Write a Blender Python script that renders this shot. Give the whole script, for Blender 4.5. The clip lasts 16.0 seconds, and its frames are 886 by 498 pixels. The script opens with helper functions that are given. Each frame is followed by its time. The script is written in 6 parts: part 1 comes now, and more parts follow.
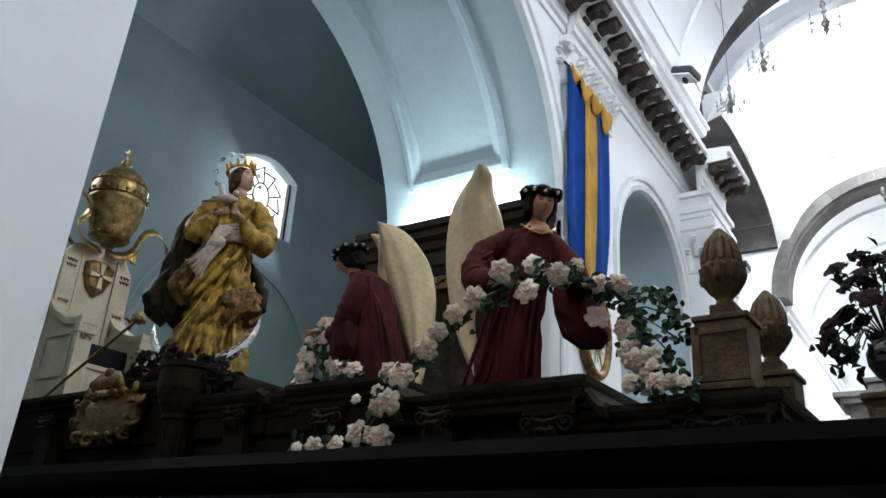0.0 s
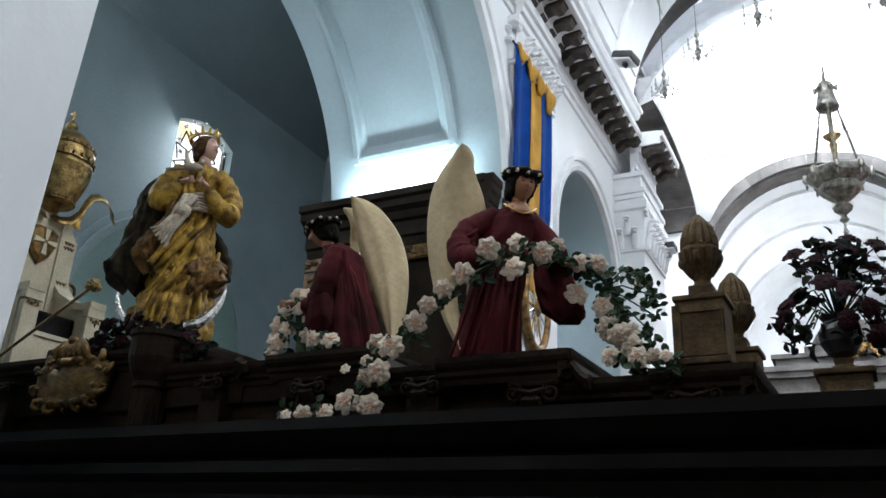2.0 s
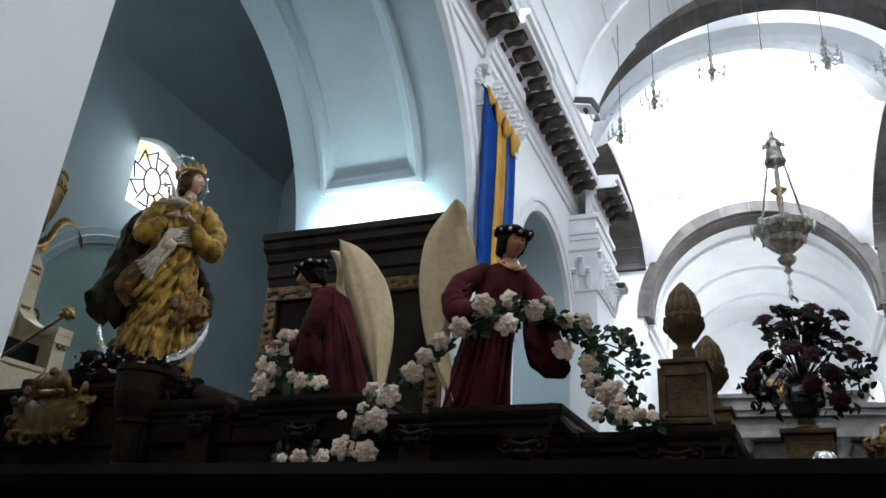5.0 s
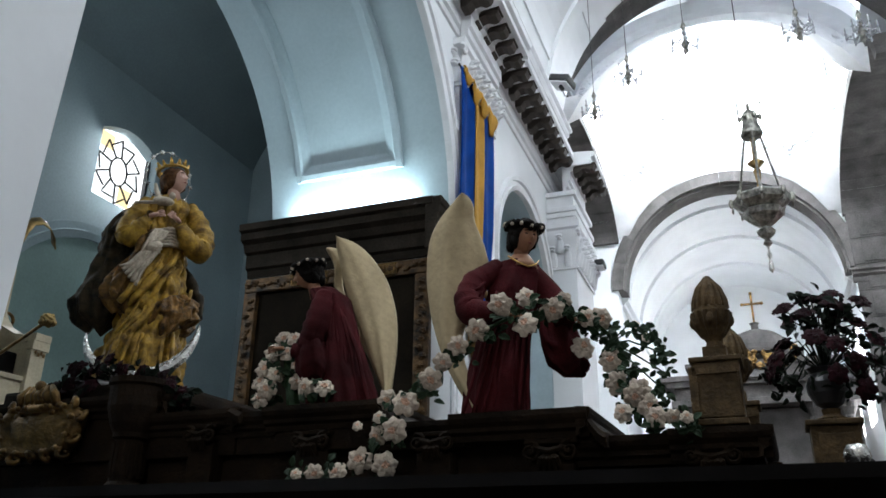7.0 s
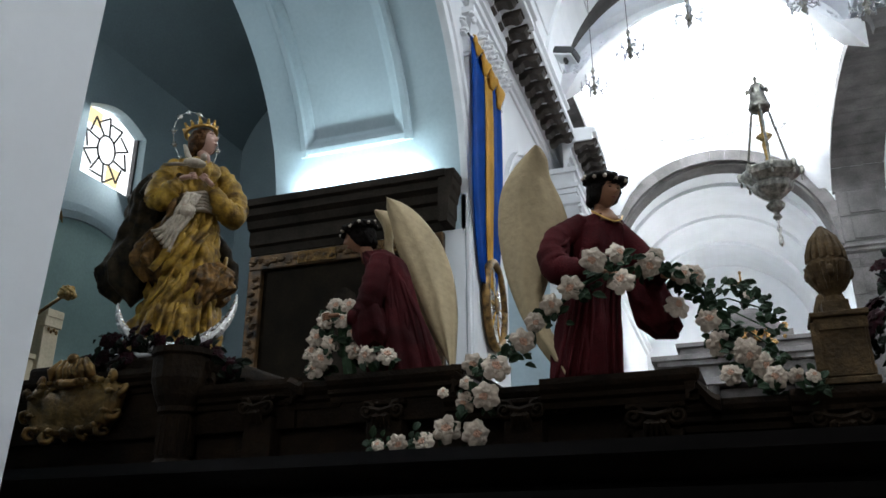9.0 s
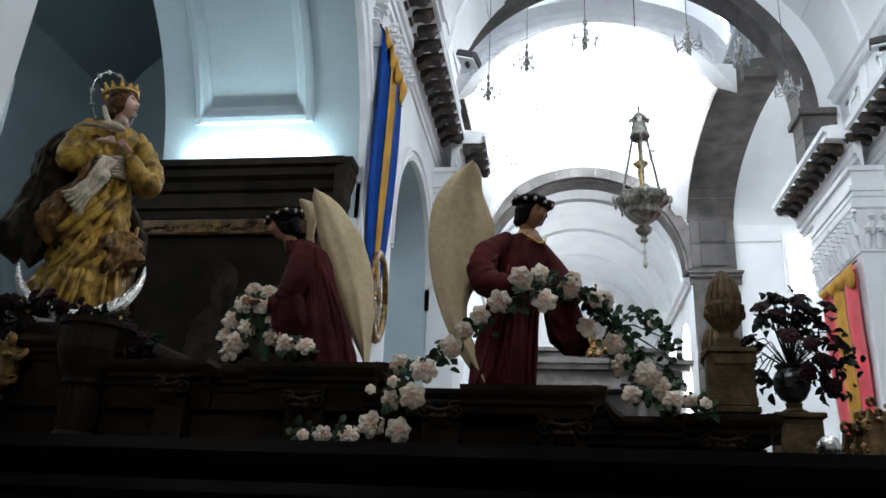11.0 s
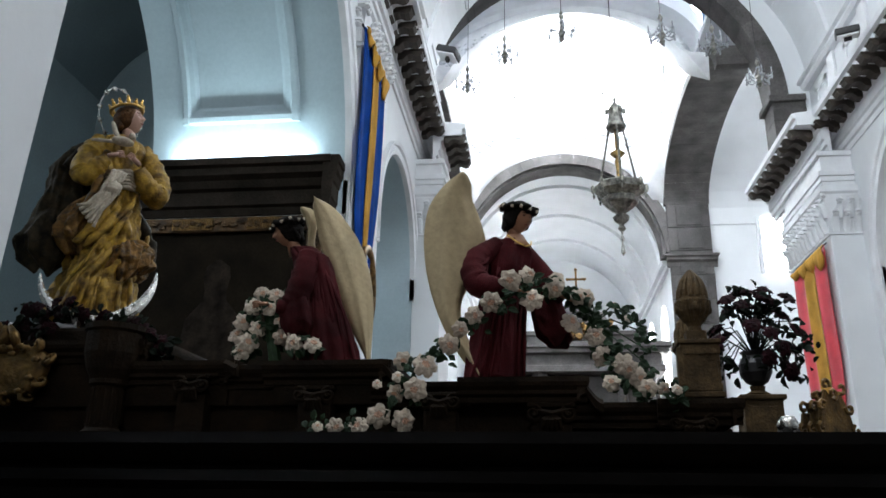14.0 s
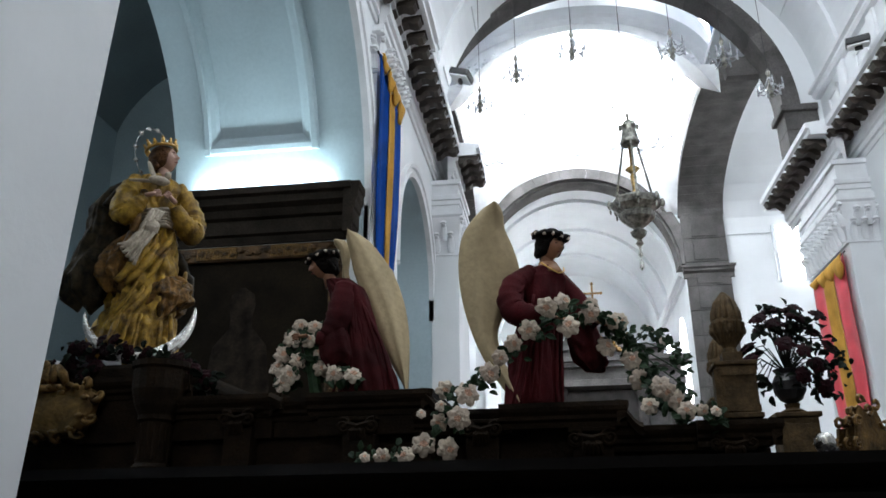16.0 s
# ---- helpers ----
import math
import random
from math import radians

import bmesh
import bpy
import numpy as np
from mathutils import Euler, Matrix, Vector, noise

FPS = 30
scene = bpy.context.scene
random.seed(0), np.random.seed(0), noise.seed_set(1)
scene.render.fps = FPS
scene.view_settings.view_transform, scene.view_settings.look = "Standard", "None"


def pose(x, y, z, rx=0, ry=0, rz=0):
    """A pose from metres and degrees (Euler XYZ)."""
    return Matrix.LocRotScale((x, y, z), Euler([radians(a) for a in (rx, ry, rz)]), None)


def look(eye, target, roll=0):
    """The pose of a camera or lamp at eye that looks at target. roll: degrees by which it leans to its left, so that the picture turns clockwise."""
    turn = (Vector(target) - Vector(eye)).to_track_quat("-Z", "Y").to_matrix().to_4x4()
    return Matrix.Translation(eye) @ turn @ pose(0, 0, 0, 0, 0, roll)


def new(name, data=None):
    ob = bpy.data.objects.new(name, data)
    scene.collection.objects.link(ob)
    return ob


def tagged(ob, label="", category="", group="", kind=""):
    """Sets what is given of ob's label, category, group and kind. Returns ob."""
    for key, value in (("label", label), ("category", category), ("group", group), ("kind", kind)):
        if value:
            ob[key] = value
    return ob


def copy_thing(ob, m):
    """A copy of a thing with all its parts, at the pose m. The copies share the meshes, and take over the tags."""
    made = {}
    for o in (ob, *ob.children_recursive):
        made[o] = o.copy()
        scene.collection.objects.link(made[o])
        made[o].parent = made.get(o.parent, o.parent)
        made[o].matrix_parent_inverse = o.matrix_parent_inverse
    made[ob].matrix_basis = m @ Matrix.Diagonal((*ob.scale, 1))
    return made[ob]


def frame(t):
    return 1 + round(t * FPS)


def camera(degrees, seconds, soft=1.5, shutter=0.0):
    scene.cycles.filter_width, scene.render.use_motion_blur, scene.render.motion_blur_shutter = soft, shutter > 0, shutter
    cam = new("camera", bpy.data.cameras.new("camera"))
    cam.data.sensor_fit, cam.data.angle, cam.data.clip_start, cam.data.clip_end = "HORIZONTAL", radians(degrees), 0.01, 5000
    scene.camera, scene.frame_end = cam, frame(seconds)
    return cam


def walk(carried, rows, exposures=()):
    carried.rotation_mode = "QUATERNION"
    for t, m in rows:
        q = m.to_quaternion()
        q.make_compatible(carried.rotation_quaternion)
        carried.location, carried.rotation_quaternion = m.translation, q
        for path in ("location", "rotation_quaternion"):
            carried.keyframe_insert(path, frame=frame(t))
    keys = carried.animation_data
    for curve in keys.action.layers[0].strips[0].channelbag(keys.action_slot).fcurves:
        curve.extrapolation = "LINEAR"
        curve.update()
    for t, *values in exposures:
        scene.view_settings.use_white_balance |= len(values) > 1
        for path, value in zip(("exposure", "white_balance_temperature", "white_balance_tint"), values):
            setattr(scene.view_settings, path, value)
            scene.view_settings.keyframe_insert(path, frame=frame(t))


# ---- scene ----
cam = camera(58.35, 16.0, soft=1.6)
ROWS = [
    (0.0, 0.000, 0.000, 1.450, 112.92, -3.21, 32.55),
    (0.5, 0.014, -0.174, 1.463, 112.50, -3.17, 32.20),
    (1.0, -0.037, -0.248, 1.458, 111.91, -3.14, 31.15),
    (1.5, -0.125, -0.259, 1.432, 111.36, -2.60, 27.58),
    (2.0, -0.152, -0.202, 1.412, 111.25, -2.59, 26.88),
    (2.5, -0.123, -0.242, 1.408, 110.92, -3.12, 26.57),
    (3.0, -0.145, -0.324, 1.443, 110.48, -2.71, 26.47),
    (3.5, -0.181, -0.473, 1.466, 110.37, -0.79, 28.91),
    (4.0, -0.207, -0.544, 1.478, 110.91, -1.47, 30.84),
    (4.5, -0.227, -0.547, 1.473, 113.07, -3.51, 24.62),
    (5.0, -0.260, -0.445, 1.446, 113.38, -3.41, 22.30),
    (7.5, -0.510, -0.404, 1.585, 111.45, -0.50, 20.90),
    (8.0, -0.584, -0.298, 1.571, 111.34, -1.10, 23.59),
    (8.5, -0.750, -0.274, 1.545, 111.30, 0.51, 24.06),
    (9.0, -0.902, -0.314, 1.550, 110.70, 0.25, 19.46),
    (9.5, -1.023, -0.407, 1.559, 109.81, 0.67, 16.32),
    (10.0, -1.119, -0.473, 1.576, 109.93, -0.69, 12.41),
    (12.5, -1.130, -0.691, 1.544, 109.66, -2.43, 6.02),
    (13.0, -1.171, -0.848, 1.565, 108.97, -1.94, 5.35),
    (13.5, -1.147, -0.885, 1.569, 108.66, -0.53, 6.31),
    (14.0, -1.145, -0.832, 1.542, 108.90, -0.96, 6.94),
    (14.5, -1.146, -0.747, 1.513, 109.41, -0.96, 6.35),
    (15.0, -1.152, -0.742, 1.515, 109.59, 0.52, 6.46),
    (15.5, -1.186, -0.830, 1.539, 109.88, 0.89, 7.75),
    (16.0, -1.234, -0.939, 1.570, 110.09, 0.41, 8.33),]
walk(cam, [(t, pose(x, y, z, rx, ry, rz)) for t, x, y, z, rx, ry, rz in ROWS], [(0.0, 0.57), (3.5, 0.52), (5.0, 0.38), (8.0, 0.22), (16.0, 0.21)])

# ---- world and large lights ----
world = bpy.data.worlds.new("world")
scene.world = world
world.use_nodes = True
sky = world.node_tree.nodes.new("ShaderNodeTexSky")
sky.sky_type, sky.sun_disc, sky.sun_elevation, sky.sun_rotation = "NISHITA", False, radians(55), radians(120)
world.node_tree.nodes["Background"].inputs[1].default_value = 0.12
world.node_tree.links.new(sky.outputs[0], world.node_tree.nodes["Background"].inputs[0])


def area_lamp(name, eye, target, sx, sy, watts, colour=(1, 1, 1)):
    d = bpy.data.lights.new(name, "AREA")
    d.shape, d.size, d.size_y, d.energy, d.color = "RECTANGLE", sx, sy, watts, colour
    ob = new(name, d)
    ob.matrix_world = look(eye, target)
    return tagged(ob, kind="structure")


DAY = (0.86, 0.94, 1.0)
CX, CY = -0.45, 17.55          # middle of the crossing
area_lamp("daylight_lantern", (CX, CY, 17.6), (CX, CY, 0), 1.8, 1.8, 520, DAY)
for k in range(4):
    a = radians(45 + 90 * k)
    area_lamp("daylight_drum", (CX + 3.15 * math.cos(a), CY + 3.15 * math.sin(a), 14.0), (CX, CY, 14.2), 1.1, 1.5, 190, DAY)
area_lamp("daylight_transept", (8.6, 17.2, 9.5), (0, 17.0, 6.0), 3.0, 3.0, 110, DAY)
area_lamp("daylight_chancel", (3.2, 27.0, 10.5), (-0.5, 25.0, 6.0), 2.0, 2.0, 1100, DAY)
# frontal fill added behind the camera; the end wall has no window
area_lamp("fill_front", (0.4, -8.6, 8.0), (0.4, 8.0, 7.0), 2.4, 2.4, 120, (0.97, 0.97, 0.96))
area_lamp("daylight_aisle_window", (-9.85, 9.0, 7.7), (-5.0, 5.5, 5.0), 1.1, 1.2, 115, DAY)
# unseen fill added for the arch soffit; the wall is closed here
area_lamp("fill_soffit", (-9.8, 2.0, 7.0), (-4.4, 5.6, 6.6), 1.2, 1.4, 150, DAY)
# two fills added under the closed nave vault, one for each wall
area_lamp("fill_nave_left", (-3.0, 1.0, 10.2), (3.9, 8.0, 8.5), 1.8, 1.0, 950, DAY)
area_lamp("fill_nave_right", (3.75, 4.0, 10.2), (-3.2, 5.0, 7.0), 1.8, 1.0, 300, DAY)


# ---- materials ----
def mat(name, colour, rough=0.6, metal=0.0, var=0.12, scale=6.0, fine=60.0, bump=0.15, tint=None, spec=0.5, rand=0.0):
    """Two scales of variation in colour and relief, in object space."""
    m = bpy.data.materials.new(name)
    m.use_nodes = True
    n, l = m.node_tree.nodes, m.node_tree.links
    b = n["Principled BSDF"]
    b.inputs["Roughness"].default_value, b.inputs["Metallic"].default_value = rough, metal
    b.inputs["Specular IOR Level"].default_value = spec
    co = n.new("ShaderNodeTexCoord")
    big, small = n.new("ShaderNodeTexNoise"), n.new("ShaderNodeTexNoise")
    big.inputs["Scale"].default_value, big.inputs["Detail"].default_value = scale, 5
    small.inputs["Scale"].default_value, small.inputs["Detail"].default_value = fine, 4
    l.new(co.outputs["Object"], big.inputs["Vector"])
    l.new(co.outputs["Object"], small.inputs["Vector"])
    ramp = n.new("ShaderNodeValToRGB")
    dark = tuple(max(0, c * (1 - 2 * var)) for c in (tint or colour))
    lite = tuple(min(1, c * (1 + var)) for c in colour)
    ramp.color_ramp.elements[0].position, ramp.color_ramp.elements[1].position = 0.3, 0.68
    ramp.color_ramp.elements[0].color, ramp.color_ramp.elements[1].color = (*dark, 1), (*lite, 1)
    l.new(big.outputs["Fac"], ramp.inputs["Fac"])
    mix = n.new("ShaderNodeMix")
    mix.data_type, mix.blend_type = "RGBA", "OVERLAY"
    mix.inputs["Factor"].default_value = min(0.6, 2.5 * var)
    l.new(ramp.outputs["Color"], mix.inputs["A"])
    l.new(small.outputs["Fac"], mix.inputs["B"])
    last = mix.outputs["Result"]
    if rand:
        info, hsv, mr = n.new("ShaderNodeObjectInfo"), n.new("ShaderNodeHueSaturation"), n.new("ShaderNodeMapRange")
        mr.inputs["To Min"].default_value, mr.inputs["To Max"].default_value = 1 - rand, 1 + rand
        l.new(info.outputs["Random"], mr.inputs["Value"])
        l.new(mr.outputs["Result"], hsv.inputs["Value"])
        l.new(last, hsv.inputs["Color"])
        last = hsv.outputs["Color"]
    l.new(last, b.inputs["Base Color"])
    rr = n.new("ShaderNodeMapRange")
    rr.inputs["To Min"].default_value, rr.inputs["To Max"].default_value = max(0.03, rough - 0.12), min(1, rough + 0.12)
    l.new(small.outputs["Fac"], rr.inputs["Value"])
    l.new(rr.outputs["Result"], b.inputs["Roughness"])
    if bump:
        bp = n.new("ShaderNodeBump")
        bp.inputs["Strength"].default_value, bp.inputs["Distance"].default_value = bump, 0.01
        l.new(small.outputs["Fac"], bp.inputs["Height"])
        l.new(bp.outputs["Normal"], b.inputs["Normal"])
    return m


def glow(name, colour, strength):
    m = bpy.data.materials.new(name)
    m.use_nodes = True
    n, l = m.node_tree.nodes, m.node_tree.links
    e = n.new("ShaderNodeEmission")
    e.inputs[0].default_value, e.inputs[1].default_value = (*colour, 1), strength
    l.new(e.outputs[0], n["Material Output"].inputs["Surface"])
    return m


WHITE = mat("white_limewash", (0.80, 0.82, 0.84), 0.75, var=0.03, scale=1.2, fine=30, bump=0.1)
STUCCO = mat("white_stucco", (0.80, 0.81, 0.83), 0.7, var=0.04, scale=4, fine=40, bump=0.25)
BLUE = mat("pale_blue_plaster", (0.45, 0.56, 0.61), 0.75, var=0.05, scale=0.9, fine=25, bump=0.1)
# darkened copy of the blue plaster: the aisle's shade is in the colour
AISLE_SHADE = mat("shaded_blue_plaster", (0.25, 0.315, 0.335), 0.8, var=0.07, scale=0.8, fine=25, bump=0.1)
STONE = mat("grey_ashlar", (0.108, 0.100, 0.097), 0.85, var=0.2, scale=2.2, fine=30, bump=0.4, rand=0.18, spec=0.25)
DSTONE = mat("dark_stone", (0.032, 0.025, 0.019), 0.85, var=0.25, scale=3, fine=40, bump=0.4, spec=0.15)
MODI = mat("dark_carved_wood", (0.05, 0.038, 0.03), 0.65, var=0.2, scale=8, fine=60, bump=0.3)
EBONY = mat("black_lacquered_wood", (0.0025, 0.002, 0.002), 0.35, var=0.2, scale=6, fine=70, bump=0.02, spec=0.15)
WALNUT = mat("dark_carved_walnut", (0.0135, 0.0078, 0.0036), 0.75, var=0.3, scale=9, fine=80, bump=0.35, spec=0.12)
OAK = mat("brown_carved_wood", (0.080, 0.051, 0.022), 0.7, var=0.3, scale=12, fine=90, bump=0.4, spec=0.2)
GOLD = mat("gilded_wood", (0.62, 0.38, 0.10), 0.38, metal=0.85, var=0.25, scale=14, fine=70, bump=0.4)
OLDGOLD = mat("dark_gilding", (0.21, 0.12, 0.038), 0.45, metal=0.7, var=0.4, scale=12, fine=60, bump=0.5)
FRAME = mat("darkened_gilt_frame", (0.085, 0.045, 0.016), 0.45, metal=0.5, var=0.5, scale=10, fine=60, bump=0.5)
ROBE = mat("estofado_gold_robe", (0.33, 0.195, 0.022), 0.55, metal=0.1, var=0.35, scale=16, fine=60, bump=0.5, tint=(0.24, 0.12, 0.02), spec=0.35)
ROBE2 = mat("estofado_brown_gold", (0.17, 0.085, 0.018), 0.55, metal=0.15, var=0.45, scale=22, fine=70, bump=0.5, tint=(0.08, 0.04, 0.018), spec=0.3)
CLOAK = mat("estofado_dark_cloak", (0.030, 0.021, 0.010), 0.65, var=0.4, scale=20, fine=70, bump=0.4, tint=(0.02, 0.016, 0.014), spec=0.15)
SASH = mat("cream_carved_sash", (0.47, 0.40, 0.31), 0.6, var=0.15, scale=20, fine=80, bump=0.3)
SKIN = mat("painted_flesh", (0.50, 0.30, 0.23), 0.45, var=0.06, scale=10, fine=60, bump=0.05)
SKIN2 = mat("painted_dark_flesh", (0.33, 0.165, 0.095), 0.5, var=0.08, scale=10, fine=60, bump=0.05, spec=0.3)
LIP = mat("painted_lips", (0.24, 0.06, 0.05), 0.5, var=0.05, scale=10, fine=60, bump=0.02, spec=0.3)
HAIR = mat("dark_brown_hair", (0.006, 0.004, 0.003), 0.75, var=0.3, scale=30, fine=120, bump=0.6, spec=0.15)
HAIR2 = mat("auburn_hair", (0.10, 0.045, 0.016), 0.7, var=0.35, scale=30, fine=120, bump=0.6, spec=0.2)
MAROON = mat("maroon_velvet", (0.052, 0.0058, 0.0075), 0.85, var=0.25, scale=7, fine=150, bump=0.25, spec=0.12)
FEATHER = mat("cream_painted_wing", (0.39, 0.305, 0.18), 0.7, var=0.09, scale=5, fine=40, bump=0.35, spec=0.2)
PETAL = mat("blush_cloth_petal", (0.56, 0.475, 0.385), 0.75, var=0.1, scale=20, fine=90, bump=0.1, rand=0.08, spec=0.2)
PINK = mat("peach_cloth_petal", (0.60, 0.36, 0.25), 0.7, var=0.1, scale=20, fine=90, bump=0.1, rand=0.1)
LEAF = mat("cloth_leaf", (0.014, 0.036, 0.013), 0.65, var=0.25, scale=25, fine=90, bump=0.3, rand=0.3, spec=0.25)
DLEAF = mat("dark_leaf", (0.005, 0.010, 0.005), 0.7, var=0.3, scale=25, fine=90, bump=0.3, rand=0.3, spec=0.12)
DRED = mat("dark_red_petal", (0.016, 0.0022, 0.0045), 0.7, var=0.3, scale=25, fine=90, bump=0.2, rand=0.3, spec=0.12)
SILVER = mat("worked_silver", (0.62, 0.60, 0.56), 0.25, metal=1.0, var=0.15, scale=18, fine=60, bump=0.4)
DSILVER = mat("tarnished_silver", (0.27, 0.26, 0.23), 0.35, metal=0.9, var=0.35, scale=14, fine=60, bump=0.4)
BRASS = mat("aged_brass", (0.33, 0.22, 0.085), 0.42, metal=0.9, var=0.35, scale=14, fine=70, bump=0.4)
IVORY = mat("ivory_painted_wood", (0.52, 0.45, 0.32), 0.55, var=0.1, scale=6, fine=60, bump=0.1, spec=0.3)
BCLOTH = mat("royal_blue_satin", (0.005, 0.050, 0.25), 0.85, spec=0.06, var=0.15, scale=3, fine=90, bump=0.15)
YCLOTH = mat("golden_satin", (0.50, 0.27, 0.05), 0.85, spec=0.08, var=0.15, scale=3, fine=90, bump=0.15)
RCLOTH = mat("red_satin", (0.62, 0.05, 0.07), 0.45, var=0.12, scale=3, fine=90, bump=0.15)
CANVAS = mat("darkened_canvas", (0.015, 0.0105, 0.006), 0.8, var=0.3, scale=2.5, fine=40, bump=0.1, spec=0.1)
FIGURE = mat("dim_painted_figure", (0.026, 0.019, 0.014), 0.8, var=0.4, scale=6, fine=40, bump=0.1, spec=0.1)
PAPER = mat("white_cloth", (0.72, 0.72, 0.74), 0.8, var=0.06, scale=8, fine=60, bump=0.2)
BLACK = mat("black_metal", (0.02, 0.02, 0.022), 0.45, var=0.2, scale=10, fine=60, bump=0.1)
TILE = mat("clay_floor_tile", (0.20, 0.15, 0.12), 0.45, var=0.15, scale=4, fine=40, bump=0.2)
CRYSTAL = mat("cut_crystal", (0.38, 0.39, 0.41), 0.12, var=0.3, scale=40, fine=90, bump=0.2)
SKYGLOW = glow("bright_sky_outside", (0.93, 0.97, 1.0), 22.0)
LED = glow("led_strip", (0.80, 0.95, 1.0), 14.0)
# aisle plaster with the niches' greenish light put into the colour
NICHE_TINT = mat("green_lit_plaster", (0.20, 0.29, 0.275), 0.8, var=0.08, scale=0.8, fine=25, bump=0.1)
CLEAR = mat("leaded_white_glass", (0.85, 0.88, 0.9), 0.3, var=0.05)


# ---- helpers for shapes ----
def thing(name, label, category, group="", at=None):
    ob = new(name)
    ob.empty_display_size = 0.1
    if at is not None:
        ob.matrix_world = at
    return tagged(ob, label, category, group)


def mesh_of(name, bm, mats, smooth=False):
    me = bpy.data.meshes.new(name)
    bmesh.ops.recalc_face_normals(bm, faces=bm.faces)
    bm.to_mesh(me)
    bm.free()
    for m in (mats if isinstance(mats, (list, tuple)) else [mats]):
        me.materials.append(m)
    if smooth:
        me.polygons.foreach_set("use_smooth", [True] * len(me.polygons))
    return me


def part(name, bm, mats, parent=None, label="", smooth=False, m=None):
    ob = new(name, mesh_of(name, bm, mats, smooth))
    if parent:
        ob.parent = parent
    if m is not None:
        ob.matrix_local = m
    if label:
        ob["label"] = label
    return ob


def struct(name, bm, mats, label, category, smooth=False):
    return tagged(part(name, bm, mats, None, smooth=smooth), label, category, kind="structure")


def box(bm, x0, y0, z0, x1, y1, z1, mi=0, bevel=0.0):
    r = bmesh.ops.create_cube(bm, size=1.0, matrix=Matrix.LocRotScale(((x0 + x1) / 2, (y0 + y1) / 2, (z0 + z1) / 2), None, (abs(x1 - x0), abs(y1 - y0), abs(z1 - z0))))
    fs = {f for v in r["verts"] for f in v.link_faces}
    for f in fs:
        f.material_index = mi
    if bevel:
        es = {e for v in r["verts"] for e in v.link_edges}
        bmesh.ops.bevel(bm, geom=list(es), offset=bevel, segments=2, affect="EDGES", profile=0.6)


def skin(bm, rings, mi=0, closed=True, caps=True):
    """Faces between rings of equal length."""
    vs = [[bm.verts.new(p) for p in r] for r in rings]
    n = len(vs[0])
    for a, b in zip(vs, vs[1:]):
        for i in range(n if closed else n - 1):
            j = (i + 1) % n
            f = bm.faces.new((a[i], a[j], b[j], b[i]))
            f.material_index = mi
    if caps and closed:
        for r in (vs[0][::-1], vs[-1]):
            bm.faces.new(r).material_index = mi


def lathe(bm, prof, n=16, at=(0, 0, 0), mi=0, squash=(1, 1), caps=True):
    x, y, z = at
    skin(bm, [[(x + r * squash[0] * math.cos(2 * math.pi * k / n), y + r * squash[1] * math.sin(2 * math.pi * k / n), z + h) for k in range(n)] for r, h in prof], mi, caps=caps)


def tube(bm, pts, radii, n=8, mi=0, flat=1.0):
    """A tapered tube along points."""
    pts = [Vector(p) for p in pts]
    rings, ref = [], None
    for i, p in enumerate(pts):
        d = (pts[min(i + 1, len(pts) - 1)] - pts[max(i - 1, 0)]).normalized()
        side = d.cross(Vector((0, 0, 1)) if abs(d.z) < 0.9 else Vector((1, 0, 0))).normalized() if ref is None else (ref - d * ref.dot(d)).normalized()
        ref = side
        up = side.cross(d)
        r = radii[i] if isinstance(radii, (list, tuple)) else radii
        rings.append([p + side * (r * math.cos(2 * math.pi * k / n)) + up * (r * flat * math.sin(2 * math.pi * k / n)) for k in range(n)])
    skin(bm, rings, mi)


def ball(bm, c, r, squash=(1, 1, 1), u=12, v=8, mi=0, lump=0.0, freq=9.0):
    res = bmesh.ops.create_uvsphere(bm, u_segments=u, v_segments=v, radius=1.0)
    for w in res["verts"]:
        k = 1 + (lump * noise.noise(w.co * freq * 0.3 + Vector(c) * 3) if lump else 0)
        w.co = Vector((c[0] + w.co.x * r * squash[0] * k, c[1] + w.co.y * r * squash[1] * k, c[2] + w.co.z * r * squash[2] * k))
    for f in {f for w in res["verts"] for f in w.link_faces}:
        f.material_index = mi


def run(bm, prof, a, b, mi=0):
    """A moulding: a profile of (outwards, up) swept from a to b; outwards lies on the right hand of the way from a to b."""
    a, b = Vector(a), Vector(b)
    d = (b - a).normalized()
    out = Vector((d.y, -d.x, 0))
    skin(bm, [[p + out * o + Vector((0, 0, h)) for o, h in prof] for p in (a, b)], mi)


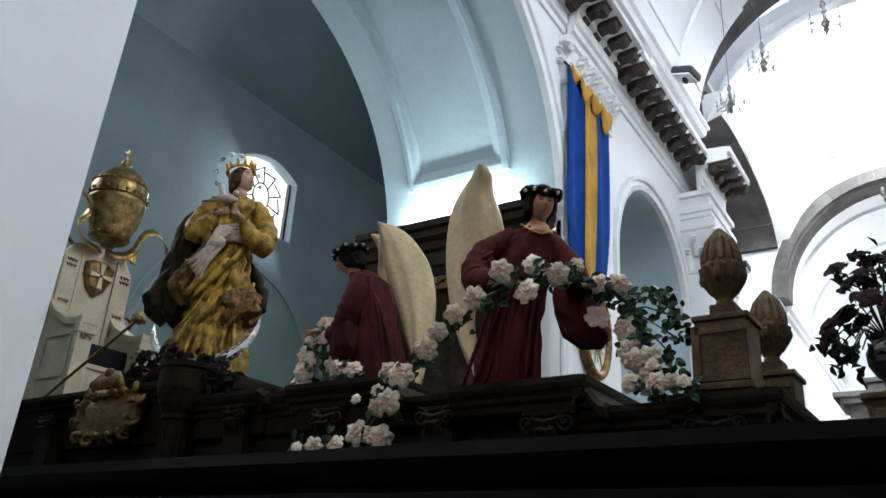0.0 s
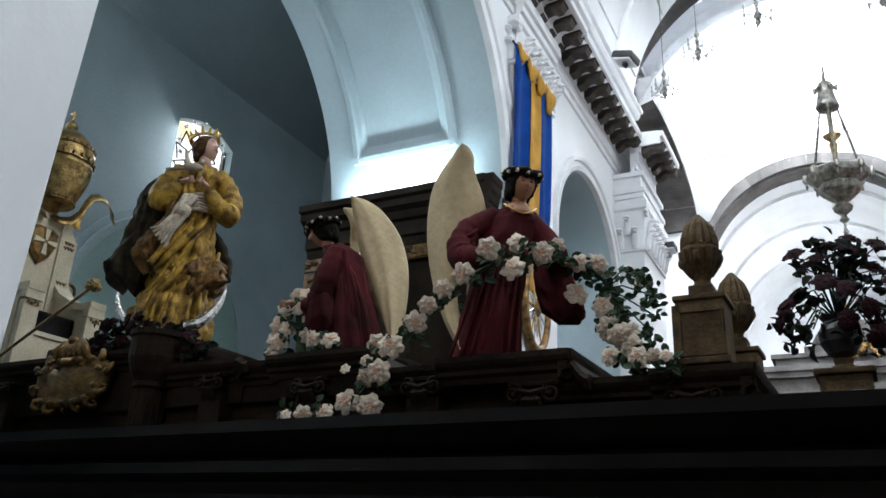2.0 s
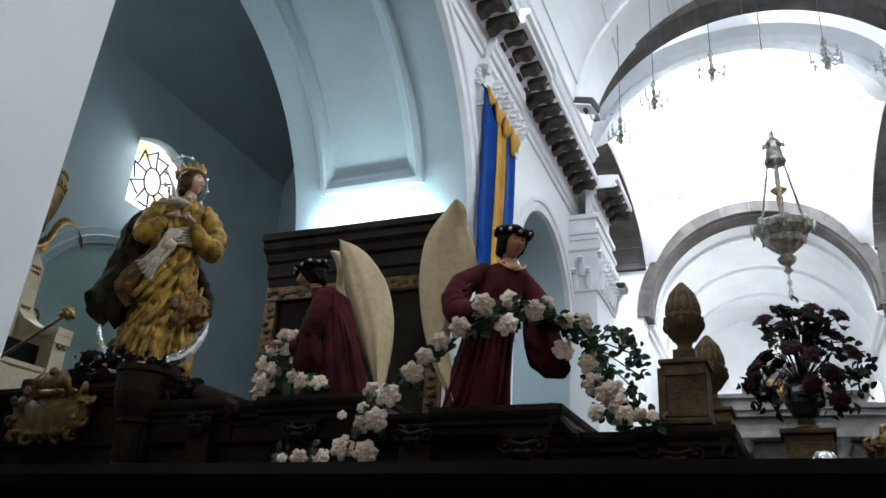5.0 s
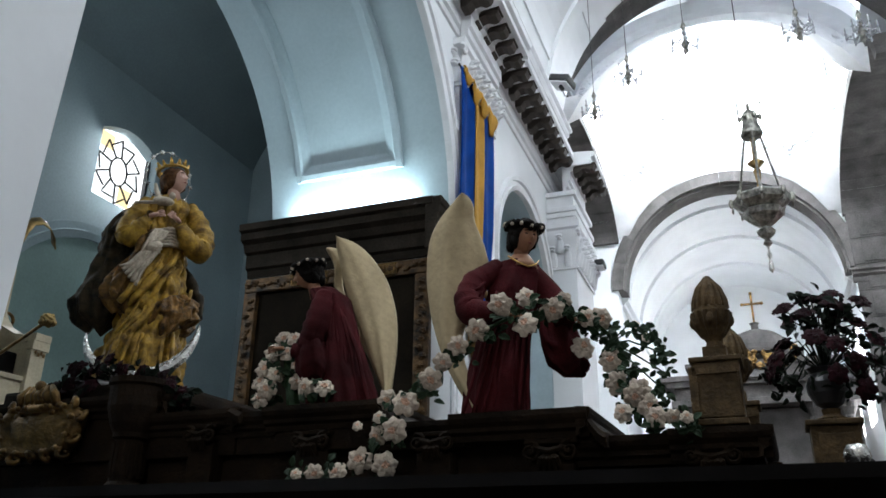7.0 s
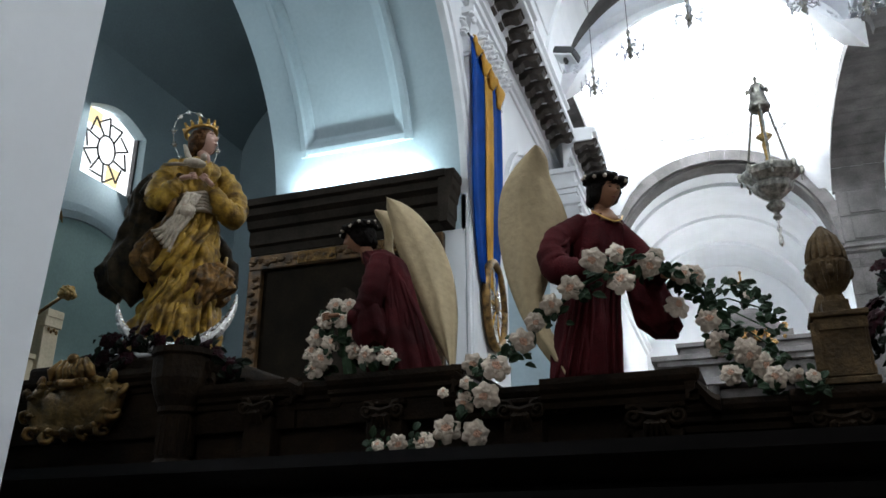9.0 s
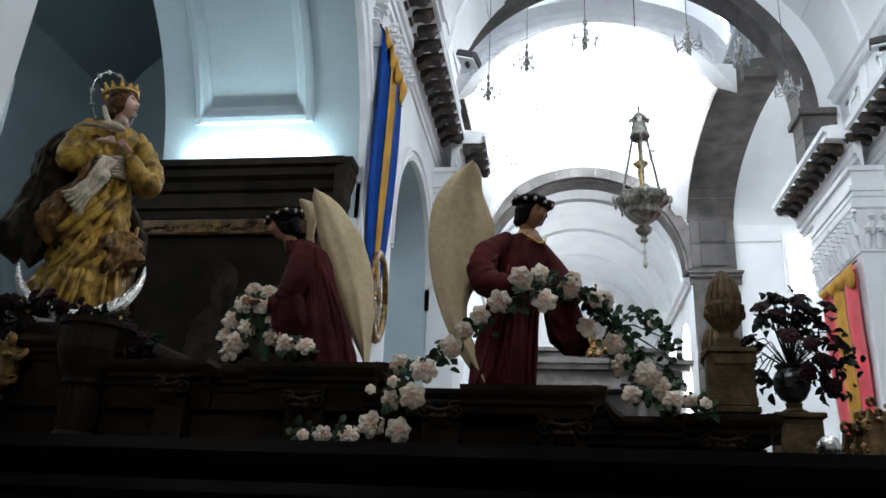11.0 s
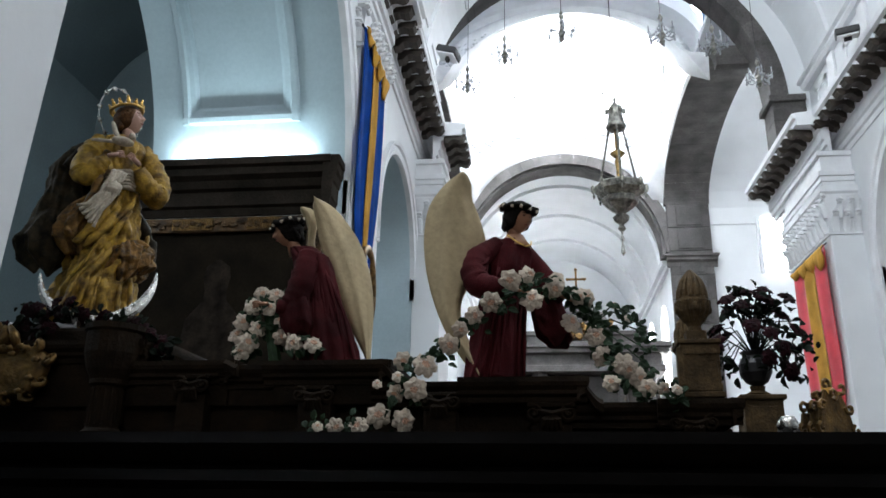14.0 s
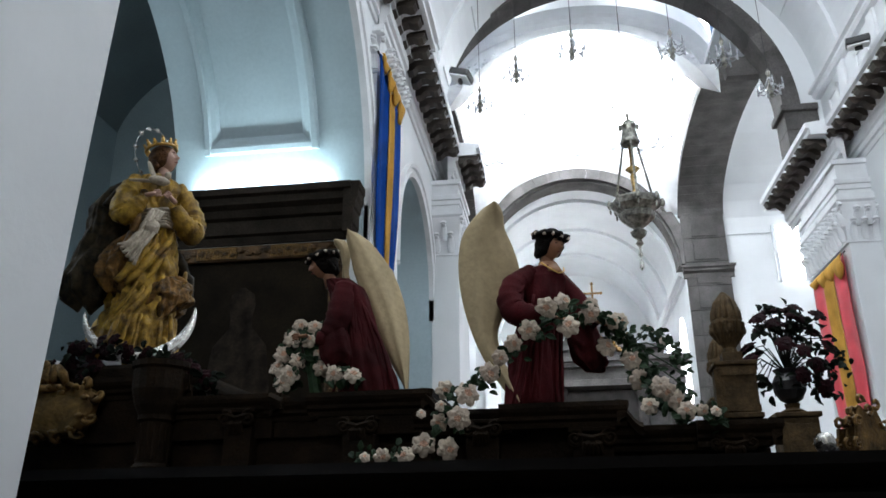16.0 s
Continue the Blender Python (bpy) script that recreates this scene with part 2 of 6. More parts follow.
def arched(bm, place, a0, a1, ztop, holes, d0, d1, mi=(0, 0), n=72, base=0.0):
    """A wall of thickness d0..d1 with round-headed openings (middle, radius, spring height, foot height); place(a, d, z) gives the point."""
    holes = sorted(holes)
    edge = a0

    def slab(p, q, z0, z1, sides=""):
        c = [place(x, d, z) for d in (d0, d1) for x, z in ((p, z0), (q, z0), (q, z1), (p, z1))]
        v = [bm.verts.new(k) for k in c]
        for key, idx in (("f", (0, 1, 2, 3)), ("b", (7, 6, 5, 4)), ("u", (0, 4, 5, 1)), ("q", (1, 5, 6, 2)), ("t", (2, 6, 7, 3)), ("p", (3, 7, 4, 0))):
            if key not in sides:
                bm.faces.new([v[i] for i in idx]).material_index = mi[0]
    for c, r, cz, foot, *rise in holes:
        rb = rise[0] if rise else r
        if c - r > edge:
            slab(edge, c - r, base, ztop, "q" if edge == a0 else "pq")
        if foot > 0:
            slab(c - r, c + r, 0, foot, "pq")
        arc = [(c - r * math.cos(math.pi * k / n), cz + rb * math.sin(math.pi * k / n)) for k in range(n + 1)]
        for d in (d0, d1):
            low = [bm.verts.new(place(x, d, z)) for x, z in arc]
            top = [bm.verts.new(place(x, d, ztop)) for x, z in arc]
            for i in range(n):
                bm.faces.new((low[i], low[i + 1], top[i + 1], top[i])).material_index = mi[0]
        foot = max(foot, base)
        full = [(c - r, foot)] + arc + [(c + r, foot)]
        va = [bm.verts.new(place(x, d0, z)) for x, z in full]
        vb = [bm.verts.new(place(x, d1, z)) for x, z in full]
        for i in range(len(full) - 1):
            bm.faces.new((va[i], va[i + 1], vb[i + 1], vb[i])).material_index = mi[1]
        vt = [bm.verts.new(place(x, d, ztop)) for x, d in ((c - r, d0), (c + r, d0), (c + r, d1), (c - r, d1))]
        bm.faces.new(vt).material_index = mi[0]
        edge = c + r
    if a1 > edge:
        slab(edge, a1, base, ztop, "p" if holes else "")


def archivolt(bm, place, c, r, cz, foot, prof, n=36, mi=0):
    """A moulding round an arch: profile of (outwards from the opening, proud)."""
    way = [(c - r, foot, -1, 0)] + [(c - r * math.cos(math.pi * k / n), cz + r * math.sin(math.pi * k / n), -math.cos(math.pi * k / n), math.sin(math.pi * k / n)) for k in range(n + 1)] + [(c + r, foot, 1, 0)]
    skin(bm, [[place(a + na * o, p, z + nz * o) for o, p in prof] for a, z, na, nz in way], mi)


def ring_arch(bm, place, c, cz, r0, r1, d0, d1, n=36, mi=0, a0=0.0, a1=math.pi, rise=0.0):
    skin(bm, [[place(c - r * math.cos(t), d, cz + (r + rise) * math.sin(t)) for r, d in ((r0, d0), (r1, d0), (r1, d1), (r0, d1))] for t in [a0 + (a1 - a0) * k / n for k in range(n + 1)]], mi)


def along_y(sign, face):
    """place() for walls that run along y; depth goes into the wall."""
    return lambda a, d, z: Vector((face + sign * d, a, z))


def along_x(face, sign=1):
    return lambda a, d, z: Vector((a, face + sign * d, z))


# ---- the church: floor, walls, vaults ----
LX, RX = -3.2, 3.95      # nave wall faces
bm = bmesh.new()
box(bm, -14, -12, -0.2, 14, 36, 0)
struct("floor", bm, TILE, "worn clay tile floor of the church", "floor")

AC, AR, AZ = 4.33, 2.62, 5.05      # near arch of the nave wall
BC, BR, BZ = 10.0, 1.42, 5.25      # second arch
left = along_y(-1, LX)
bm = bmesh.new()
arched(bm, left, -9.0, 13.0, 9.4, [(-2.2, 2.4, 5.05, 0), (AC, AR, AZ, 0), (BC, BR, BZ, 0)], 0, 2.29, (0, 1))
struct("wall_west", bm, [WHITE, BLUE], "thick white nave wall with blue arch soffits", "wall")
bm = bmesh.new()
for c, r, z in ((AC, AR, AZ), (BC, BR, BZ)):
    archivolt(bm, along_y(1, LX), c, r, z, 2.3 if r > 2 else 4.9, [(0.0, -0.05), (0.0, 0.03), (0.06, 0.05), (0.07, 0.02), (0.13, 0.02), (0.14, 0.06), (0.19, 0.07), (0.2, -0.05)])
struct("trim_arch_west", bm, STUCCO, "white moulded archivolts on the nave wall", "moulding", smooth=False)

right = along_y(1, RX)
bm = bmesh.new()
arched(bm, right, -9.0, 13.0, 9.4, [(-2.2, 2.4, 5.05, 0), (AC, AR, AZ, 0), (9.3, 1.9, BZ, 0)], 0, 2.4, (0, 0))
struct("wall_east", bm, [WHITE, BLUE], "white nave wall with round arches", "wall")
bm = bmesh.new()
for c, r, z in ((AC, AR, AZ), (9.3, 1.9, BZ)):
    archivolt(bm, along_y(-1, RX), c, r, z, 1.0, [(0.0, -0.05), (0.0, 0.03), (0.06, 0.05), (0.07, 0.02), (0.13, 0.02), (0.14, 0.06), (0.19, 0.07), (0.2, -0.05)])
struct("trim_arch_east", bm, STUCCO, "white moulded archivolts on the nave wall", "moulding")

# nave vault
VC = (LX + RX) / 2
VR = (RX - LX) / 2
bm = bmesh.new()
ring_arch(bm, along_x(0), VC, 9.35, VR, VR + 0.3, -9.0, 13.0, n=40)
for y in (1.0, 4.6, 8.2, 11.8):
    ring_arch(bm, along_x(0), VC, 9.35, VR - 0.07, VR + 0.02, y - 0.18, y + 0.18, n=40)
for k in range(3, 38, 5):
    t0 = math.pi * k / 40
    ring_arch(bm, along_x(0), VC, 9.35, VR - 0.035, VR + 0.02, -8.9, 12.9, n=2, a0=t0, a1=t0 + 0.03)
struct("ceiling_nave", bm, WHITE, "white barrel vault with shallow stucco ribs", "ceiling", smooth=False)
bm = bmesh.new()
arched(bm, along_x(-9.0, -1), LX - 3, RX + 3, 14.0, [], 0, 0.5)
struct("wall_front", bm, WHITE, "plain white entrance wall", "wall")

# outer walls and vaults of the aisles
WY, WZ = 9.05, 7.14    # aisle window: middle, sill
bm = bmesh.new()
box(bm, -10.6, -9, 0, -10.0, WY - 0.68, 11.8)
box(bm, -10.6, WY + 0.68, 0, -10.0, 13.0, 11.8)
box(bm, -10.6, WY - 0.68, 0, -10.0, WY + 0.68, WZ)
n = 10
arc = [(WY - 0.68 + 1.36 * k / n, WZ + 1.22 + 0.22 * math.sin(math.pi * k / n)) for k in range(n + 1)]
for (ya, za), (yb, zb) in zip(arc, arc[1:]):
    vs = [bm.verts.new(p) for p in ((-10, ya, za), (-10, yb, zb), (-10, yb, 11.8), (-10, ya, 11.8), (-10.6, ya, za), (-10.6, yb, zb))]
    bm.faces.new(vs[:4])
    bm.faces.new((vs[0], vs[4], vs[5], vs[1]))
box(bm, -10.6, 12.6, 0, -5.4, 13.0, 12)
struct("wall_aisle", bm, AISLE_SHADE, "blue outer wall of the side aisle, shade in its colour", "wall")
bm = bmesh.new()
ring_arch(bm, along_x(0), -7.9, 8.9, 2.2, 2.5, -9.0, 13.0, n=64)
struct("ceiling_aisle", bm, AISLE_SHADE, "blue vault of the side aisle, dimness in its colour", "ceiling", smooth=True)
bm = bmesh.new()
for y in (8.75, 3.4):
    archivolt(bm, along_y(1, -10.0), y, 1.85, 4.5, 0.0, [(0.0, -0.05), (0.0, 0.05), (0.12, 0.07), (0.14, 0.02), (0.26, 0.03), (0.28, -0.05)])
struct("trim_aisle", bm, AISLE_SHADE, "moulded blind arches of the aisle wall", "moulding")
# flat panels added for the recesses, greenish light in their colour
bm = bmesh.new()
for y in (8.75, 3.4):
    o = [(y + 1.85, 0.05)] + [(y + 1.85 * math.cos(a), 4.5 + 1.85 * math.sin(a)) for a in [math.pi * k / 24 for k in range(25)]] + [(y - 1.85, 0.05)]
    skin(bm, [[(x, a, b) for a, b in o] for x in (-10.02, -9.99)])
struct("trim_aisle_niche", bm, NICHE_TINT, "added panels inside the blind arches, greenish light in their colour", "panel")
bm = bmesh.new()
box(bm, 9.0, -9, 0, 9.4, 13.2, 11)
box(bm, RX, -9, 9.3, 9.4, 13.2, 9.6)
struct("wall_aisle_east", bm, WHITE, "plain white outer wall of the far aisle", "wall")
bm = bmesh.new()
box(bm, -10.6, -9.4, 0, 9.4, -9.0, 14)
struct("wall_south", bm, WHITE, "plain white end wall behind the camera", "wall")

# leaded aisle window
win = tagged(thing("window_1", "small leaded window with clear and amber panes", "window"), kind="structure")
bm = bmesh.new()
box(bm, -10.62, WY - 0.8, WZ - 0.2, -10.58, WY + 0.8, WZ + 1.6)
part("sky_pane", bm, SKYGLOW, win)
AMBER = glow("amber_glass_lit", (0.95, 0.80, 0.45), 1.2)
LIT = glow("clear_glass_lit", (0.93, 0.97, 1.0), 1.6)
wy0, wy1, wz0, wz1 = WY - 0.63, WY + 0.63, WZ + 0.04, WZ + 1.40
bm = bmesh.new()
box(bm, -10.26, wy0, wz0, -10.23, wy1, wz1)
part("pane", bm, LIT, win)
for ya, za, yb, zb in ((0.1, 1.0, 0.45, 1.28), (0.72, 0.12, 1.0, 0.45)):
    bm = bmesh.new()
    box(bm, -10.225, wy0 + ya, wz0 + za, -10.215, wy0 + yb, wz0 + zb)
    part("pane", bm, AMBER, win, "amber glass pane")
bm = bmesh.new()
cy, cz = WY, (wz0 + wz1) / 2
tube(bm, [(-10.2, cy + 0.2 * math.cos(a), cz + 0.26 * math.sin(a)) for a in [2 * math.pi * k / 20 for k in range(21)]], 0.017, 6)
for k in range(10):
    a = 2 * math.pi * (k + 0.3) / 10
    e = (-10.2, cy + 0.52 * math.cos(a + 0.15), cz + 0.6 * math.sin(a + 0.15))
    tube(bm, [(-10.2, cy + 0.2 * math.cos(a), cz + 0.26 * math.sin(a)), e], 0.017, 6)
    b = 2 * math.pi * (k + 1.3) / 10
    tube(bm, [e, (-10.2, cy + 0.43 * math.cos(b + 0.05), cz + 0.5 * math.sin(b + 0.05))], 0.017, 6)
part("lead_came", bm, BLACK, win)
bm = bmesh.new()
for y in (wy0 - 0.04, wy1 + 0.04):
    box(bm, -10.28, y - 0.03, wz0 - 0.06, -10.16, y + 0.05, wz1 + 0.1)
box(bm, -10.28, wy0, wz0 - 0.05, -10.16, wy1, wz0)
part("window_frame", bm, BLACK, win)

# ---- entablature, pilasters ----
ENT = [(0, -0.50), (0.05, -0.50), (0.05, -0.40), (0.09, -0.39), (0.09, -0.30), (0.13, -0.28), (0.13, -0.12), (0.18, -0.10), (0.18, -0.02), (0.22, 0.0), (0.50, 0.02), (0.50, 0.10), (0.55, 0.12), (0.56, 0.20), (0.46, 0.22), (0, 0.26)]
CZ = 7.88     # soffit of the cornice
PIL_L, PIL_R = -2.75, 3.46          # faces of the tall pilasters


def entablature(name, face, sign, y0, y1, breaks):
    """sign +1: the wall faces +x."""
    bm = bmesh.new()

    def go(x, a, b):
        p = ((x, a, CZ), (x, b, CZ))
        run(bm, ENT, *(p if sign > 0 else p[::-1]))
    go(face, y0, y1)
    for a, b, x in breaks:
        go(x, a, b)
        for q, w in ((a, -1), (b, 1)):
            box(bm, min(face, x + sign * 0.5), q - 0.02, CZ - 0.02, max(face, x + sign * 0.5), q + 0.02, CZ + 0.2)
    # dentils
    y = y0
    while y < y1:
        box(bm, face + sign * 0.12, y, CZ - 0.10, face + sign * 0.17, y + 0.05, CZ - 0.03)
        y += 0.095
    return struct(name, bm, STUCCO, "white stucco entablature with dentils", "cornice")


ent_l = entablature("trim_entablature_west", LX - 0.06, 1, -9.0, 13.0, [(7.0, 8.25, LX + 0.06), (11.45, 12.75, -2.92)])
ent_r = entablature("trim_entablature_east", RX + 0.03, -1, -9.0, 13.0, [(7.0, 8.3, RX - 0.06), (11.6, 14.9, 3.66)])


def modillion():
    bm = bmesh.new()
    prof = [(0.0, 0.0), (0.36, 0.0), (0.36, -0.05), (0.33, -0.10), (0.27, -0.11), (0.20, -0.075), (0.14, -0.085), (0.08, -0.15), (0.0, -0.16)]
    skin(bm, [[(o, w, h) for o, h in prof] for w in (-0.085, 0.085)])
    box(bm, 0.02, -0.1, -0.02, 0.38, 0.1, 0.004)
    return mesh_of("modillion", bm, MODI)


MODM = modillion()
for parent, face, sg, brk in ((ent_l, LX + 0.12, 1, (11.45, 12.75, -2.74)), (ent_r, RX - 0.15, -1, (11.6, 14.9, 3.48))):
    for k in range(42):
        y = 1.2 + 0.335 * k
        if y > (12.9 if sg > 0 else 14.8):
            break
        x = brk[2] if brk[0] < y < brk[1] else face
        ob = new("modillion", MODM)
        ob.parent = parent
        ob.matrix_local = pose(x, y, CZ + 0.012, 0, 0, 0 if sg > 0 else 180)


def capital(bm, w, d, h):
    """Corinthian capital for a pilaster, from its foot at z=0; front is -y, w wide along x, d deep."""
    skin(bm, [[(-a, -b, z), (a, -b, z), (a, d, z), (-a, d, z)] for a, b, z in ((w / 2, 0, 0), (w / 2 + 0.01, 0.015, h * 0.4), (w / 2 + 0.05, 0.05, h * 0.82), (w / 2 + 0.09, 0.09, h * 0.86), (w / 2 + 0.09, 0.09, h))])
    box(bm, -w / 2 - 0.03, -0.03, -0.04, w / 2 + 0.03, d, 0.0)
    faces = [((-w / 2, 0), (w / 2, 0), (0, -1))] + [((s * w / 2, 0), (s * w / 2, d), (s, 0)) for s in (-1, 1)]
    for (ax, ay), (bx, by), (nx, ny) in faces:
        ln = math.hypot(bx - ax, by - ay)
        for row, (z0, hh) in enumerate(((0.0, 0.40), (h * 0.30, 0.36))):
            cnt = max(2, round(ln / 0.2))
            for i in range(cnt):
                f = (i + 0.5 + 0.5 * (row % 2)) / cnt
                if f > 1:
                    continue
                px, py = ax + (bx - ax) * f, ay + (by - ay) * f
                pts, rad = [], []
                for s in range(6):
                    u = s / 5
                    out = 0.01 + 0.10 * u ** 2.5 + (0.02 if s < 5 else 0.055)
                    pts.append((px + nx * out, py + ny * out, z0 + h * hh * (u if s < 5 else 0.86)))
                    rad.append((0.045, 0.06, 0.062, 0.055, 0.045, 0.02)[s])
                tube(bm, pts, rad, 9, flat=0.45)
                curl = [(px + nx * (0.10 + 0.035 * math.cos(q * 0.9)), py + ny * (0.10 + 0.035 * math.cos(q * 0.9)), z0 + h * hh * 0.93 + 0.035 * math.sin(q * 0.9)) for q in range(6)]
                tube(bm, curl, [0.05, 0.048, 0.042, 0.036, 0.03, 0.02], 8, flat=0.7)
    # corner volutes
    for sx in (-1, 1):
        for yy in ((0,) if d < 0.5 else (0, d)):
            c = (sx * (w / 2 + 0.05), yy - 0.05 if yy == 0 else yy + 0.02, h * 0.72)
            pts = [(c[0] + sx * 0.07 * (1 - t / 14) * math.cos(t * 0.7), c[1] - 0.02, c[2] + 0.07 * (1 - t / 14) * math.sin(t * 0.7)) for t in range(12)]
            tube(bm, pts, [0.034 - 0.0012 * t for t in range(12)], 8)
    ball(bm, (0, -0.08, h * 0.9), 0.06, (1, 0.6, 1), 8, 6)


def pilaster(name, x0, x1, y0, y1, zcap, nave_sign, label):
    """A pilaster on a nave wall: shaft, sunk panel edge, capital."""
    p = tagged(thing(name, label, "pilaster"), kind="structure")
    bm = bmesh.new()
    box(bm, x0, y0, 0, x1, y1, zcap, bevel=0.012)
    box(bm, x0 - 0.08 * (nave_sign < 0), y0 - 0.08, 0, x1 + 0.08 * (nave_sign > 0), y1 + 0.08, 0.9, bevel=0.02)
    part("shaft", bm, WHITE, p)
    bm = bmesh.new()
    w, d = y1 - y0, x1 - x0
    tall = CZ - 0.5 - zcap > 1.0
    capital(bm, w, d, 0.78 if tall else CZ - 0.5 - zcap)
    ang = 90 if nave_sign > 0 else -90
    xf = x1 if nave_sign > 0 else x0
    if tall:
        block, z0, z1 = bmesh.new(), zcap + 0.78, CZ - 0.5
        box(block, x0 + 0.003, y0, z0, x1 - 0.003, y1, z1)
        for za, out in ((z0, 0.02), (z0 + 0.09, 0.04), (z0 + 0.18, 0.065), (z1 - 0.08, 0.05)):
            box(block, x0 - out * (nave_sign < 0), y0 - out, za, x1 + out * (nave_sign > 0), y1 + out, za + 0.085, bevel=0.008)
        part("architrave", block, STUCCO, p)
    part("capital", bm, STUCCO, p, "white stucco acanthus capital", m=pose(xf, (y0 + y1) / 2, zcap, 0, 0, ang))
    return p


pilaster("pilaster", LX - 0.02, LX + 0.06, 6.98, 8.28, 6.80, 1, "broad white pilaster with acanthus capital")
pilaster("pilaster", LX - 0.02, PIL_L, 11.42, 12.8, 6.05, 1, "white pilaster with acanthus capital before the crossing")
pilaster("pilaster", PIL_R, RX + 0.02, 11.66, 13.7, 5.98, -1, "white pilaster with acanthus capital before the crossing")
pilaster("pilaster", RX - 0.17, RX + 0.02, 6.98, 8.28, 6.72, -1, "broad white pilaster with acanthus capital")

# attic above the cornice with raised panels
for nm, face, sg in (("trim_attic_west", LX, 1), ("trim_attic_east", RX, -1)):
    bm = bmesh.new()
    run(bm, [(0, 0), (0.1, 0), (0.14, 0.05), (0.14, 0.10), (0.2, 0.12), (0.2, 0.17), (0, 0.2)], *(((face, -9, 9.28), (face, 13, 9.28)) if sg > 0 else ((face, 13, 9.28), (face, -9, 9.28))))
    for k in range(12):
        y = -4.0 + 1.42 * k
        box(bm, face, y, 8.25, face + sg * 0.05, y + 0.28, 9.28, bevel=0.01)
        for q in (y + 0.45, y + 0.9):
            box(bm, face, q, 8.4, face + sg * 0.03, q + 0.12, 9.1, bevel=0.01)
        box(bm, face, y + 0.45, 9.0, face + sg * 0.03, y + 1.02, 9.1, bevel=0.01)
    struct(nm, bm, STUCCO, "white stucco attic with raised panels", "moulding")

# impost slab on the far jamb of the near arch, with its strip lamp, sunk panel and painting
JY = 6.95
bm = bmesh.new()
SL = [(0, -0.58), (0.03, -0.58), (0.05, -0.50), (0.09, -0.48), (0.09, -0.32), (0.14, -0.30), (0.17, -0.22), (0.24, -0.18), (0.24, -0.10), (0.29, -0.08), (0.29, 0.0), (0, 0.0)]
SZ = 5.24
run(bm, SL, (-5.75, JY, SZ), (LX - 0.13, JY, SZ))
run(bm, [(0.04 + 0.3 * o, h) for o, h in SL[1:-1]] + [(-0.05, 0.0), (-0.05, -0.58)], (LX - 0.165, JY - 0.27, SZ), (LX - 0.165, JY + 0.03, SZ))
impost = struct("impost_cornice", bm, DSTONE, "dark stone impost cornice of the arch pier", "cornice")
bm = bmesh.new()
run(bm, SL, (LX, 1.71, SZ), (-5.75, 1.71, SZ))
struct("impost_cornice", bm, DSTONE, "dark stone impost cornice of the nearer pier", "cornice")
led = thing("strip_lamp", "cool white strip lamp lying on the stone cornice", "lamp")
bm = bmesh.new()
box(bm, -5.2, JY - 0.2, SZ + 0.002, -3.62, JY - 0.14, SZ + 0.03, bevel=0.004)
part("housing", bm, IVORY, led)
bm = bmesh.new()
box(bm, -5.18, JY - 0.135, SZ + 0.006, -3.64, JY - 0.125, SZ + 0.03)
part("diffuser", bm, LED, led, "glowing cool white diffuser")
area_lamp("strip_lamp_light", (-4.41, JY - 0.12, SZ + 0.06), (-4.41, JY + 0.08, SZ + 0.6), 1.5, 0.06, 22, (0.75, 0.93, 1.0))

bm = bmesh.new()
# moulding of the panel that runs up the soffit of the arch
xa, xb = -5.12, -3.76
lip = [(0.0, 0.02), (0.0, -0.035), (0.02, -0.06), (0.075, -0.065), (0.10, -0.045), (0.15, -0.03), (0.19, -0.006), (0.19, 0.02)]
t0 = math.asin((5.75 - AZ) / AR)
way = [t0 + (math.pi - 2 * t0) * k / 60 for k in range(61)]
for x0, sg in ((xa, 1), (xb, -1)):
    skin(bm, [[(x0 + sg * o, AC + (AR + d) * math.cos(t), AZ + (AR + d) * math.sin(t)) for o, d in lip] for t in way])
skin(bm, [[(x, AC + (AR + d) * math.cos(t0 + o / AR), AZ + (AR + d) * math.sin(t0 + o / AR)) for o, d in lip] for x in (xa + 0.003, xb - 0.003)])
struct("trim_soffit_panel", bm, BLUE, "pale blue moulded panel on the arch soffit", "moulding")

bm = bmesh.new()
box(bm, -5.48, JY - 0.012, 0, LX - 0.01, JY + 0.05, SZ - 0.585, bevel=0.004)
struct("pier_facing", bm, WHITE, "white plastered face of the arch pier", "pier")
pic = thing("painting", "dim oil painting in a wide carved gilt frame on the pier", "painting")
fx0, fx1, fz0, fz1, fw = -5.72, -3.42, 1.7, 4.62, 0.17
fy = JY - 0.03
for nm, a in (("frame_rail", (fx0, fz1 - fw, fx1, fz1)), ("frame_rail", (fx0, fz0, fx1, fz0 + fw)), ("frame_stile", (fx0, fz0 + fw, fx0 + fw, fz1 - fw)), ("frame_stile", (fx1 - fw, fz0 + fw, fx1, fz1 - fw))):
    bm = bmesh.new()
    box(bm, a[0], fy - 0.07, a[1], a[2], fy + 0.015, a[3], bevel=0.015)
    horiz = a[2] - a[0] > a[3] - a[1]
    length = (a[2] - a[0]) if horiz else (a[3] - a[1])
    for k in range(int(length / 0.09)):
        s = 0.05 + 0.09 * k
        c = (a[0] + s, fy - 0.075, (a[1] + a[3]) / 2 + 0.025 * math.sin(k * 2.2)) if horiz else ((a[0] + a[2]) / 2 + 0.025 * math.sin(k * 2.2), fy - 0.075, a[1] + s)
        ball(bm, c, 0.04, (1.2, 0.5, 0.8), 8, 6, lump=0.7, freq=22)
    part(nm, bm, FRAME, pic)
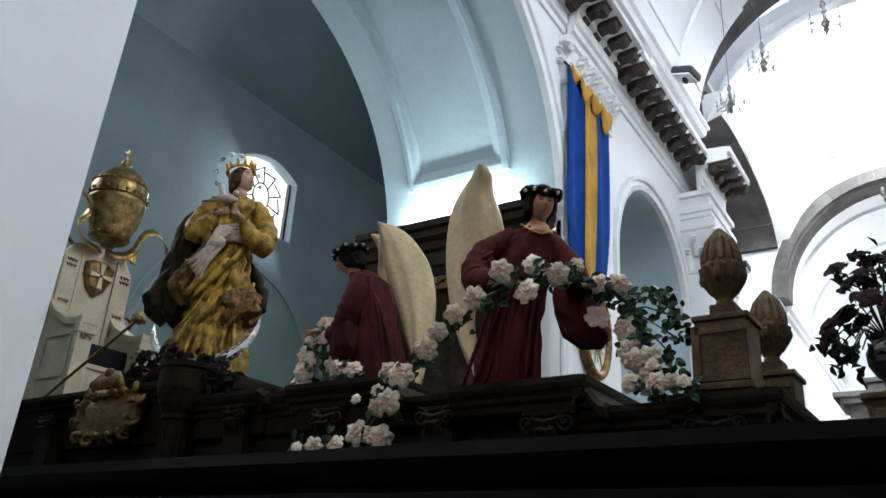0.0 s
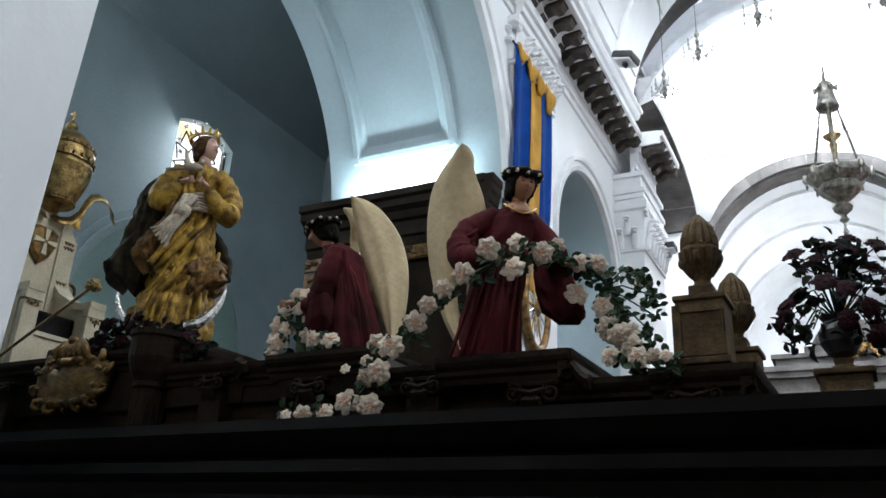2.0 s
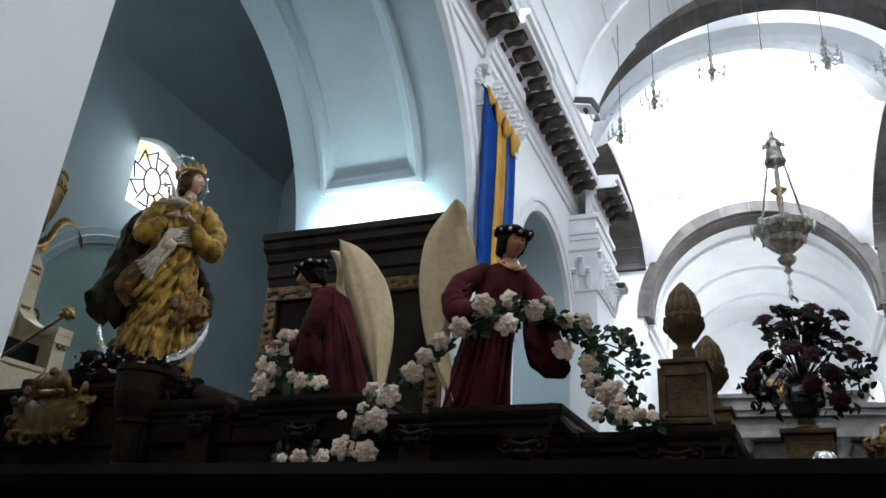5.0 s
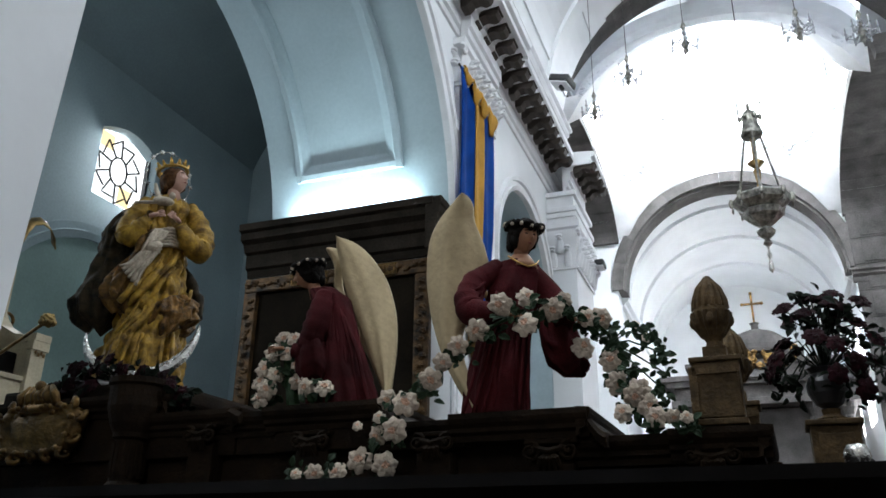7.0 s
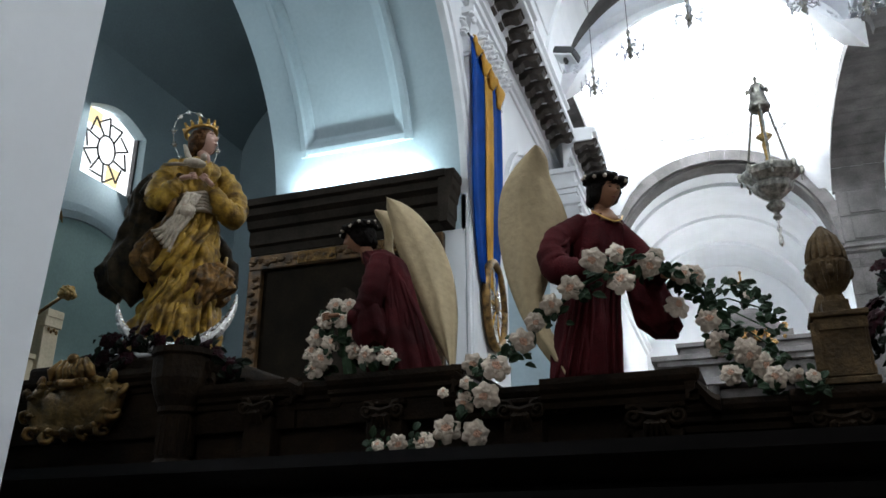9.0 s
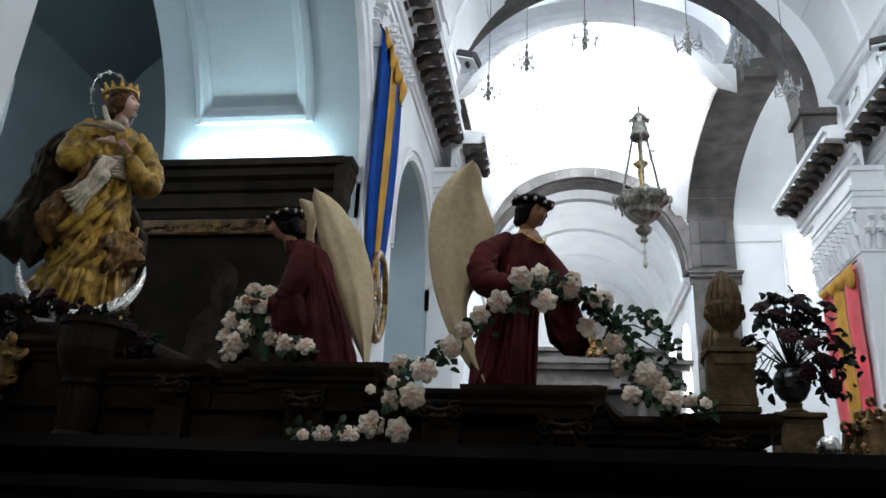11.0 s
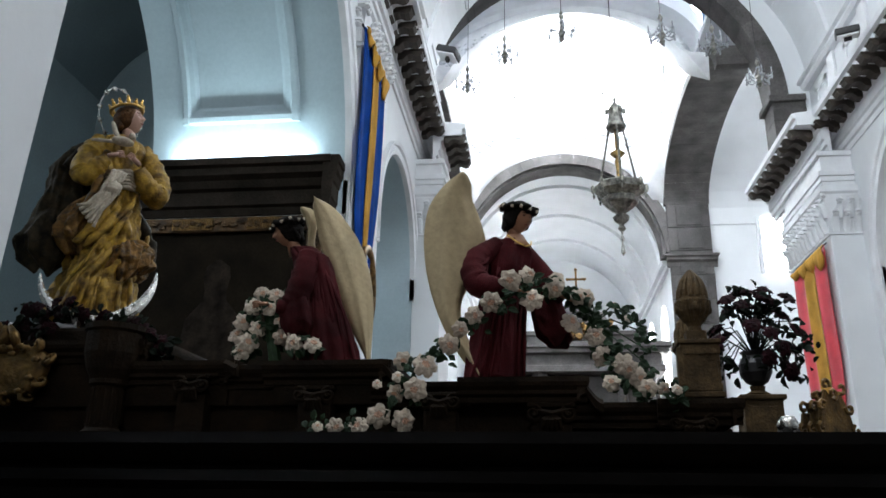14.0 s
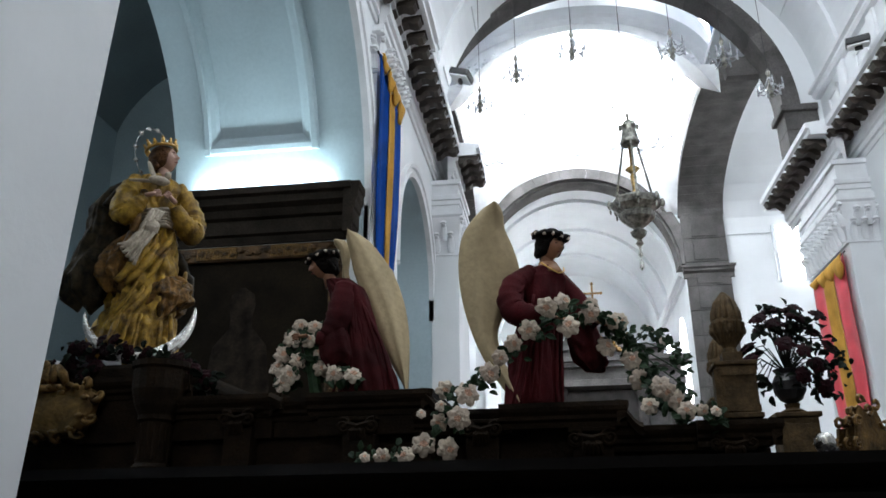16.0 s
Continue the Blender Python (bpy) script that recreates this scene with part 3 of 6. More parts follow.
for k in (0, 1):
    bm = bmesh.new()
    for s in range(26):
        x = fx0 + 0.62 + 0.85 * k + 0.018 * s
        box(bm, x, fy - 0.085, fz1 - fw + 0.02, x + 0.009, fy - 0.06, fz1 - 0.02)
    part("fluted_boss", bm, OLDGOLD, pic, "bright gilt fluted panel")
bm = bmesh.new()
box(bm, fx0 + fw, fy - 0.012, fz0 + fw, fx1 - fw, fy + 0.01, fz1 - fw)
part("canvas", bm, CANVAS, pic, "very dark varnished canvas")
bm = bmesh.new()
lathe(bm, [(0.02, 0), (0.34, 0.05), (0.36, 0.5), (0.30, 0.95), (0.13, 1.15), (0.12, 1.25), (0.15, 1.4), (0.13, 1.52), (0.02, 1.6)], 18, (0, 0, 0), squash=(1, 0.02))
part("painted_figure", bm, FIGURE, pic, "faint painted shape", m=pose(-4.55, fy - 0.016, 2.55))

# ---- hanging banners ----


def banner(name, m, w, h, cloth, label, gather):
    """Cloth panel in x (width) and z, hanging from z=0 down to -h; front is -y."""
    b = thing(name, label, "banner", at=m)
    bm = bmesh.new()
    tube(bm, [(-0.02, 0.0, 0.02), (w + 0.02, 0.0, 0.02)], 0.014, 8)
    part("rod", bm, BLACK, b, "thin dark rod")
    for nm, u0, u1, mm in (("side_panel", 0.0, 0.37, cloth), ("centre_panel", 0.36, 0.66, YCLOTH), ("side_panel", 0.65, 1.0, cloth)):
        bm = bmesh.new()
        rows = []
        for i in range(34):
            z = i / 33
            pinch = 1 - gather * max(0, (z - 0.55) / 0.45) ** 1.6
            row = []
            for j in range(13):
                u = u0 + (u1 - u0) * j / 12
                row.append((w * (0.42 + (u - 0.42) * pinch), -0.02 - 0.022 * math.sin(u * 19 + 0.6 * math.sin(5 * z)) - (0.012 if nm == "centre_panel" else 0) + 0.03 * z * math.sin(3 * z), -h * z))
            rows.append(row)
        skin(bm, rows, closed=False)
        ob = part(nm, bm, mm, b, smooth=True)
        so = ob.modifiers.new("thick", "SOLIDIFY")
        so.thickness = 0.006
    for k in range(4):
        bm = bmesh.new()
        a0, a1 = w * k / 4, w * (k + 1) / 4
        rows = []
        for i in range(7):
            f = i / 6
            rows.append([(a0 + (a1 - a0) * j / 8, -0.05 - 0.035 * math.sin(math.pi * f) - 0.01 * math.sin(j * 1.7), 0.01 - (0.06 + 0.05 * k + (0.13 + 0.05 * (k % 2)) * math.sin(math.pi * j / 8)) * f) for j in range(9)])
        skin(bm, rows, closed=False)
        ob = part("swag", bm, YCLOTH, b, smooth=True)
        ob.modifiers.new("thick", "SOLIDIFY").thickness = 0.012
    return b


banner("banner", pose(LX + 0.09, 6.88, 6.96, 0, 0, 90), 1.20, 2.85, BCLOTH, "blue and gold satin banner gathered at its foot", 0.45)
banner("banner", pose(PIL_R - 0.05, 13.45, 5.82, 0, 0, -90), 1.66, 3.1, RCLOTH, "red and gold satin banner on a white pilaster", 0.3)

# oval gilt plaque on the pilaster below the blue banner
wheel = thing("oval_plaque", "oval gilt plaque with silver rays fixed to the pilaster", "wall ornament", at=pose(LX + 0.09, 7.55, 3.98, 0, 0, 90))
bm = bmesh.new()
tube(bm, [(0.34 * math.cos(a), -0.03, 0.47 * math.sin(a)) for a in [2 * math.pi * k / 36 for k in range(37)]], 0.05, 8)
part("rim", bm, OLDGOLD, wheel, smooth=True)
bm = bmesh.new()
lathe(bm, [(0.02, -0.01), (0.98, -0.01), (0.98, 0.02), (0.02, 0.02)], 32)
part("back", bm, WHITE, wheel, m=Matrix.Rotation(radians(90), 4, "X") @ Matrix.Diagonal((0.34, 0.47, 1, 1)))
for k in range(18):
    a = 2 * math.pi * k / 18
    bm = bmesh.new()
    q = 0.30 if k % 2 else 0.24
    tube(bm, [(0.07 * math.cos(a), -0.03, 0.1 * math.sin(a)), (q * math.cos(a), -0.03, 1.35 * q * math.sin(a))], [0.02, 0.006], 6)
    part("ray", bm, SILVER if k % 3 else GOLD, wheel)
bm = bmesh.new()
ball(bm, (0, -0.04, 0), 0.08, (1, 0.5, 1.4))
part("boss", bm, OLDGOLD, wheel)

bm = bmesh.new()
box(bm, LX - 0.6, -9.0, 0, LX + 0.165, 1.72, 7.38, bevel=0.008)
for v in bm.verts:
    v.co.x += 0.045 * (v.co.z - 3.8)
struct("pier_near", bm, WHITE, "smooth white corner of the nearer nave pier", "pier")

# ---- crossing ----
NY = 13.0
NCX, NCZ, NR = -0.14, 9.15, 3.58
bm = bmesh.new()
arched(bm, along_x(NY), -10.6, 9.4, 13.4, [(NCX, NR, NCZ, 0)], 0, 0.6, (0, 0), n=40, base=8.15)
struct("wall_crossing_near", bm, WHITE, "white wall above the nearer crossing arch", "wall")
arch = tagged(thing("crossing_arch", "grey ashlar arch between nave and crossing", "arch"), kind="structure")
for k in range(26):
    bm = bmesh.new()
    ring_arch(bm, along_x(NY), NCX, NCZ, NR - 0.20, NR + 0.12, -0.08, 0.52, n=2, a0=math.pi * k / 26 + 0.0006, a1=math.pi * (k + 1) / 26 - 0.0006)
    part("voussoir", bm, STONE, arch)
bm = bmesh.new()
for s in (-1, 1):
    x = NCX + s * NR
    for k in range(2):
        z = 9.15 - 0.5 * (k + 1)
        box(bm, x - s * 0.20, NY - 0.08, z + 0.005, x + s * 0.4, NY + 0.5, z + 0.495, bevel=0.006)
    box(bm, x - s * 0.27, NY - 0.16, 9.02, x + s * 0.4, NY + 0.58, 9.15, bevel=0.02)
part("jamb", bm, STONE, arch)

FY = 21.0
X0, X1 = -3.4, 2.5          # inner faces of the crossing
FC, FR, FZ = -0.45, 3.02, 8.80
bm = bmesh.new()
arched(bm, along_x(FY), -10.6, 9.4, 12.6, [(FC, FR, FZ, 0)], 0, 0.7, (0, 0), n=40)
struct("wall_crossing_far", bm, WHITE, "white wall round the chancel arch", "wall")
arch = tagged(thing("chancel_arch", "grey ashlar chancel arch", "arch"), kind="structure")
for k in range(24):
    bm = bmesh.new()
    ring_arch(bm, along_x(FY), FC, FZ, FR - 0.16, FR + 0.16, -0.07, 0.75, n=2, a0=math.pi * k / 24 + 0.0006, a1=math.pi * (k + 1) / 24 - 0.0006)
    part("voussoir", bm, STONE, arch)
bm = bmesh.new()
ring_arch(bm, along_x(FY), FC, FZ, FR - 0.215, FR - 0.155, 0.10, 0.72, n=48)
part("inner_roll", bm, STONE, arch)
SY, SR, SZ2, SB = 17.25, 3.7, 10.2, 1.38
for nm, x, s in (("wall_crossing_east", X1, 1), ("wall_crossing_west", X0, -1)):
    ob = tagged(thing("side_arch", "broad grey stone arch of the crossing", "arch"), kind="structure")
    for k in range(22):
        bm = bmesh.new()
        ring_arch(bm, along_y(s, x), SY, SZ2, SR - 0.10, SR + 0.12, -0.05, 1.2, n=2, a0=math.pi * k / 22 + 0.0015, a1=math.pi * (k + 1) / 22 - 0.0015, rise=SB - SR)
        part("voussoir", bm, STONE, ob)
    if s < 0:
        continue
    # the far jamb with its capital
    bm = bmesh.new()
    a, b = sorted((x, x + s * 1.17))
    for k in range(14):
        z = 10.2 - 0.7 * (k + 1)
        box(bm, a, FY - 0.16, z + 0.005, b, FY - 0.01, z + 0.695, bevel=0.006)
        box(bm, a + 0.25, FY - 0.19, z + 0.06, b - 0.25, FY - 0.16, z + 0.64, bevel=0.01)
    part("jamb", bm, STONE, ob)
    bm = bmesh.new()
    run(bm, [(0, -0.3), (0.05, -0.28), (0.06, -0.16), (0.14, -0.10), (0.15, -0.04), (0.2, 0.0), (0.2, 0.06), (0, 0.07)], (a - 0.1, FY - 0.12, 8.62), (b + 0.1, FY - 0.12, 8.62))
    box(bm, a - 0.16, FY - 0.28, 8.64, b + 0.16, FY, 8.69, bevel=0.01)
    part("impost", bm, STONE, ob)

# pendentives, drum and dome
DR, DZ = 3.3, 12.35
bm = bmesh.new()
rings = [[], [], [], [], []]
for k in range(96):
    t = 2 * math.pi * k / 96
    ct, st = math.cos(t), math.sin(t)
    hx, hy = (X1 - X0) / 2, (FY - NY - 0.6) / 2
    q = min(hx / abs(ct) if abs(ct) > 1e-6 else 1e9, hy / abs(st) if abs(st) > 1e-6 else 1e9)
    px, py = CX + q * ct, CY + q * st
    if abs(abs(q * ct) - hx) < 1e-6:
        d, r, cz, rb = py - SY, SR, SZ2, SB
    else:
        d, r, cz, rb = px - FC, FR + 0.1, FZ, FR + 0.1
    zl = cz + rb * math.sqrt(max(0.0, 1 - d * d / (r * r)))
    for i in range(5):
        f = i / 4
        g = f * f * (3 - 2 * f) * 0.35 + f * 0.65
        rad = q + (DR - q) * (1 - (1 - f) ** 1.7)
        rings[i].append((CX + rad * ct, CY + rad * st, zl + (DZ - zl) * (f ** 1.25)))
skin(bm, rings, caps=False)
struct("pendentives", bm, STUCCO, "white stuccoed pendentives under the dome", "vault", smooth=True)
bm = bmesh.new()
random.seed(4)
for k in range(4):
    a = radians(45 + 90 * k)
    for i in range(90):
        f, w = random.uniform(0.12, 0.92), random.uniform(-1, 1)
        r = 4.25 - 0.98 * (1 - (1 - f) ** 1.7)
        b = a + w * 0.05 + w * 0.22 * f
        ball(bm, (CX + r * math.cos(b), CY + r * math.sin(b), 11.03 + 1.32 * f ** 1.25), random.uniform(0.03, 0.06), (1.3, 1.3, 0.9), 8, 6, lump=0.7, freq=16)
struct("pendentive_reliefs", bm, STUCCO, "white stucco reliefs on the pendentives", "relief", smooth=True)
bm = bmesh.new()
lathe(bm, [(DR + 0.25, DZ - 0.02), (DR - 0.05, DZ), (DR - 0.12, DZ + 0.06), (DR - 0.18, DZ + 0.16), (DR - 0.2, DZ + 0.24), (DR + 0.25, DZ + 0.26)], 72, (CX, CY, 0), caps=False)
for k in range(72):
    a = 2 * math.pi * k / 72
    box(bm, CX + (DR - 0.1) * math.cos(a) - 0.04, CY + (DR - 0.1) * math.sin(a) - 0.04, DZ - 0.07, CX + (DR - 0.1) * math.cos(a) + 0.04, CY + (DR - 0.1) * math.sin(a) + 0.04, DZ)
struct("trim_dome_ring", bm, STUCCO, "white moulded ring at the foot of the dome", "cornice", smooth=False)
bm = bmesh.new()
for k in range(8):
    a0 = 2 * math.pi * (k + 0.5) / 8
    for b0, b1, z0, z1 in ((-math.pi / 8, -0.19, 12.6, 14.9), (0.19, math.pi / 8, 12.6, 14.9), (-0.19, 0.19, 12.6, 13.1), (-0.19, 0.19, 14.6, 14.9)):
        for s in range(4):
            t0, t1 = a0 + b0 + (b1 - b0) * s / 4, a0 + b0 + (b1 - b0) * (s + 1) / 4
            skin(bm, [[(CX + r * math.cos(t), CY + r * math.sin(t), z) for t, r in ((t0, DR), (t1, DR), (t1, DR + 0.3), (t0, DR + 0.3))] for z in (z0, z1)])
struct("wall_drum", bm, WHITE, "white drum with eight windows", "wall")
bm = bmesh.new()
skin(bm, [[(CX + DR * math.cos(e) * math.cos(t), CY + DR * math.cos(e) * math.sin(t), 14.9 + 2.9 * math.sin(e)) for t in [2 * math.pi * k / 48 for k in range(48)]] for e in [0.0 + 1.22 * i / 14 for i in range(15)]], caps=False)
for k in range(8):
    t = 2 * math.pi * k / 8
    tube(bm, [(CX + (DR - 0.03) * math.cos(e) * math.cos(t), CY + (DR - 0.03) * math.cos(e) * math.sin(t), 14.9 + 2.87 * math.sin(e)) for e in [1.2 * i / 12 for i in range(13)]], 0.07, 6)
struct("ceiling_dome", bm, WHITE, "bright white ribbed dome", "ceiling", smooth=True)
for k in range(8):
    a = 2 * math.pi * (k + 0.5) / 8
    w = tagged(thing("window_2", "bright clear window in the drum of the dome", "window", at=pose(CX + (DR + 0.2) * math.cos(a), CY + (DR + 0.2) * math.sin(a), 13.85, 0, 0, math.degrees(a))), kind="structure")
    bm = bmesh.new()
    box(bm, -0.01, -0.72, -0.80, 0.01, 0.72, 0.80)
    part("pane", bm, SKYGLOW, w)
    bm = bmesh.new()
    for y in (-0.64, 0, 0.64):
        box(bm, -0.05, y - 0.02, -0.76, -0.015, y + 0.02, 0.76)
    for z in (-0.74, 0, 0.74):
        box(bm, -0.045, -0.64, z - 0.02, -0.02, 0.64, z + 0.02)
    part("window_frame", bm, BLACK, w)

bm = bmesh.new()
box(bm, X1 + 0.02, 13.55, 11.76, X1 + 1.25, 21.0, 11.9)
box(bm, X0 - 1.25, 13.55, 11.76, X0 - 0.02, 21.0, 11.9)
struct("ceiling_side_arch", bm, WHITE, "white vaulting above the side arches", "ceiling")
# transepts and chancel
bm = bmesh.new()
box(bm, 9.0, 13.6, 0, 9.4, 21, 12.6)
box(bm, -10.6, 13.6, 0, -10.2, 21, 12.6)
struct("wall_transept", bm, WHITE, "white end wall of the transept", "wall")
bm = bmesh.new()
for a, b in ((X1 + 1.15, 9.4), (-10.6, X0 - 1.15)):
    ring_arch(bm, along_y(1, 0), SY, 9.6, 3.7, 4.0, a, b, n=24)
struct("ceiling_transept", bm, WHITE, "white barrel vault of the transept", "ceiling")
bm = bmesh.new()
ring_arch(bm, along_x(0), FC, FZ, FR + 0.05, FR + 0.4, FY + 0.7, 31.0, n=36)
for y in (23.2, 25.8, 28.4):
    ring_arch(bm, along_x(0), FC, FZ, FR - 0.06, FR + 0.1, y - 0.2, y + 0.2, n=36)
struct("ceiling_chancel", bm, WHITE, "white barrel vault of the chancel", "ceiling")
bm = bmesh.new()
arched(bm, along_y(1, FC + FR + 0.05), FY + 0.7, 31.0, 9.0, [(26.5, 0.9, 7.2, 5.2), (23.5, 0.7, 7.2, 5.2)], 0, 0.5)
box(bm, FC - FR - 0.5, FY + 0.7, 0, FC - FR - 0.05, 31.0, 9.0)
run(bm, [(0, -0.2), (0.1, -0.18), (0.12, -0.1), (0.22, -0.05), (0.24, 0.05), (0, 0.06)], (FC + FR + 0.05, 31, 8.75), (FC + FR + 0.05, FY + 0.7, 8.75))
run(bm, [(0, -0.2), (0.1, -0.18), (0.12, -0.1), (0.22, -0.05), (0.24, 0.05), (0, 0.06)], (FC - FR - 0.05, FY + 0.7, 8.75), (FC - FR - 0.05, 31, 8.75))
box(bm, FC - FR - 0.5, 31, 0, FC + FR + 0.6, 31.4, 12.5)
struct("wall_chancel", bm, WHITE, "white walls of the chancel", "wall")
for y, r in ((26.5, 0.9), (23.5, 0.7)):
    w = tagged(thing("window_3", "bright round-headed chancel window", "window"), kind="structure")
    bm = bmesh.new()
    box(bm, FC + FR + 0.5, y - r, 5.2, FC + FR + 0.52, y + r, 8.2)
    part("pane", bm, SKYGLOW, w)
w = tagged(thing("window_4", "bright transept window", "window"), kind="structure")
bm = bmesh.new()
box(bm, 5.03, 20.9, 8.25, 5.63, 20.96, 9.70)
part("pane", bm, SKYGLOW, w)
bm = bmesh.new()
for x in (4.98, 5.68):
    box(bm, x - 0.05, 20.86, 8.15, x + 0.05, 20.99, 9.80)
part("window_frame", bm, WHITE, w)

# altar canopy in the chancel: stepped stone entablature, small dome and cross
alt = thing("altar_canopy", "grey stone altar canopy with small dome and gilt cross", "altar")
ax, ay = 0.0, 23.6
bm = bmesh.new()
for x in (-2.0, -1.2, 1.2, 2.0):
    lathe(bm, [(0.24, 0), (0.24, 0.6), (0.17, 0.65), (0.15, 5.4), (0.24, 5.6), (0.24, 5.75)], 14, (ax + x, ay - 0.6, 0))
box(bm, ax - 2.3, ay - 0.4, 0, ax + 2.3, ay + 1.2, 5.7)
part("columns", bm, STONE, alt)
bm = bmesh.new()
for i, (w, d, z0, z1) in enumerate(((2.45, 0.95, 5.75, 5.95), (2.35, 0.85, 5.95, 6.3), (2.55, 1.05, 6.3, 6.45), (2.7, 1.15, 6.45, 6.6), (1.9, 0.8, 6.6, 6.85), (2.0, 0.9, 6.85, 6.98), (1.15, 0.7, 6.98, 7.2))):
    box(bm, ax - w, ay - d, z0, ax + w, ay + 1.2, z1, bevel=0.02)
part("entablature", bm, STONE, alt)
bm = bmesh.new()
lathe(bm, [(1.0, 7.2), (1.0, 7.3), (0.95, 7.45), (0.8, 7.7), (0.55, 7.9), (0.25, 8.02), (0.1, 8.06), (0.1, 8.2), (0.14, 8.25), (0.02, 8.3)], 24, (ax, ay, 0))
part("dome", bm, STONE, alt)
bm = bmesh.new()
box(bm, ax - 0.03, ay - 0.03, 8.28, ax + 0.03, ay + 0.03, 9.15, bevel=0.01)
box(bm, ax - 0.26, ay - 0.03, 8.82, ax + 0.26, ay + 0.03, 8.88, bevel=0.01)
for p in ((ax - 0.27, 8.85), (ax + 0.27, 8.85), (ax, 9.17)):
    ball(bm, (p[0], ay, p[1]), 0.05, mi=0)
part("cross", bm, OLDGOLD, alt, "gilt cross", smooth=False)
bm = bmesh.new()
random.seed(11)
for k in range(24):
    ball(bm, (ax + random.uniform(-0.4, 0.9), ay - 1.1, 6.72 + random.uniform(0, 0.45)), random.uniform(0.05, 0.13), (1, 0.6, 1), 7, 5, lump=0.6)
part("gilt_ornament", bm, OLDGOLD, alt, "gilt carved ornament")

# ---- lamps ----
lamp = thing("sanctuary_lamp", "large silver sanctuary lamp on three chains", "hanging lamp", at=pose(0.04, 10.0, 0))
bm = bmesh.new()
tube(bm, [(0, 0, 7.55), (0, 0, 12.9)], 0.008, 6)
part("cable", bm, BLACK, lamp)
bm = bmesh.new()
lathe(bm, [(0.01, 7.66), (0.03, 7.6), (0.02, 7.55), (0.07, 7.5), (0.12, 7.42), (0.10, 7.36), (0.13, 7.2), (0.15, 7.14), (0.13, 7.10), (0.05, 7.08)][::-1], 16)
for k in range(6):
    a = 2 * math.pi * k / 6
    ball(bm, (0.13 * math.cos(a), 0.13 * math.sin(a), 7.4), 0.03, (1, 1, 1.8), 7, 6)
part("crown", bm, DSILVER, lamp, smooth=True)
for k in range(3):
    a = 2 * math.pi * k / 3 + 0.5
    bm = bmesh.new()
    for i in range(22):
        f = (i + 0.5) / 22
        r = 0.12 + 0.22 * f
        z = 7.12 - 0.98 * f
        ball(bm, (r * math.cos(a), r * math.sin(a), z), 0.02, (1, 1, 1.6), 6, 5)
    part("chain", bm, DSILVER, lamp)
bm = bmesh.new()
lathe(bm, [(0.028, 6.2), (0.04, 6.3), (0.025, 6.4), (0.05, 6.58), (0.03, 6.62), (0.11, 6.7), (0.03, 6.76), (0.035, 7.1)], 12)
part("stem", bm, BRASS, lamp, smooth=True)
bm = bmesh.new()
lathe(bm, [(0.02, 5.48), (0.06, 5.52), (0.03, 5.58), (0.1, 5.64), (0.12, 5.7), (0.06, 5.75), (0.16, 5.82), (0.25, 5.9), (0.27, 5.97), (0.24, 6.0), (0.36, 6.08), (0.38, 6.16), (0.34, 6.2), (0.2, 6.24), (0.06, 6.25)], 8)
for k in range(8):
    a = 2 * math.pi * k / 8
    ball(bm, (0.38 * math.cos(a), 0.38 * math.sin(a), 6.14), 0.035, (1, 1, 2), 7, 6)
    ball(bm, (0.37 * math.cos(a), 0.37 * math.sin(a), 6.03), 0.018, (1, 1, 2.4), 6, 5)
part("bowl", bm, DSILVER, lamp)
bm = bmesh.new()
lathe(bm, [(0.01, 5.12), (0.035, 5.16), (0.025, 5.26), (0.012, 5.3), (0.035, 5.36), (0.012, 5.42), (0.02, 5.5)], 10)
part("pendant", bm, SILVER, lamp, "silver tassel")


def chandelier():
    ob = thing("chandelier", "small crystal chandelier hanging on a long cord", "chandelier", "chandeliers before the crossing")
    bm = bmesh.new()
    lathe(bm, [(0.01, -0.26), (0.05, -0.2), (0.03, -0.15), (0.07, -0.08), (0.03, 0.0), (0.02, 0.18), (0.045, 0.25), (0.01, 0.34)], 8)
    part("stem", bm, DSILVER, ob)
    for k in range(6):
        a = 2 * math.pi * k / 6
        c, s = math.cos(a), math.sin(a)
        bm = bmesh.new()
        tube(bm, [(0.03 * c, 0.03 * s, -0.1), (0.12 * c, 0.12 * s, -0.17), (0.2 * c, 0.2 * s, -0.12), (0.22 * c, 0.22 * s, -0.05)], 0.009, 6)
        lathe(bm, [(0.012, -0.05), (0.03, -0.04), (0.012, -0.03), (0.012, 0.06), (0.003, 0.09)], 6, (0.22 * c, 0.22 * s, 0))
        for i in range(7):
            f = i / 6
            ball(bm, (0.22 * c * (1 - f) + 0.03 * c * f, 0.22 * s * (1 - f) + 0.03 * s * f, -0.07 - 0.1 * math.sin(math.pi * f) + 0.2 * f), 0.016, (1, 1, 1.7), 5, 4)
        ball(bm, (0.22 * c, 0.22 * s, -0.12), 0.02, (1, 1, 2.0), 5, 4)
        part("arm", bm, CRYSTAL, ob)
    bm = bmesh.new()
    tube(bm, [(0, 0, 0.33), (0, 0, 3.9)], 0.006, 5)
    part("cord", bm, BLACK, ob)
    return ob


ch = chandelier()
spots = [(-2.36, 11.83), (-1.64, 10.92), (-0.69, 10.44), (0.92, 10.58), (1.83, 11.05), (2.81, 12.08)]
ch.matrix_world = pose(*spots[0], 9.14)
for i, (x, y) in enumerate(spots[1:]):
    copy_thing(ch, pose(x, y, 9.14 + 0.06 * (i % 2), 0, 0, 37 * i))


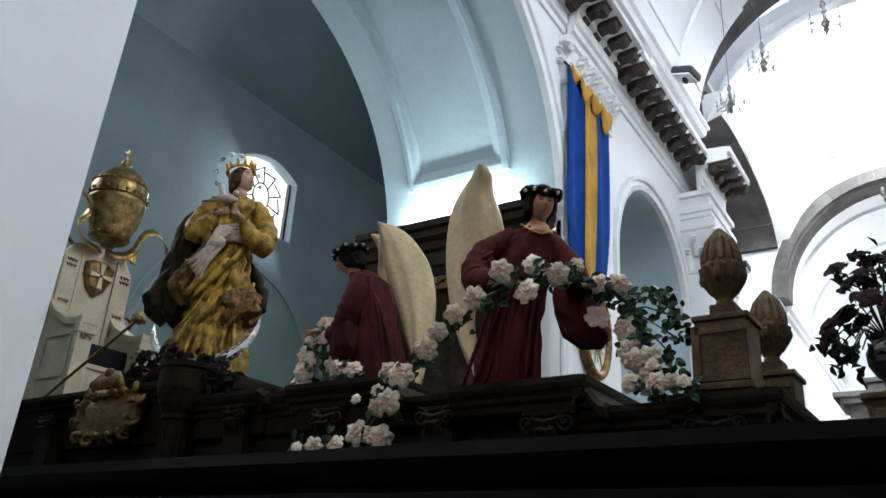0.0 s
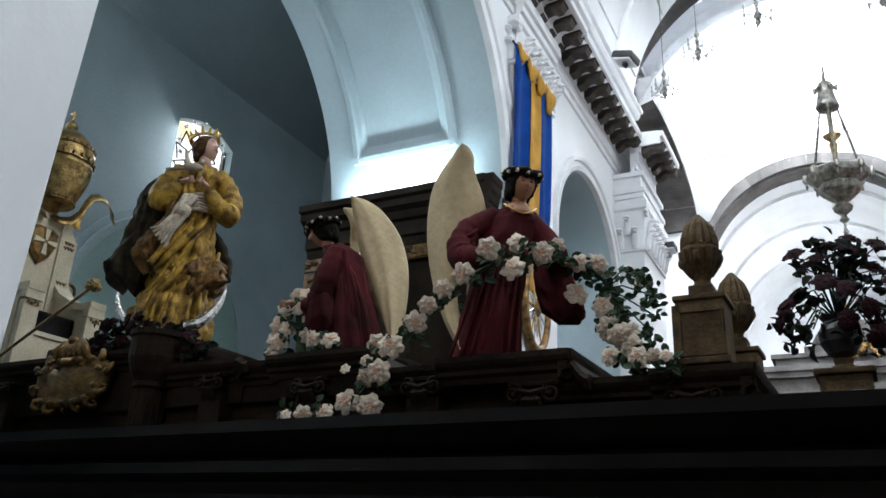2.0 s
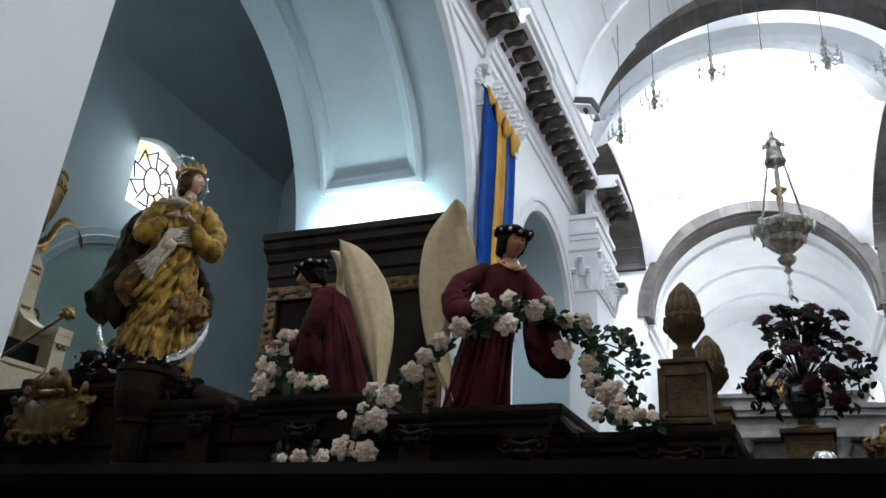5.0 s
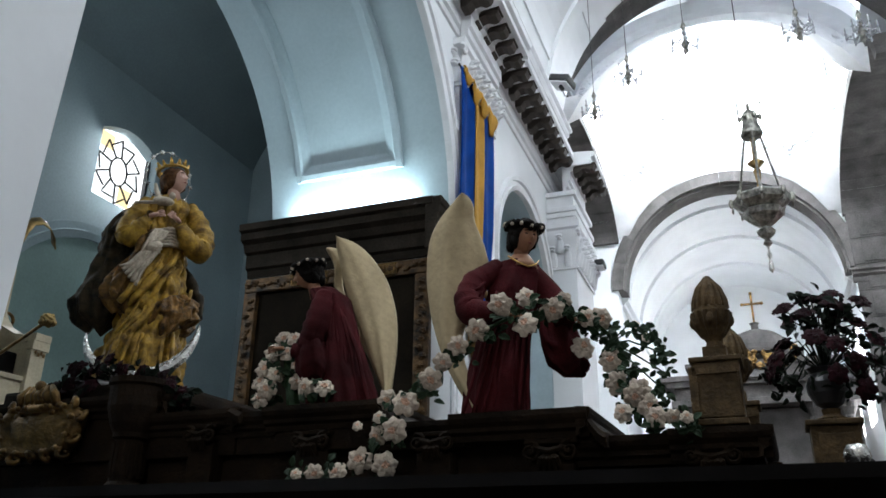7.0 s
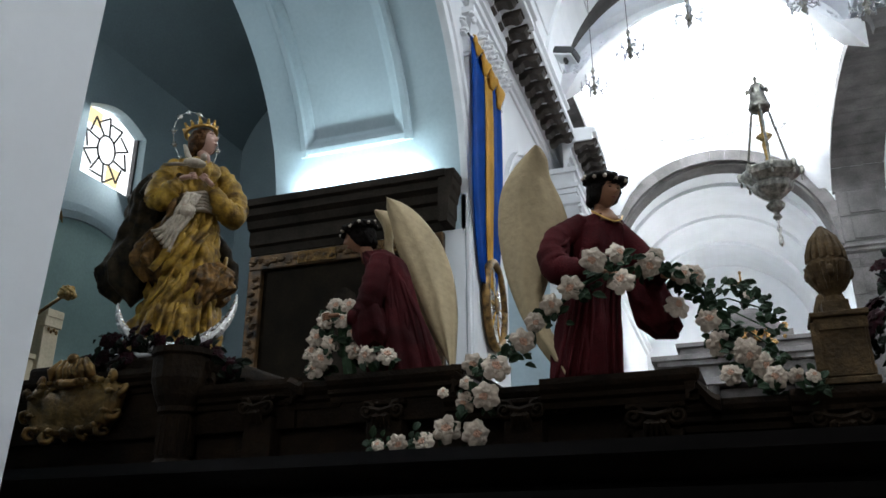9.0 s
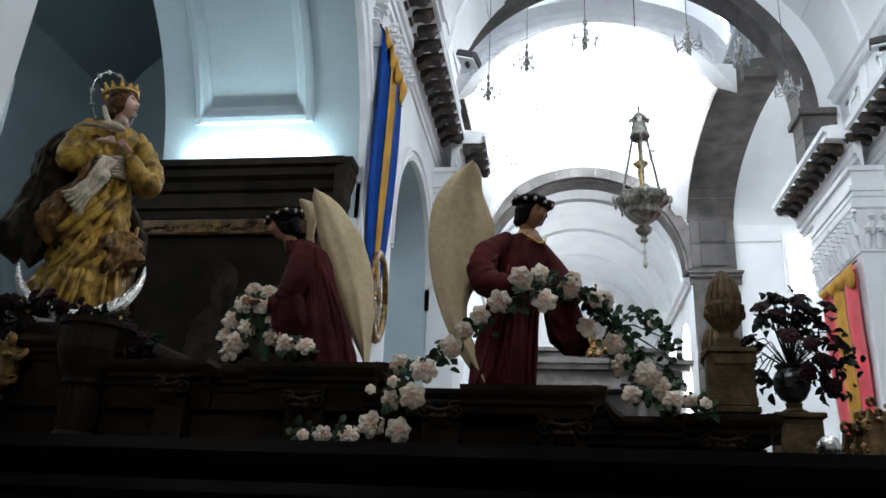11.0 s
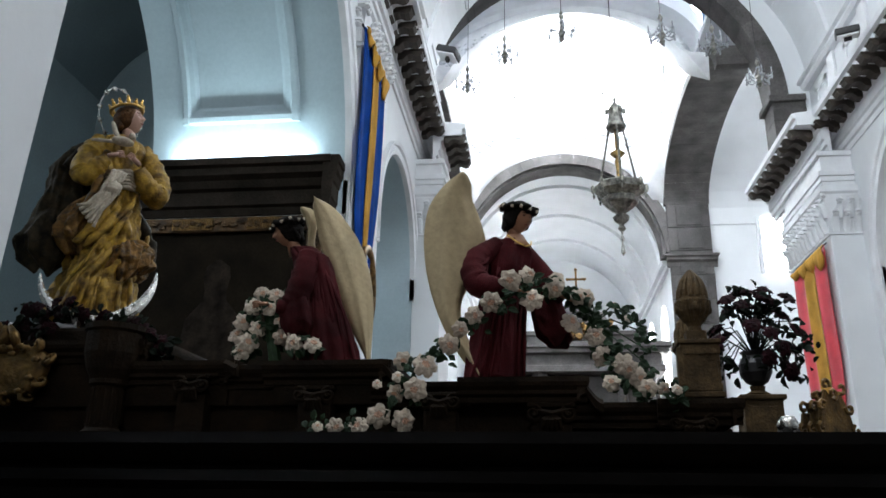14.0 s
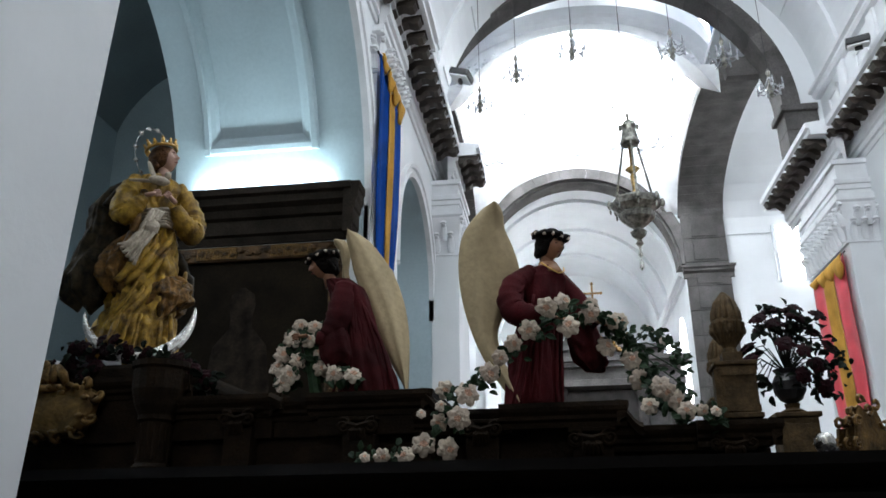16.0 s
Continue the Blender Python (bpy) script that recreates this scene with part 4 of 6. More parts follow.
def floodlight(m, label):
    f = thing("floodlight", label, "floodlight", "floodlights on the cornice", at=m)
    bm = bmesh.new()
    box(bm, -0.16, -0.05, 0.05, 0.16, 0.26, 0.16, bevel=0.03)
    part("housing", bm, BLACK, f)
    bm = bmesh.new()
    box(bm, -0.14, -0.03, 0.035, 0.14, 0.24, 0.052)
    part("lens", bm, CLEAR, f)
    bm = bmesh.new()
    box(bm, -0.05, 0.1, -0.02, 0.05, 0.14, 0.08)
    part("bracket", bm, BLACK, f)


floodlight(pose(LX + 0.66, 9.35, 8.06, -20, 0, -100), "black floodlight clamped on the cornice edge")
floodlight(pose(RX - 0.66, 9.5, 8.08, -15, 0, 160), "black floodlight with white lens on the cornice edge")
floodlight(pose(PIL_L + 0.02, 12.55, 6.35, 0, 0, -90), "black loudspeaker-like floodlight beside the pilaster")

# ---- the processional float; its own frame: u to the right along its side, v away from the nave, z up ----
FL = pose(-1.14, 2.34, 0, 0, 0, -2)


def dress(bm, pts, widths, depths, v0, mi, n=40, folds=((7, 0.06), (13, 0.035)), steps=40, twist=0.0, seed=0.0, crumple=0.0, tilt=0.0):
    """A draped body: rings along a spine of (u, z) with half widths and depths; folds run down it."""
    def lerp(a, f):
        x = f * (len(a) - 1)
        i = min(int(x), len(a) - 2)
        s = x - i
        s = s * s * (3 - 2 * s) * 0.4 + s * 0.6
        p, q = a[i], a[i + 1]
        return tuple(c + (d - c) * s for c, d in zip(p, q)) if isinstance(p, tuple) else p + (q - p) * s
    rings = []
    for k in range(steps + 1):
        f = k / steps
        u, z = lerp(pts, f)
        a, b = lerp(widths, f), lerp(depths, f)
        vv = lerp(v0, f) if isinstance(v0, list) else v0
        ring = []
        for j in range(n):
            t = 2 * math.pi * j / n
            w = 1.0
            for m, amp in folds:
                w += amp * (0.35 + 0.65 * f) * math.sin(m * t + twist * f * 3 + seed + 1.3 * math.sin(2.1 * f * m * 0.3 + m))
            w += 0.10 * noise.noise(Vector((math.cos(t) * 2.2, math.sin(t) * 2.2 + seed, f * 6)))
            if crumple:
                p = Vector((math.cos(t) * 3.1 + seed, math.sin(t) * 3.1, z * 9))
                w += crumple * (abs(noise.noise(p)) * 2 - 0.5 + 0.5 * noise.noise(p * 2.3))
            ring.append((u + a * w * math.cos(t), vv + b * w * math.sin(t), z + 0.02 * math.sin(3 * t + seed) * f + tilt * math.cos(t)))
        rings.append(ring)
    skin(bm, rings, mi)


def fold_strip(bm, pts, r, mi, wob=0.3, n=10, seed=0.0):
    """A rope of cloth with lumps."""
    fine = []
    for (a, b) in zip(pts, pts[1:]):
        for k in range(5):
            fine.append(Vector(a).lerp(Vector(b), k / 5))
    fine.append(Vector(pts[-1]))
    rad = [r * (0.55 + 0.45 * math.sin(math.pi * (0.12 + 0.76 * i / (len(fine) - 1)))) * (1 + wob * noise.noise(p * 18 + Vector((seed, 0, 0)))) for i, p in enumerate(fine)]
    tube(bm, fine, rad, n, mi, 0.75)


def face_head(bm, c, r, yaw, skinmi, hairmi, lipmi, tilt=0.0, hair=1.0):
    """A plain carved head: face with nose, brow, lips and chin, neck and waved hair, looking along yaw (degrees from -v towards +u)."""
    m = Matrix.Translation(c) @ Matrix.Rotation(radians(yaw), 4, "Z") @ Matrix.Rotation(radians(tilt), 4, "X")
    start = len(bm.verts)

    def bell(a, b):
        return math.exp(-(a / b) ** 2)
    res = bmesh.ops.create_uvsphere(bm, u_segments=48, v_segments=36, radius=1.0)
    for w in res["verts"]:
        x, y, z = w.co
        t = max(0.0, -z) ** 1.4
        nx, ny, nz = x * 0.76 * (1 - 0.30 * t), y * (0.90 - 0.08 * t if y < 0 else 0.95 - 0.38 * t), z * 1.04
        if y < 0:
            up = (0.22 - z) / 0.40
            nose = max(0.0, min(1.0, up)) if z > -0.18 else max(0.0, 1 - (-0.18 - z) / 0.09)
            ny -= 0.26 * nose * bell(x, 0.07 + 0.05 * max(0.0, min(1.0, up)))
            for q in (-1, 1):
                ny += 0.13 * bell(x - q * 0.29, 0.15) * bell(z - 0.10, 0.11) - 0.03 * bell(x - q * 0.40, 0.16) * bell(z + 0.22, 0.18)
            ny += -0.07 * bell(x, 0.17) * bell(z + 0.41, 0.045) - 0.065 * bell(x, 0.15) * bell(z + 0.53, 0.05) + 0.03 * bell(x, 0.2) * bell(z + 0.47, 0.02)
            ny -= 0.09 * bell(x, 0.2) * bell(z + 0.80, 0.16)
        w.co = Vector((nx, ny, nz)) * r
    for f in {f for w in res["verts"] for f in w.link_faces}:
        f.material_index = skinmi
    for q in (-1, 1):
        ball(bm, (q * 0.235 * r, -0.735 * r, 0.085 * r), 0.085 * r, (1.4, 0.55, 0.6), 10, 8, hairmi)
        tube(bm, [(q * 0.10 * r, -0.87 * r, 0.235 * r), (q * 0.25 * r, -0.86 * r, 0.285 * r), (q * 0.42 * r, -0.73 * r, 0.235 * r)], [0.010 * r, 0.028 * r, 0.010 * r], 6, hairmi)
    tube(bm, [(-0.15 * r, -0.80 * r, -0.47 * r), (0, -0.90 * r, -0.455 * r), (0.15 * r, -0.80 * r, -0.47 * r)], [0.012 * r, 0.05 * r, 0.012 * r], 8, lipmi)
    tube(bm, [(0, 0.08 * r, -0.5 * r), (0, 0.14 * r, -1.0 * r), (0, 0.24 * r, -1.7 * r)], [0.44 * r, 0.42 * r, 0.56 * r], 16, skinmi)
    res = bmesh.ops.create_uvsphere(bm, u_segments=36, v_segments=26, radius=1.0)
    for w in res["verts"]:
        x, y, z = w.co
        inside = max(0.0, min(1.0, (1.05 - math.sqrt((x / 0.72) ** 2 + ((z + 0.28) / 0.78) ** 2)) * 6)) if y < 0.05 else 0.0
        k = (1.13 * hair + 0.05 * noise.noise(w.co * 5.0) + 0.03 * math.sin(14 * z + 5 * x)) * (1 - 0.28 * inside)
        w.co = Vector((x * 0.80 * k, (y + 0.08) * 0.95 * k, z * 0.98 * k + 0.05)) * r
    for f in {f for w in res["verts"] for f in w.link_faces}:
        f.material_index = hairmi
    for k in range(18):
        a = radians(12 + 156 * k / 17)
        ball(bm, (0.70 * r * math.cos(a), 0.18 * r + 0.66 * r * math.sin(a), (-0.18 - 0.24 * (k % 3)) * r), 0.24 * r, (0.85, 0.9, 1.1), 10, 8, hairmi, lump=0.6, freq=24)
    for k in range(14):
        a = radians(-150 + 300 * k / 13)
        if abs(a) < 0.75:
            continue
        ball(bm, (0.78 * r * math.sin(a), -0.52 * r * math.cos(a), (0.62 - 0.30 * abs(math.sin(a)) - 0.22 * (abs(a) > 1.2)) * r), 0.17 * r, (1, 1, 1), 10, 8, hairmi, lump=0.7, freq=24)
    bm.verts.ensure_lookup_table()
    for v in bm.verts[start:]:
        v.co = m @ v.co
    return m


def wreath(bm, m, r, leafmi, flowermi, seed):
    rnd = random.Random(seed)
    for k in range(46):
        a = 2 * math.pi * k / 46
        p = m @ Vector((0.95 * r * math.cos(a), 0.12 * r + 1.0 * r * math.sin(a), (0.50 + rnd.uniform(-0.1, 0.14)) * r))
        ball(bm, p, rnd.uniform(0.16, 0.24) * r, (1, 1, 0.8), 7, 5, leafmi, lump=0.7, freq=20)
    for k in range(11):
        a = 2 * math.pi * (k + 0.3 * rnd.random()) / 11
        p = m @ Vector((1.08 * r * math.cos(a), 0.12 * r + 1.13 * r * math.sin(a), (0.52 + rnd.uniform(-0.08, 0.12)) * r))
        ball(bm, p, 0.115 * r, (1, 1, 0.9), 8, 6, flowermi, lump=0.6, freq=20)


def hand(bm, at, way, r, mi):
    """A simple carved hand: palm and four fingers."""
    at, way = Vector(at), Vector(way).normalized()
    side = way.cross(Vector((0, 1, 0.01))).normalized()
    tube(bm, [at - way * 1.2 * r, at, at + way * 1.6 * r], [0.8 * r, r, 0.9 * r], 8, mi, 0.6)
    for k in range(4):
        o = side * ((k - 1.5) * 0.48 * r)
        tube(bm, [at + way * 1.4 * r + o, at + way * 2.6 * r + o * 1.1, at + way * 3.3 * r + o * 1.1 + Vector((0, 0, -0.4 * r))], [0.28 * r, 0.25 * r, 0.16 * r], 6, mi)


def wing(bm, inner, outer, v0, v1, mi, thick=0.03, sweep=0.0, turn=0.0):
    """A carved wing between two outlines of (u, z), top to tip, leaning from v0 to v1, hollow on its front, with feather ridges."""
    n, w = 40, 14

    def at(line, f):
        x = f * (len(line) - 1)
        i = min(int(x), len(line) - 2)
        p0, p1, p2, p3 = line[max(i - 1, 0)], line[i], line[i + 1], line[min(i + 2, len(line) - 1)]
        s = x - i
        return [0.5 * (2 * b + (c - a) * s + (2 * a - 5 * b + 4 * c - d) * s * s + (3 * b - a - 3 * c + d) * s ** 3) for a, b, c, d in zip(p0, p1, p2, p3)]
    front, back = [], []
    for i in range(n + 1):
        f = i / n
        a, b = at(inner, f), at(outer, f)
        rf, rb = [], []
        for j in range(w + 1):
            g = j / w
            u, z = a[0] + (b[0] - a[0]) * g, a[1] + (b[1] - a[1]) * g
            out = turn * g * math.sin(math.pi * min(1.0, 0.12 + 0.88 * f))
            u -= 0.25 * out
            v = v0 + (v1 - v0) * g + out - 0.04 * math.sin(math.pi * g) + 0.02 * math.sin(math.pi * f) - sweep * f ** 3
            ridge = 0.004 * math.sin(g * 16 + f * 3) * min(1, 3 * f) + 0.006 * math.sin(f * 26 + 4 * g) * max(0, 0.45 - f)
            rf.append((u, v + ridge, z))
            t = thick * (0.25 + 0.75 * math.sin(math.pi * min(max(g, 0.04), 0.96)) ** 0.5)
            rb.append((u, v + t, z))
        front.append(rf)
        back.append(rb)
    skin(bm, [r + q[::-1] for r, q in zip(front, back)], mi)


def statue(name, bm, mats, label, at):
    ob = part(name, bm, mats, None, smooth=True)
    ob.matrix_world = at
    return tagged(ob, label, "statue")


# body of the float
fl = thing("processional_float", "long dark carved wooden processional float on a black table", "float", at=FL)
bm = bmesh.new()
TAB = [(0, -0.62), (0.02, -0.62), (0.02, -0.30), (0.06, -0.28), (0.06, -0.24), (0.10, -0.20), (0.16, -0.17), (0.16, -0.13), (0.12, -0.11), (0.20, -0.07), (0.24, -0.05), (0.26, -0.04), (0.26, 0.0), (0, 0.0)]
run(bm, TAB, (-4.6, -0.06, 1.842), (2.4, -0.06, 1.842))
box(bm, -4.6, -0.06, 1.20, 2.4, 2.2, 1.838)
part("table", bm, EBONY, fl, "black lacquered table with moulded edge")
rnd = random.Random(8)
for k in range(18):
    u = -4.4 + 0.385 * k
    bm = bmesh.new()
    box(bm, u, -0.095, 1.25, u + 0.34, -0.075, 1.52, bevel=0.008)
    for i in range(9):
        a = i / 9 * 2 * math.pi
        pts = [(u + 0.17 + 0.11 * math.cos(a) + 0.035 * math.cos(t) * (1 - t / 8), -0.105, 1.385 + 0.085 * math.sin(a) + 0.035 * math.sin(t) * (1 - t / 8)) for t in [0.6 * q for q in range(9)]]
        tube(bm, pts, 0.008, 5)
    ball(bm, (u + 0.17, -0.1, 1.385), 0.035, (1, 0.5, 1), 10, 8)
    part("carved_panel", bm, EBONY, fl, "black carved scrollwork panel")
for u in (-4.2, -2.4, -0.6, 0.9, 2.1):
    bm = bmesh.new()
    box(bm, u - 0.06, 0.1, 0, u + 0.06, 0.22, 1.22, bevel=0.01)
    part("leg", bm, EBONY, fl)
bm = bmesh.new()
box(bm, -4.4, 0.06, 1.838, 0.68, 1.9, 1.985)
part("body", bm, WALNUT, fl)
TOP = [(0, 0), (0.01, 0), (0.012, 0.02), (0.03, 0.03), (0.03, 0.045), (0.045, 0.06), (0.05, 0.075), (0.05, 0.095), (0, 0.1)]


def crown_block(u0, u1, z0, z1, v0, v1=1.2, mould=True, prof=TOP, name="entablature_block"):
    bm = bmesh.new()
    box(bm, u0, v0, z0, u1, v1, z1 - 0.002, bevel=0.004)
    k = (z1 - z0)
    pr = [(o, z1 - 0.1 + h) for o, h in prof]
    if mould:
        run(bm, pr, (u0 - 0.04, v0, 0), (u1 + 0.04, v0, 0))
        run(bm, pr, (u1, v0 - 0.04, 0), (u1, v1, 0))
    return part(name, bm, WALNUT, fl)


crown_block(-4.3, -1.76, 1.985, 2.275, 0.03)
crown_block(-1.755, -1.33, 1.985, 2.175, 0.02)
crown_block(-1.12, -0.66, 1.985, 2.165, 0.0)
crown_block(-1.325, -1.125, 1.985, 2.155, 0.03)
crown_block(-0.655, -0.30, 1.985, 2.075, 0.02)
crown_block(-0.295, 0.13, 1.985, 2.085, -0.02, 0.62)
crown_block(0.135, 0.50, 1.94, 1.992, 0.04, 1.6)
crown_block(0.47, 0.70, 1.90, 1.998, -0.01, 0.62)
# sloping scrolled shoulders
for u0, z0, u1, z1 in ((-0.66, 2.165, -0.55, 2.075), (0.13, 2.083, 0.23, 1.995), (-1.33, 2.172, -1.27, 2.15)):
    bm = bmesh.new()
    rings = []
    for k in range(9):
        f = k / 8
        u, z = u0 + (u1 - u0) * f, z1 + (z0 - z1) * (0.5 + 0.5 * math.cos(math.pi * f))
        rings.append([(u, -0.04, z - 0.05), (u, -0.05, z - 0.02), (u, -0.03, z), (u, 0.5, z), (u, 0.5, z - 0.05)])
    skin(bm, rings)
    part("scrolled_shoulder", bm, WALNUT, fl)


def ionic(u, v, z0, z1, w):
    bm = bmesh.new()
    box(bm, u - w * 0.42, v - 0.02, 1.842, u + w * 0.42, v + 0.06, z0, bevel=0.006)
    box(bm, u - w * 0.5, v - 0.03, z1 - 0.018, u + w * 0.5, v + 0.06, z1, bevel=0.005)
    for s in (-1, 1):
        c = (u + s * w * 0.36, (z0 + z1) / 2 - 0.004)
        R = (z1 - z0) * 0.44
        pts = [(c[0] + s * R * (1 - t / 22) * math.cos(0.55 * t + 1.4), v - 0.035 - 0.0006 * t, c[1] + R * (1 - t / 22) * math.sin(0.55 * t + 1.4)) for t in range(21)]
        tube(bm, pts, [0.009 * (1 - 0.5 * t / 20) for t in range(21)], 6)
        ball(bm, (c[0], v - 0.04, c[1]), 0.009, u=8, v=6)
    tube(bm, [(u - w * 0.3, v - 0.035, z1 - 0.03), (u, v - 0.05, z1 - 0.045), (u + w * 0.3, v - 0.035, z1 - 0.03)], 0.011, 6)
    for k in range(5):
        a = -1 + 0.5 * k
        tube(bm, [(u, v - 0.035, z0 + 0.035), (u + 0.3 * a * w * 0.5, v - 0.05, z0 + 0.01), (u + 0.42 * a * w * 0.5, v - 0.035, z0 - 0.028)], [0.006, 0.012, 0.005], 6)
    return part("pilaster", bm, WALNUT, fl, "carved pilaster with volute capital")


for u, w, z0, z1 in ((-2.95, 0.15, 2.08, 2.16), (-1.47, 0.15, 2.03, 2.11), (-0.93, 0.17, 1.985, 2.06), (-0.41, 0.16, 1.955, 2.03), (0.03, 0.19, 1.905, 1.985), (0.56, 0.18, 1.875, 1.945)):
    ionic(u, 0.0, z0, z1, w)
bm = bmesh.new()
lathe(bm, [(0.085, 1.842), (0.085, 1.87), (0.07, 1.885), (0.066, 2.06), (0.08, 2.07), (0.08, 2.09), (0.1, 2.13), (0.115, 2.18), (0.12, 2.2), (0.12, 2.29), (0.13, 2.3), (0.13, 2.325), (0.02, 2.33)], 20, (-1.86, -0.01, 0))
for k in range(16):
    a = 2 * math.pi * k / 16
    tube(bm, [(-1.86 + 0.069 * math.cos(a), -0.01 + 0.069 * math.sin(a), 1.9), (-1.86 + 0.067 * math.cos(a), -0.01 + 0.067 * math.sin(a), 2.05)], 0.008, 5)
part("fluted_column", bm, WALNUT, fl, "short fluted column")
bm = bmesh.new()
box(bm, -2.85, 0.10, 2.27, -1.85, 1.0, 2.36, bevel=0.02)
part("statue_base", bm, WALNUT, fl)

# gilt cartouche on the side
car = thing("gilt_cartouche", "gilt carved cartouche with a crown on the float's side", "cartouche", at=FL)
bm = bmesh.new()
outline = [(0.0, -0.14), (0.1, -0.135), (0.2, -0.12), (0.25, -0.05), (0.27, 0.05), (0.2, 0.11), (0.12, 0.08), (0.06, 0.12), (0, 0.1)]
outline = outline + [(-a, b) for a, b in outline[-2:0:-1]]
n = len(outline)
skin(bm, [[(-2.42 + a * s, v, 2.14 + b * s) for a, b in outline] for s, v in ((0.9, 0.03), (1.0, 0.0), (0.97, -0.03), (0.8, -0.05), (0.7, -0.035), (0.5, -0.055), (0.1, -0.06))])
part("shield", bm, OLDGOLD, car, smooth=True)
bm = bmesh.new()
rnd = random.Random(21)
for i in range(n):
    a, b = outline[i]
    pts = [(-2.42 + a + 0.035 * (1 - t / 9) * math.cos(0.8 * t + i), -0.03 - 0.012 * math.sin(t), 2.14 + b + 0.03 * (1 - t / 9) * math.sin(0.8 * t + i)) for t in range(8)]
    tube(bm, pts, [0.012, 0.016, 0.015, 0.013, 0.012, 0.010, 0.008, 0.006], 7)
    ball(bm, (-2.42 + 0.82 * a, -0.05, 2.14 + 0.82 * b), 0.013, (1.6, 0.7, 1), 8, 6, lump=0.8, freq=40)
part("scroll_border", bm, OLDGOLD, car, smooth=True)
bm = bmesh.new()
for k in range(7):
    f = k / 6
    u = -2.54 + 0.22 * f
    tube(bm, [(u, -0.03, 2.24), (u + 0.02 * math.sin(k), -0.05, 2.29), (-2.43 + 0.6 * (u + 2.43), -0.04, 2.335)], [0.018, 0.022, 0.01], 7)
ball(bm, (-2.43, -0.045, 2.335), 0.026)
tube(bm, [(-2.56, -0.02, 2.235), (-2.43, -0.06, 2.225), (-2.30, -0.02, 2.235)], 0.02, 8)
for k in range(5):
    ball(bm, (-2.53 + 0.05 * k, -0.06, 2.232), 0.013)
part("crown", bm, OLDGOLD, car, smooth=True)

# ---- statues ----
# Virgin on the crescent, turned towards the nave; her own frame: x across her, y to her back
MD = FL @ pose(-2.25, 0.42, 0, 0, 0, 45)
mats = [ROBE, ROBE2, CLOAK, SASH, SKIN, HAIR2, GOLD, SILVER, LIP]
bm = bmesh.new()
dress(bm, [(-0.005, 3.495), (-0.012, 3.46), (-0.015, 3.40), (-0.01, 3.30), (-0.003, 3.22), (0.0, 3.08), (0.0, 2.94), (-0.01, 2.72), (-0.035, 2.58), (-0.045, 2.36)], [0.045, 0.115, 0.14, 0.12, 0.10, 0.125, 0.15, 0.175, 0.20, 0.22], [0.045, 0.08, 0.10, 0.095, 0.09, 0.11, 0.13, 0.15, 0.165, 0.18], 0.0, 0, n=110, steps=120, folds=((9, 0.05), (17, 0.055), (5, 0.05), (27, 0.02)), twist=2.6, crumple=0.15)
# long diagonal folds of the skirt
rnd = random.Random(14)
for k in range(9):
    x, z = rnd.uniform(-0.12, 0.12), rnd.uniform(2.62, 3.08)
    fold_strip(bm, [(x + 0.05, -0.105, z + 0.12), (x + 0.02 + rnd.uniform(-0.02, 0.02), -0.135, z + 0.05), (x - 0.03, -0.140, z - 0.04), (x - 0.09, -0.125, z - 0.13)], rnd.uniform(0.012, 0.022), 0, 0.9, seed=20 + k)
for k in range(6):
    x = -0.19 + 0.065 * k
    fold_strip(bm, [(0.75 * x, -0.135, 2.66 + 0.02 * (k % 2)), (0.9 * x - 0.01, -0.155, 2.54), (x - 0.02, -0.165, 2.38)], 0.017, 0, 0.7, seed=120 + k)
# brown-gold overskirt falling open at her side
dress(bm, [(-0.09, 3.14), (-0.15, 3.04), (-0.19, 2.95), (-0.20, 2.86), (-0.17, 2.78)], [0.03, 0.065, 0.085, 0.085, 0.04], [0.03, 0.06, 0.07, 0.07, 0.04], -0.055, 1, n=60, steps=60, folds=((6, 0.1), (11, 0.06)), twist=2.0, seed=7.0, crumple=0.25)
fold_strip(bm, [(-0.10, -0.10, 3.34), (-0.12, -0.12, 3.22), (-0.13, -0.12, 3.10), (-0.18, -0.11, 2.98)], 0.035, 1, 0.6, seed=12)
# wind-blown swirl of cloth across the hips
dress(bm, [(0.06, 2.875), (0.07, 2.84), (0.075, 2.79), (0.075, 2.73), (0.07, 2.68), (0.07, 2.66)], [0.08, 0.125, 0.148, 0.14, 0.10, 0.04], [0.07, 0.10, 0.12, 0.11, 0.08, 0.03], -0.065, 1, n=110, steps=60, folds=((5, 0.04), (13, 0.06), (21, 0.03)), twist=7.0, seed=3.3, crumple=0.24, tilt=0.03)
fold_strip(bm, [(0.09, 0.0, 3.12), (0.15, 0.02, 3.02), (0.21, 0.01, 2.92), (0.225, -0.01, 2.80)], 0.045, 2, 0.5, seed=4)
# dark cloak blown out behind
dress(bm, [(-0.09, 3.47), (-0.17, 3.38), (-0.225, 3.25), (-0.235, 3.10), (-0.255, 2.96), (-0.285, 2.84), (-0.285, 2.75), (-0.27, 2.69)], [0.05, 0.085, 0.10, 0.105, 0.12, 0.138, 0.115, 0.04], [0.04, 0.08, 0.09, 0.09, 0.10, 0.10, 0.08, 0.03], 0.055, 2, n=90, steps=90, folds=((6, 0.06), (11, 0.05)), seed=2.0, crumple=0.13)
fold_strip(bm, [(-0.12, -0.02, 3.43), (-0.22, -0.03, 3.34), (-0.27, -0.02, 3.24)], 0.03, 2, 0.4, seed=9)
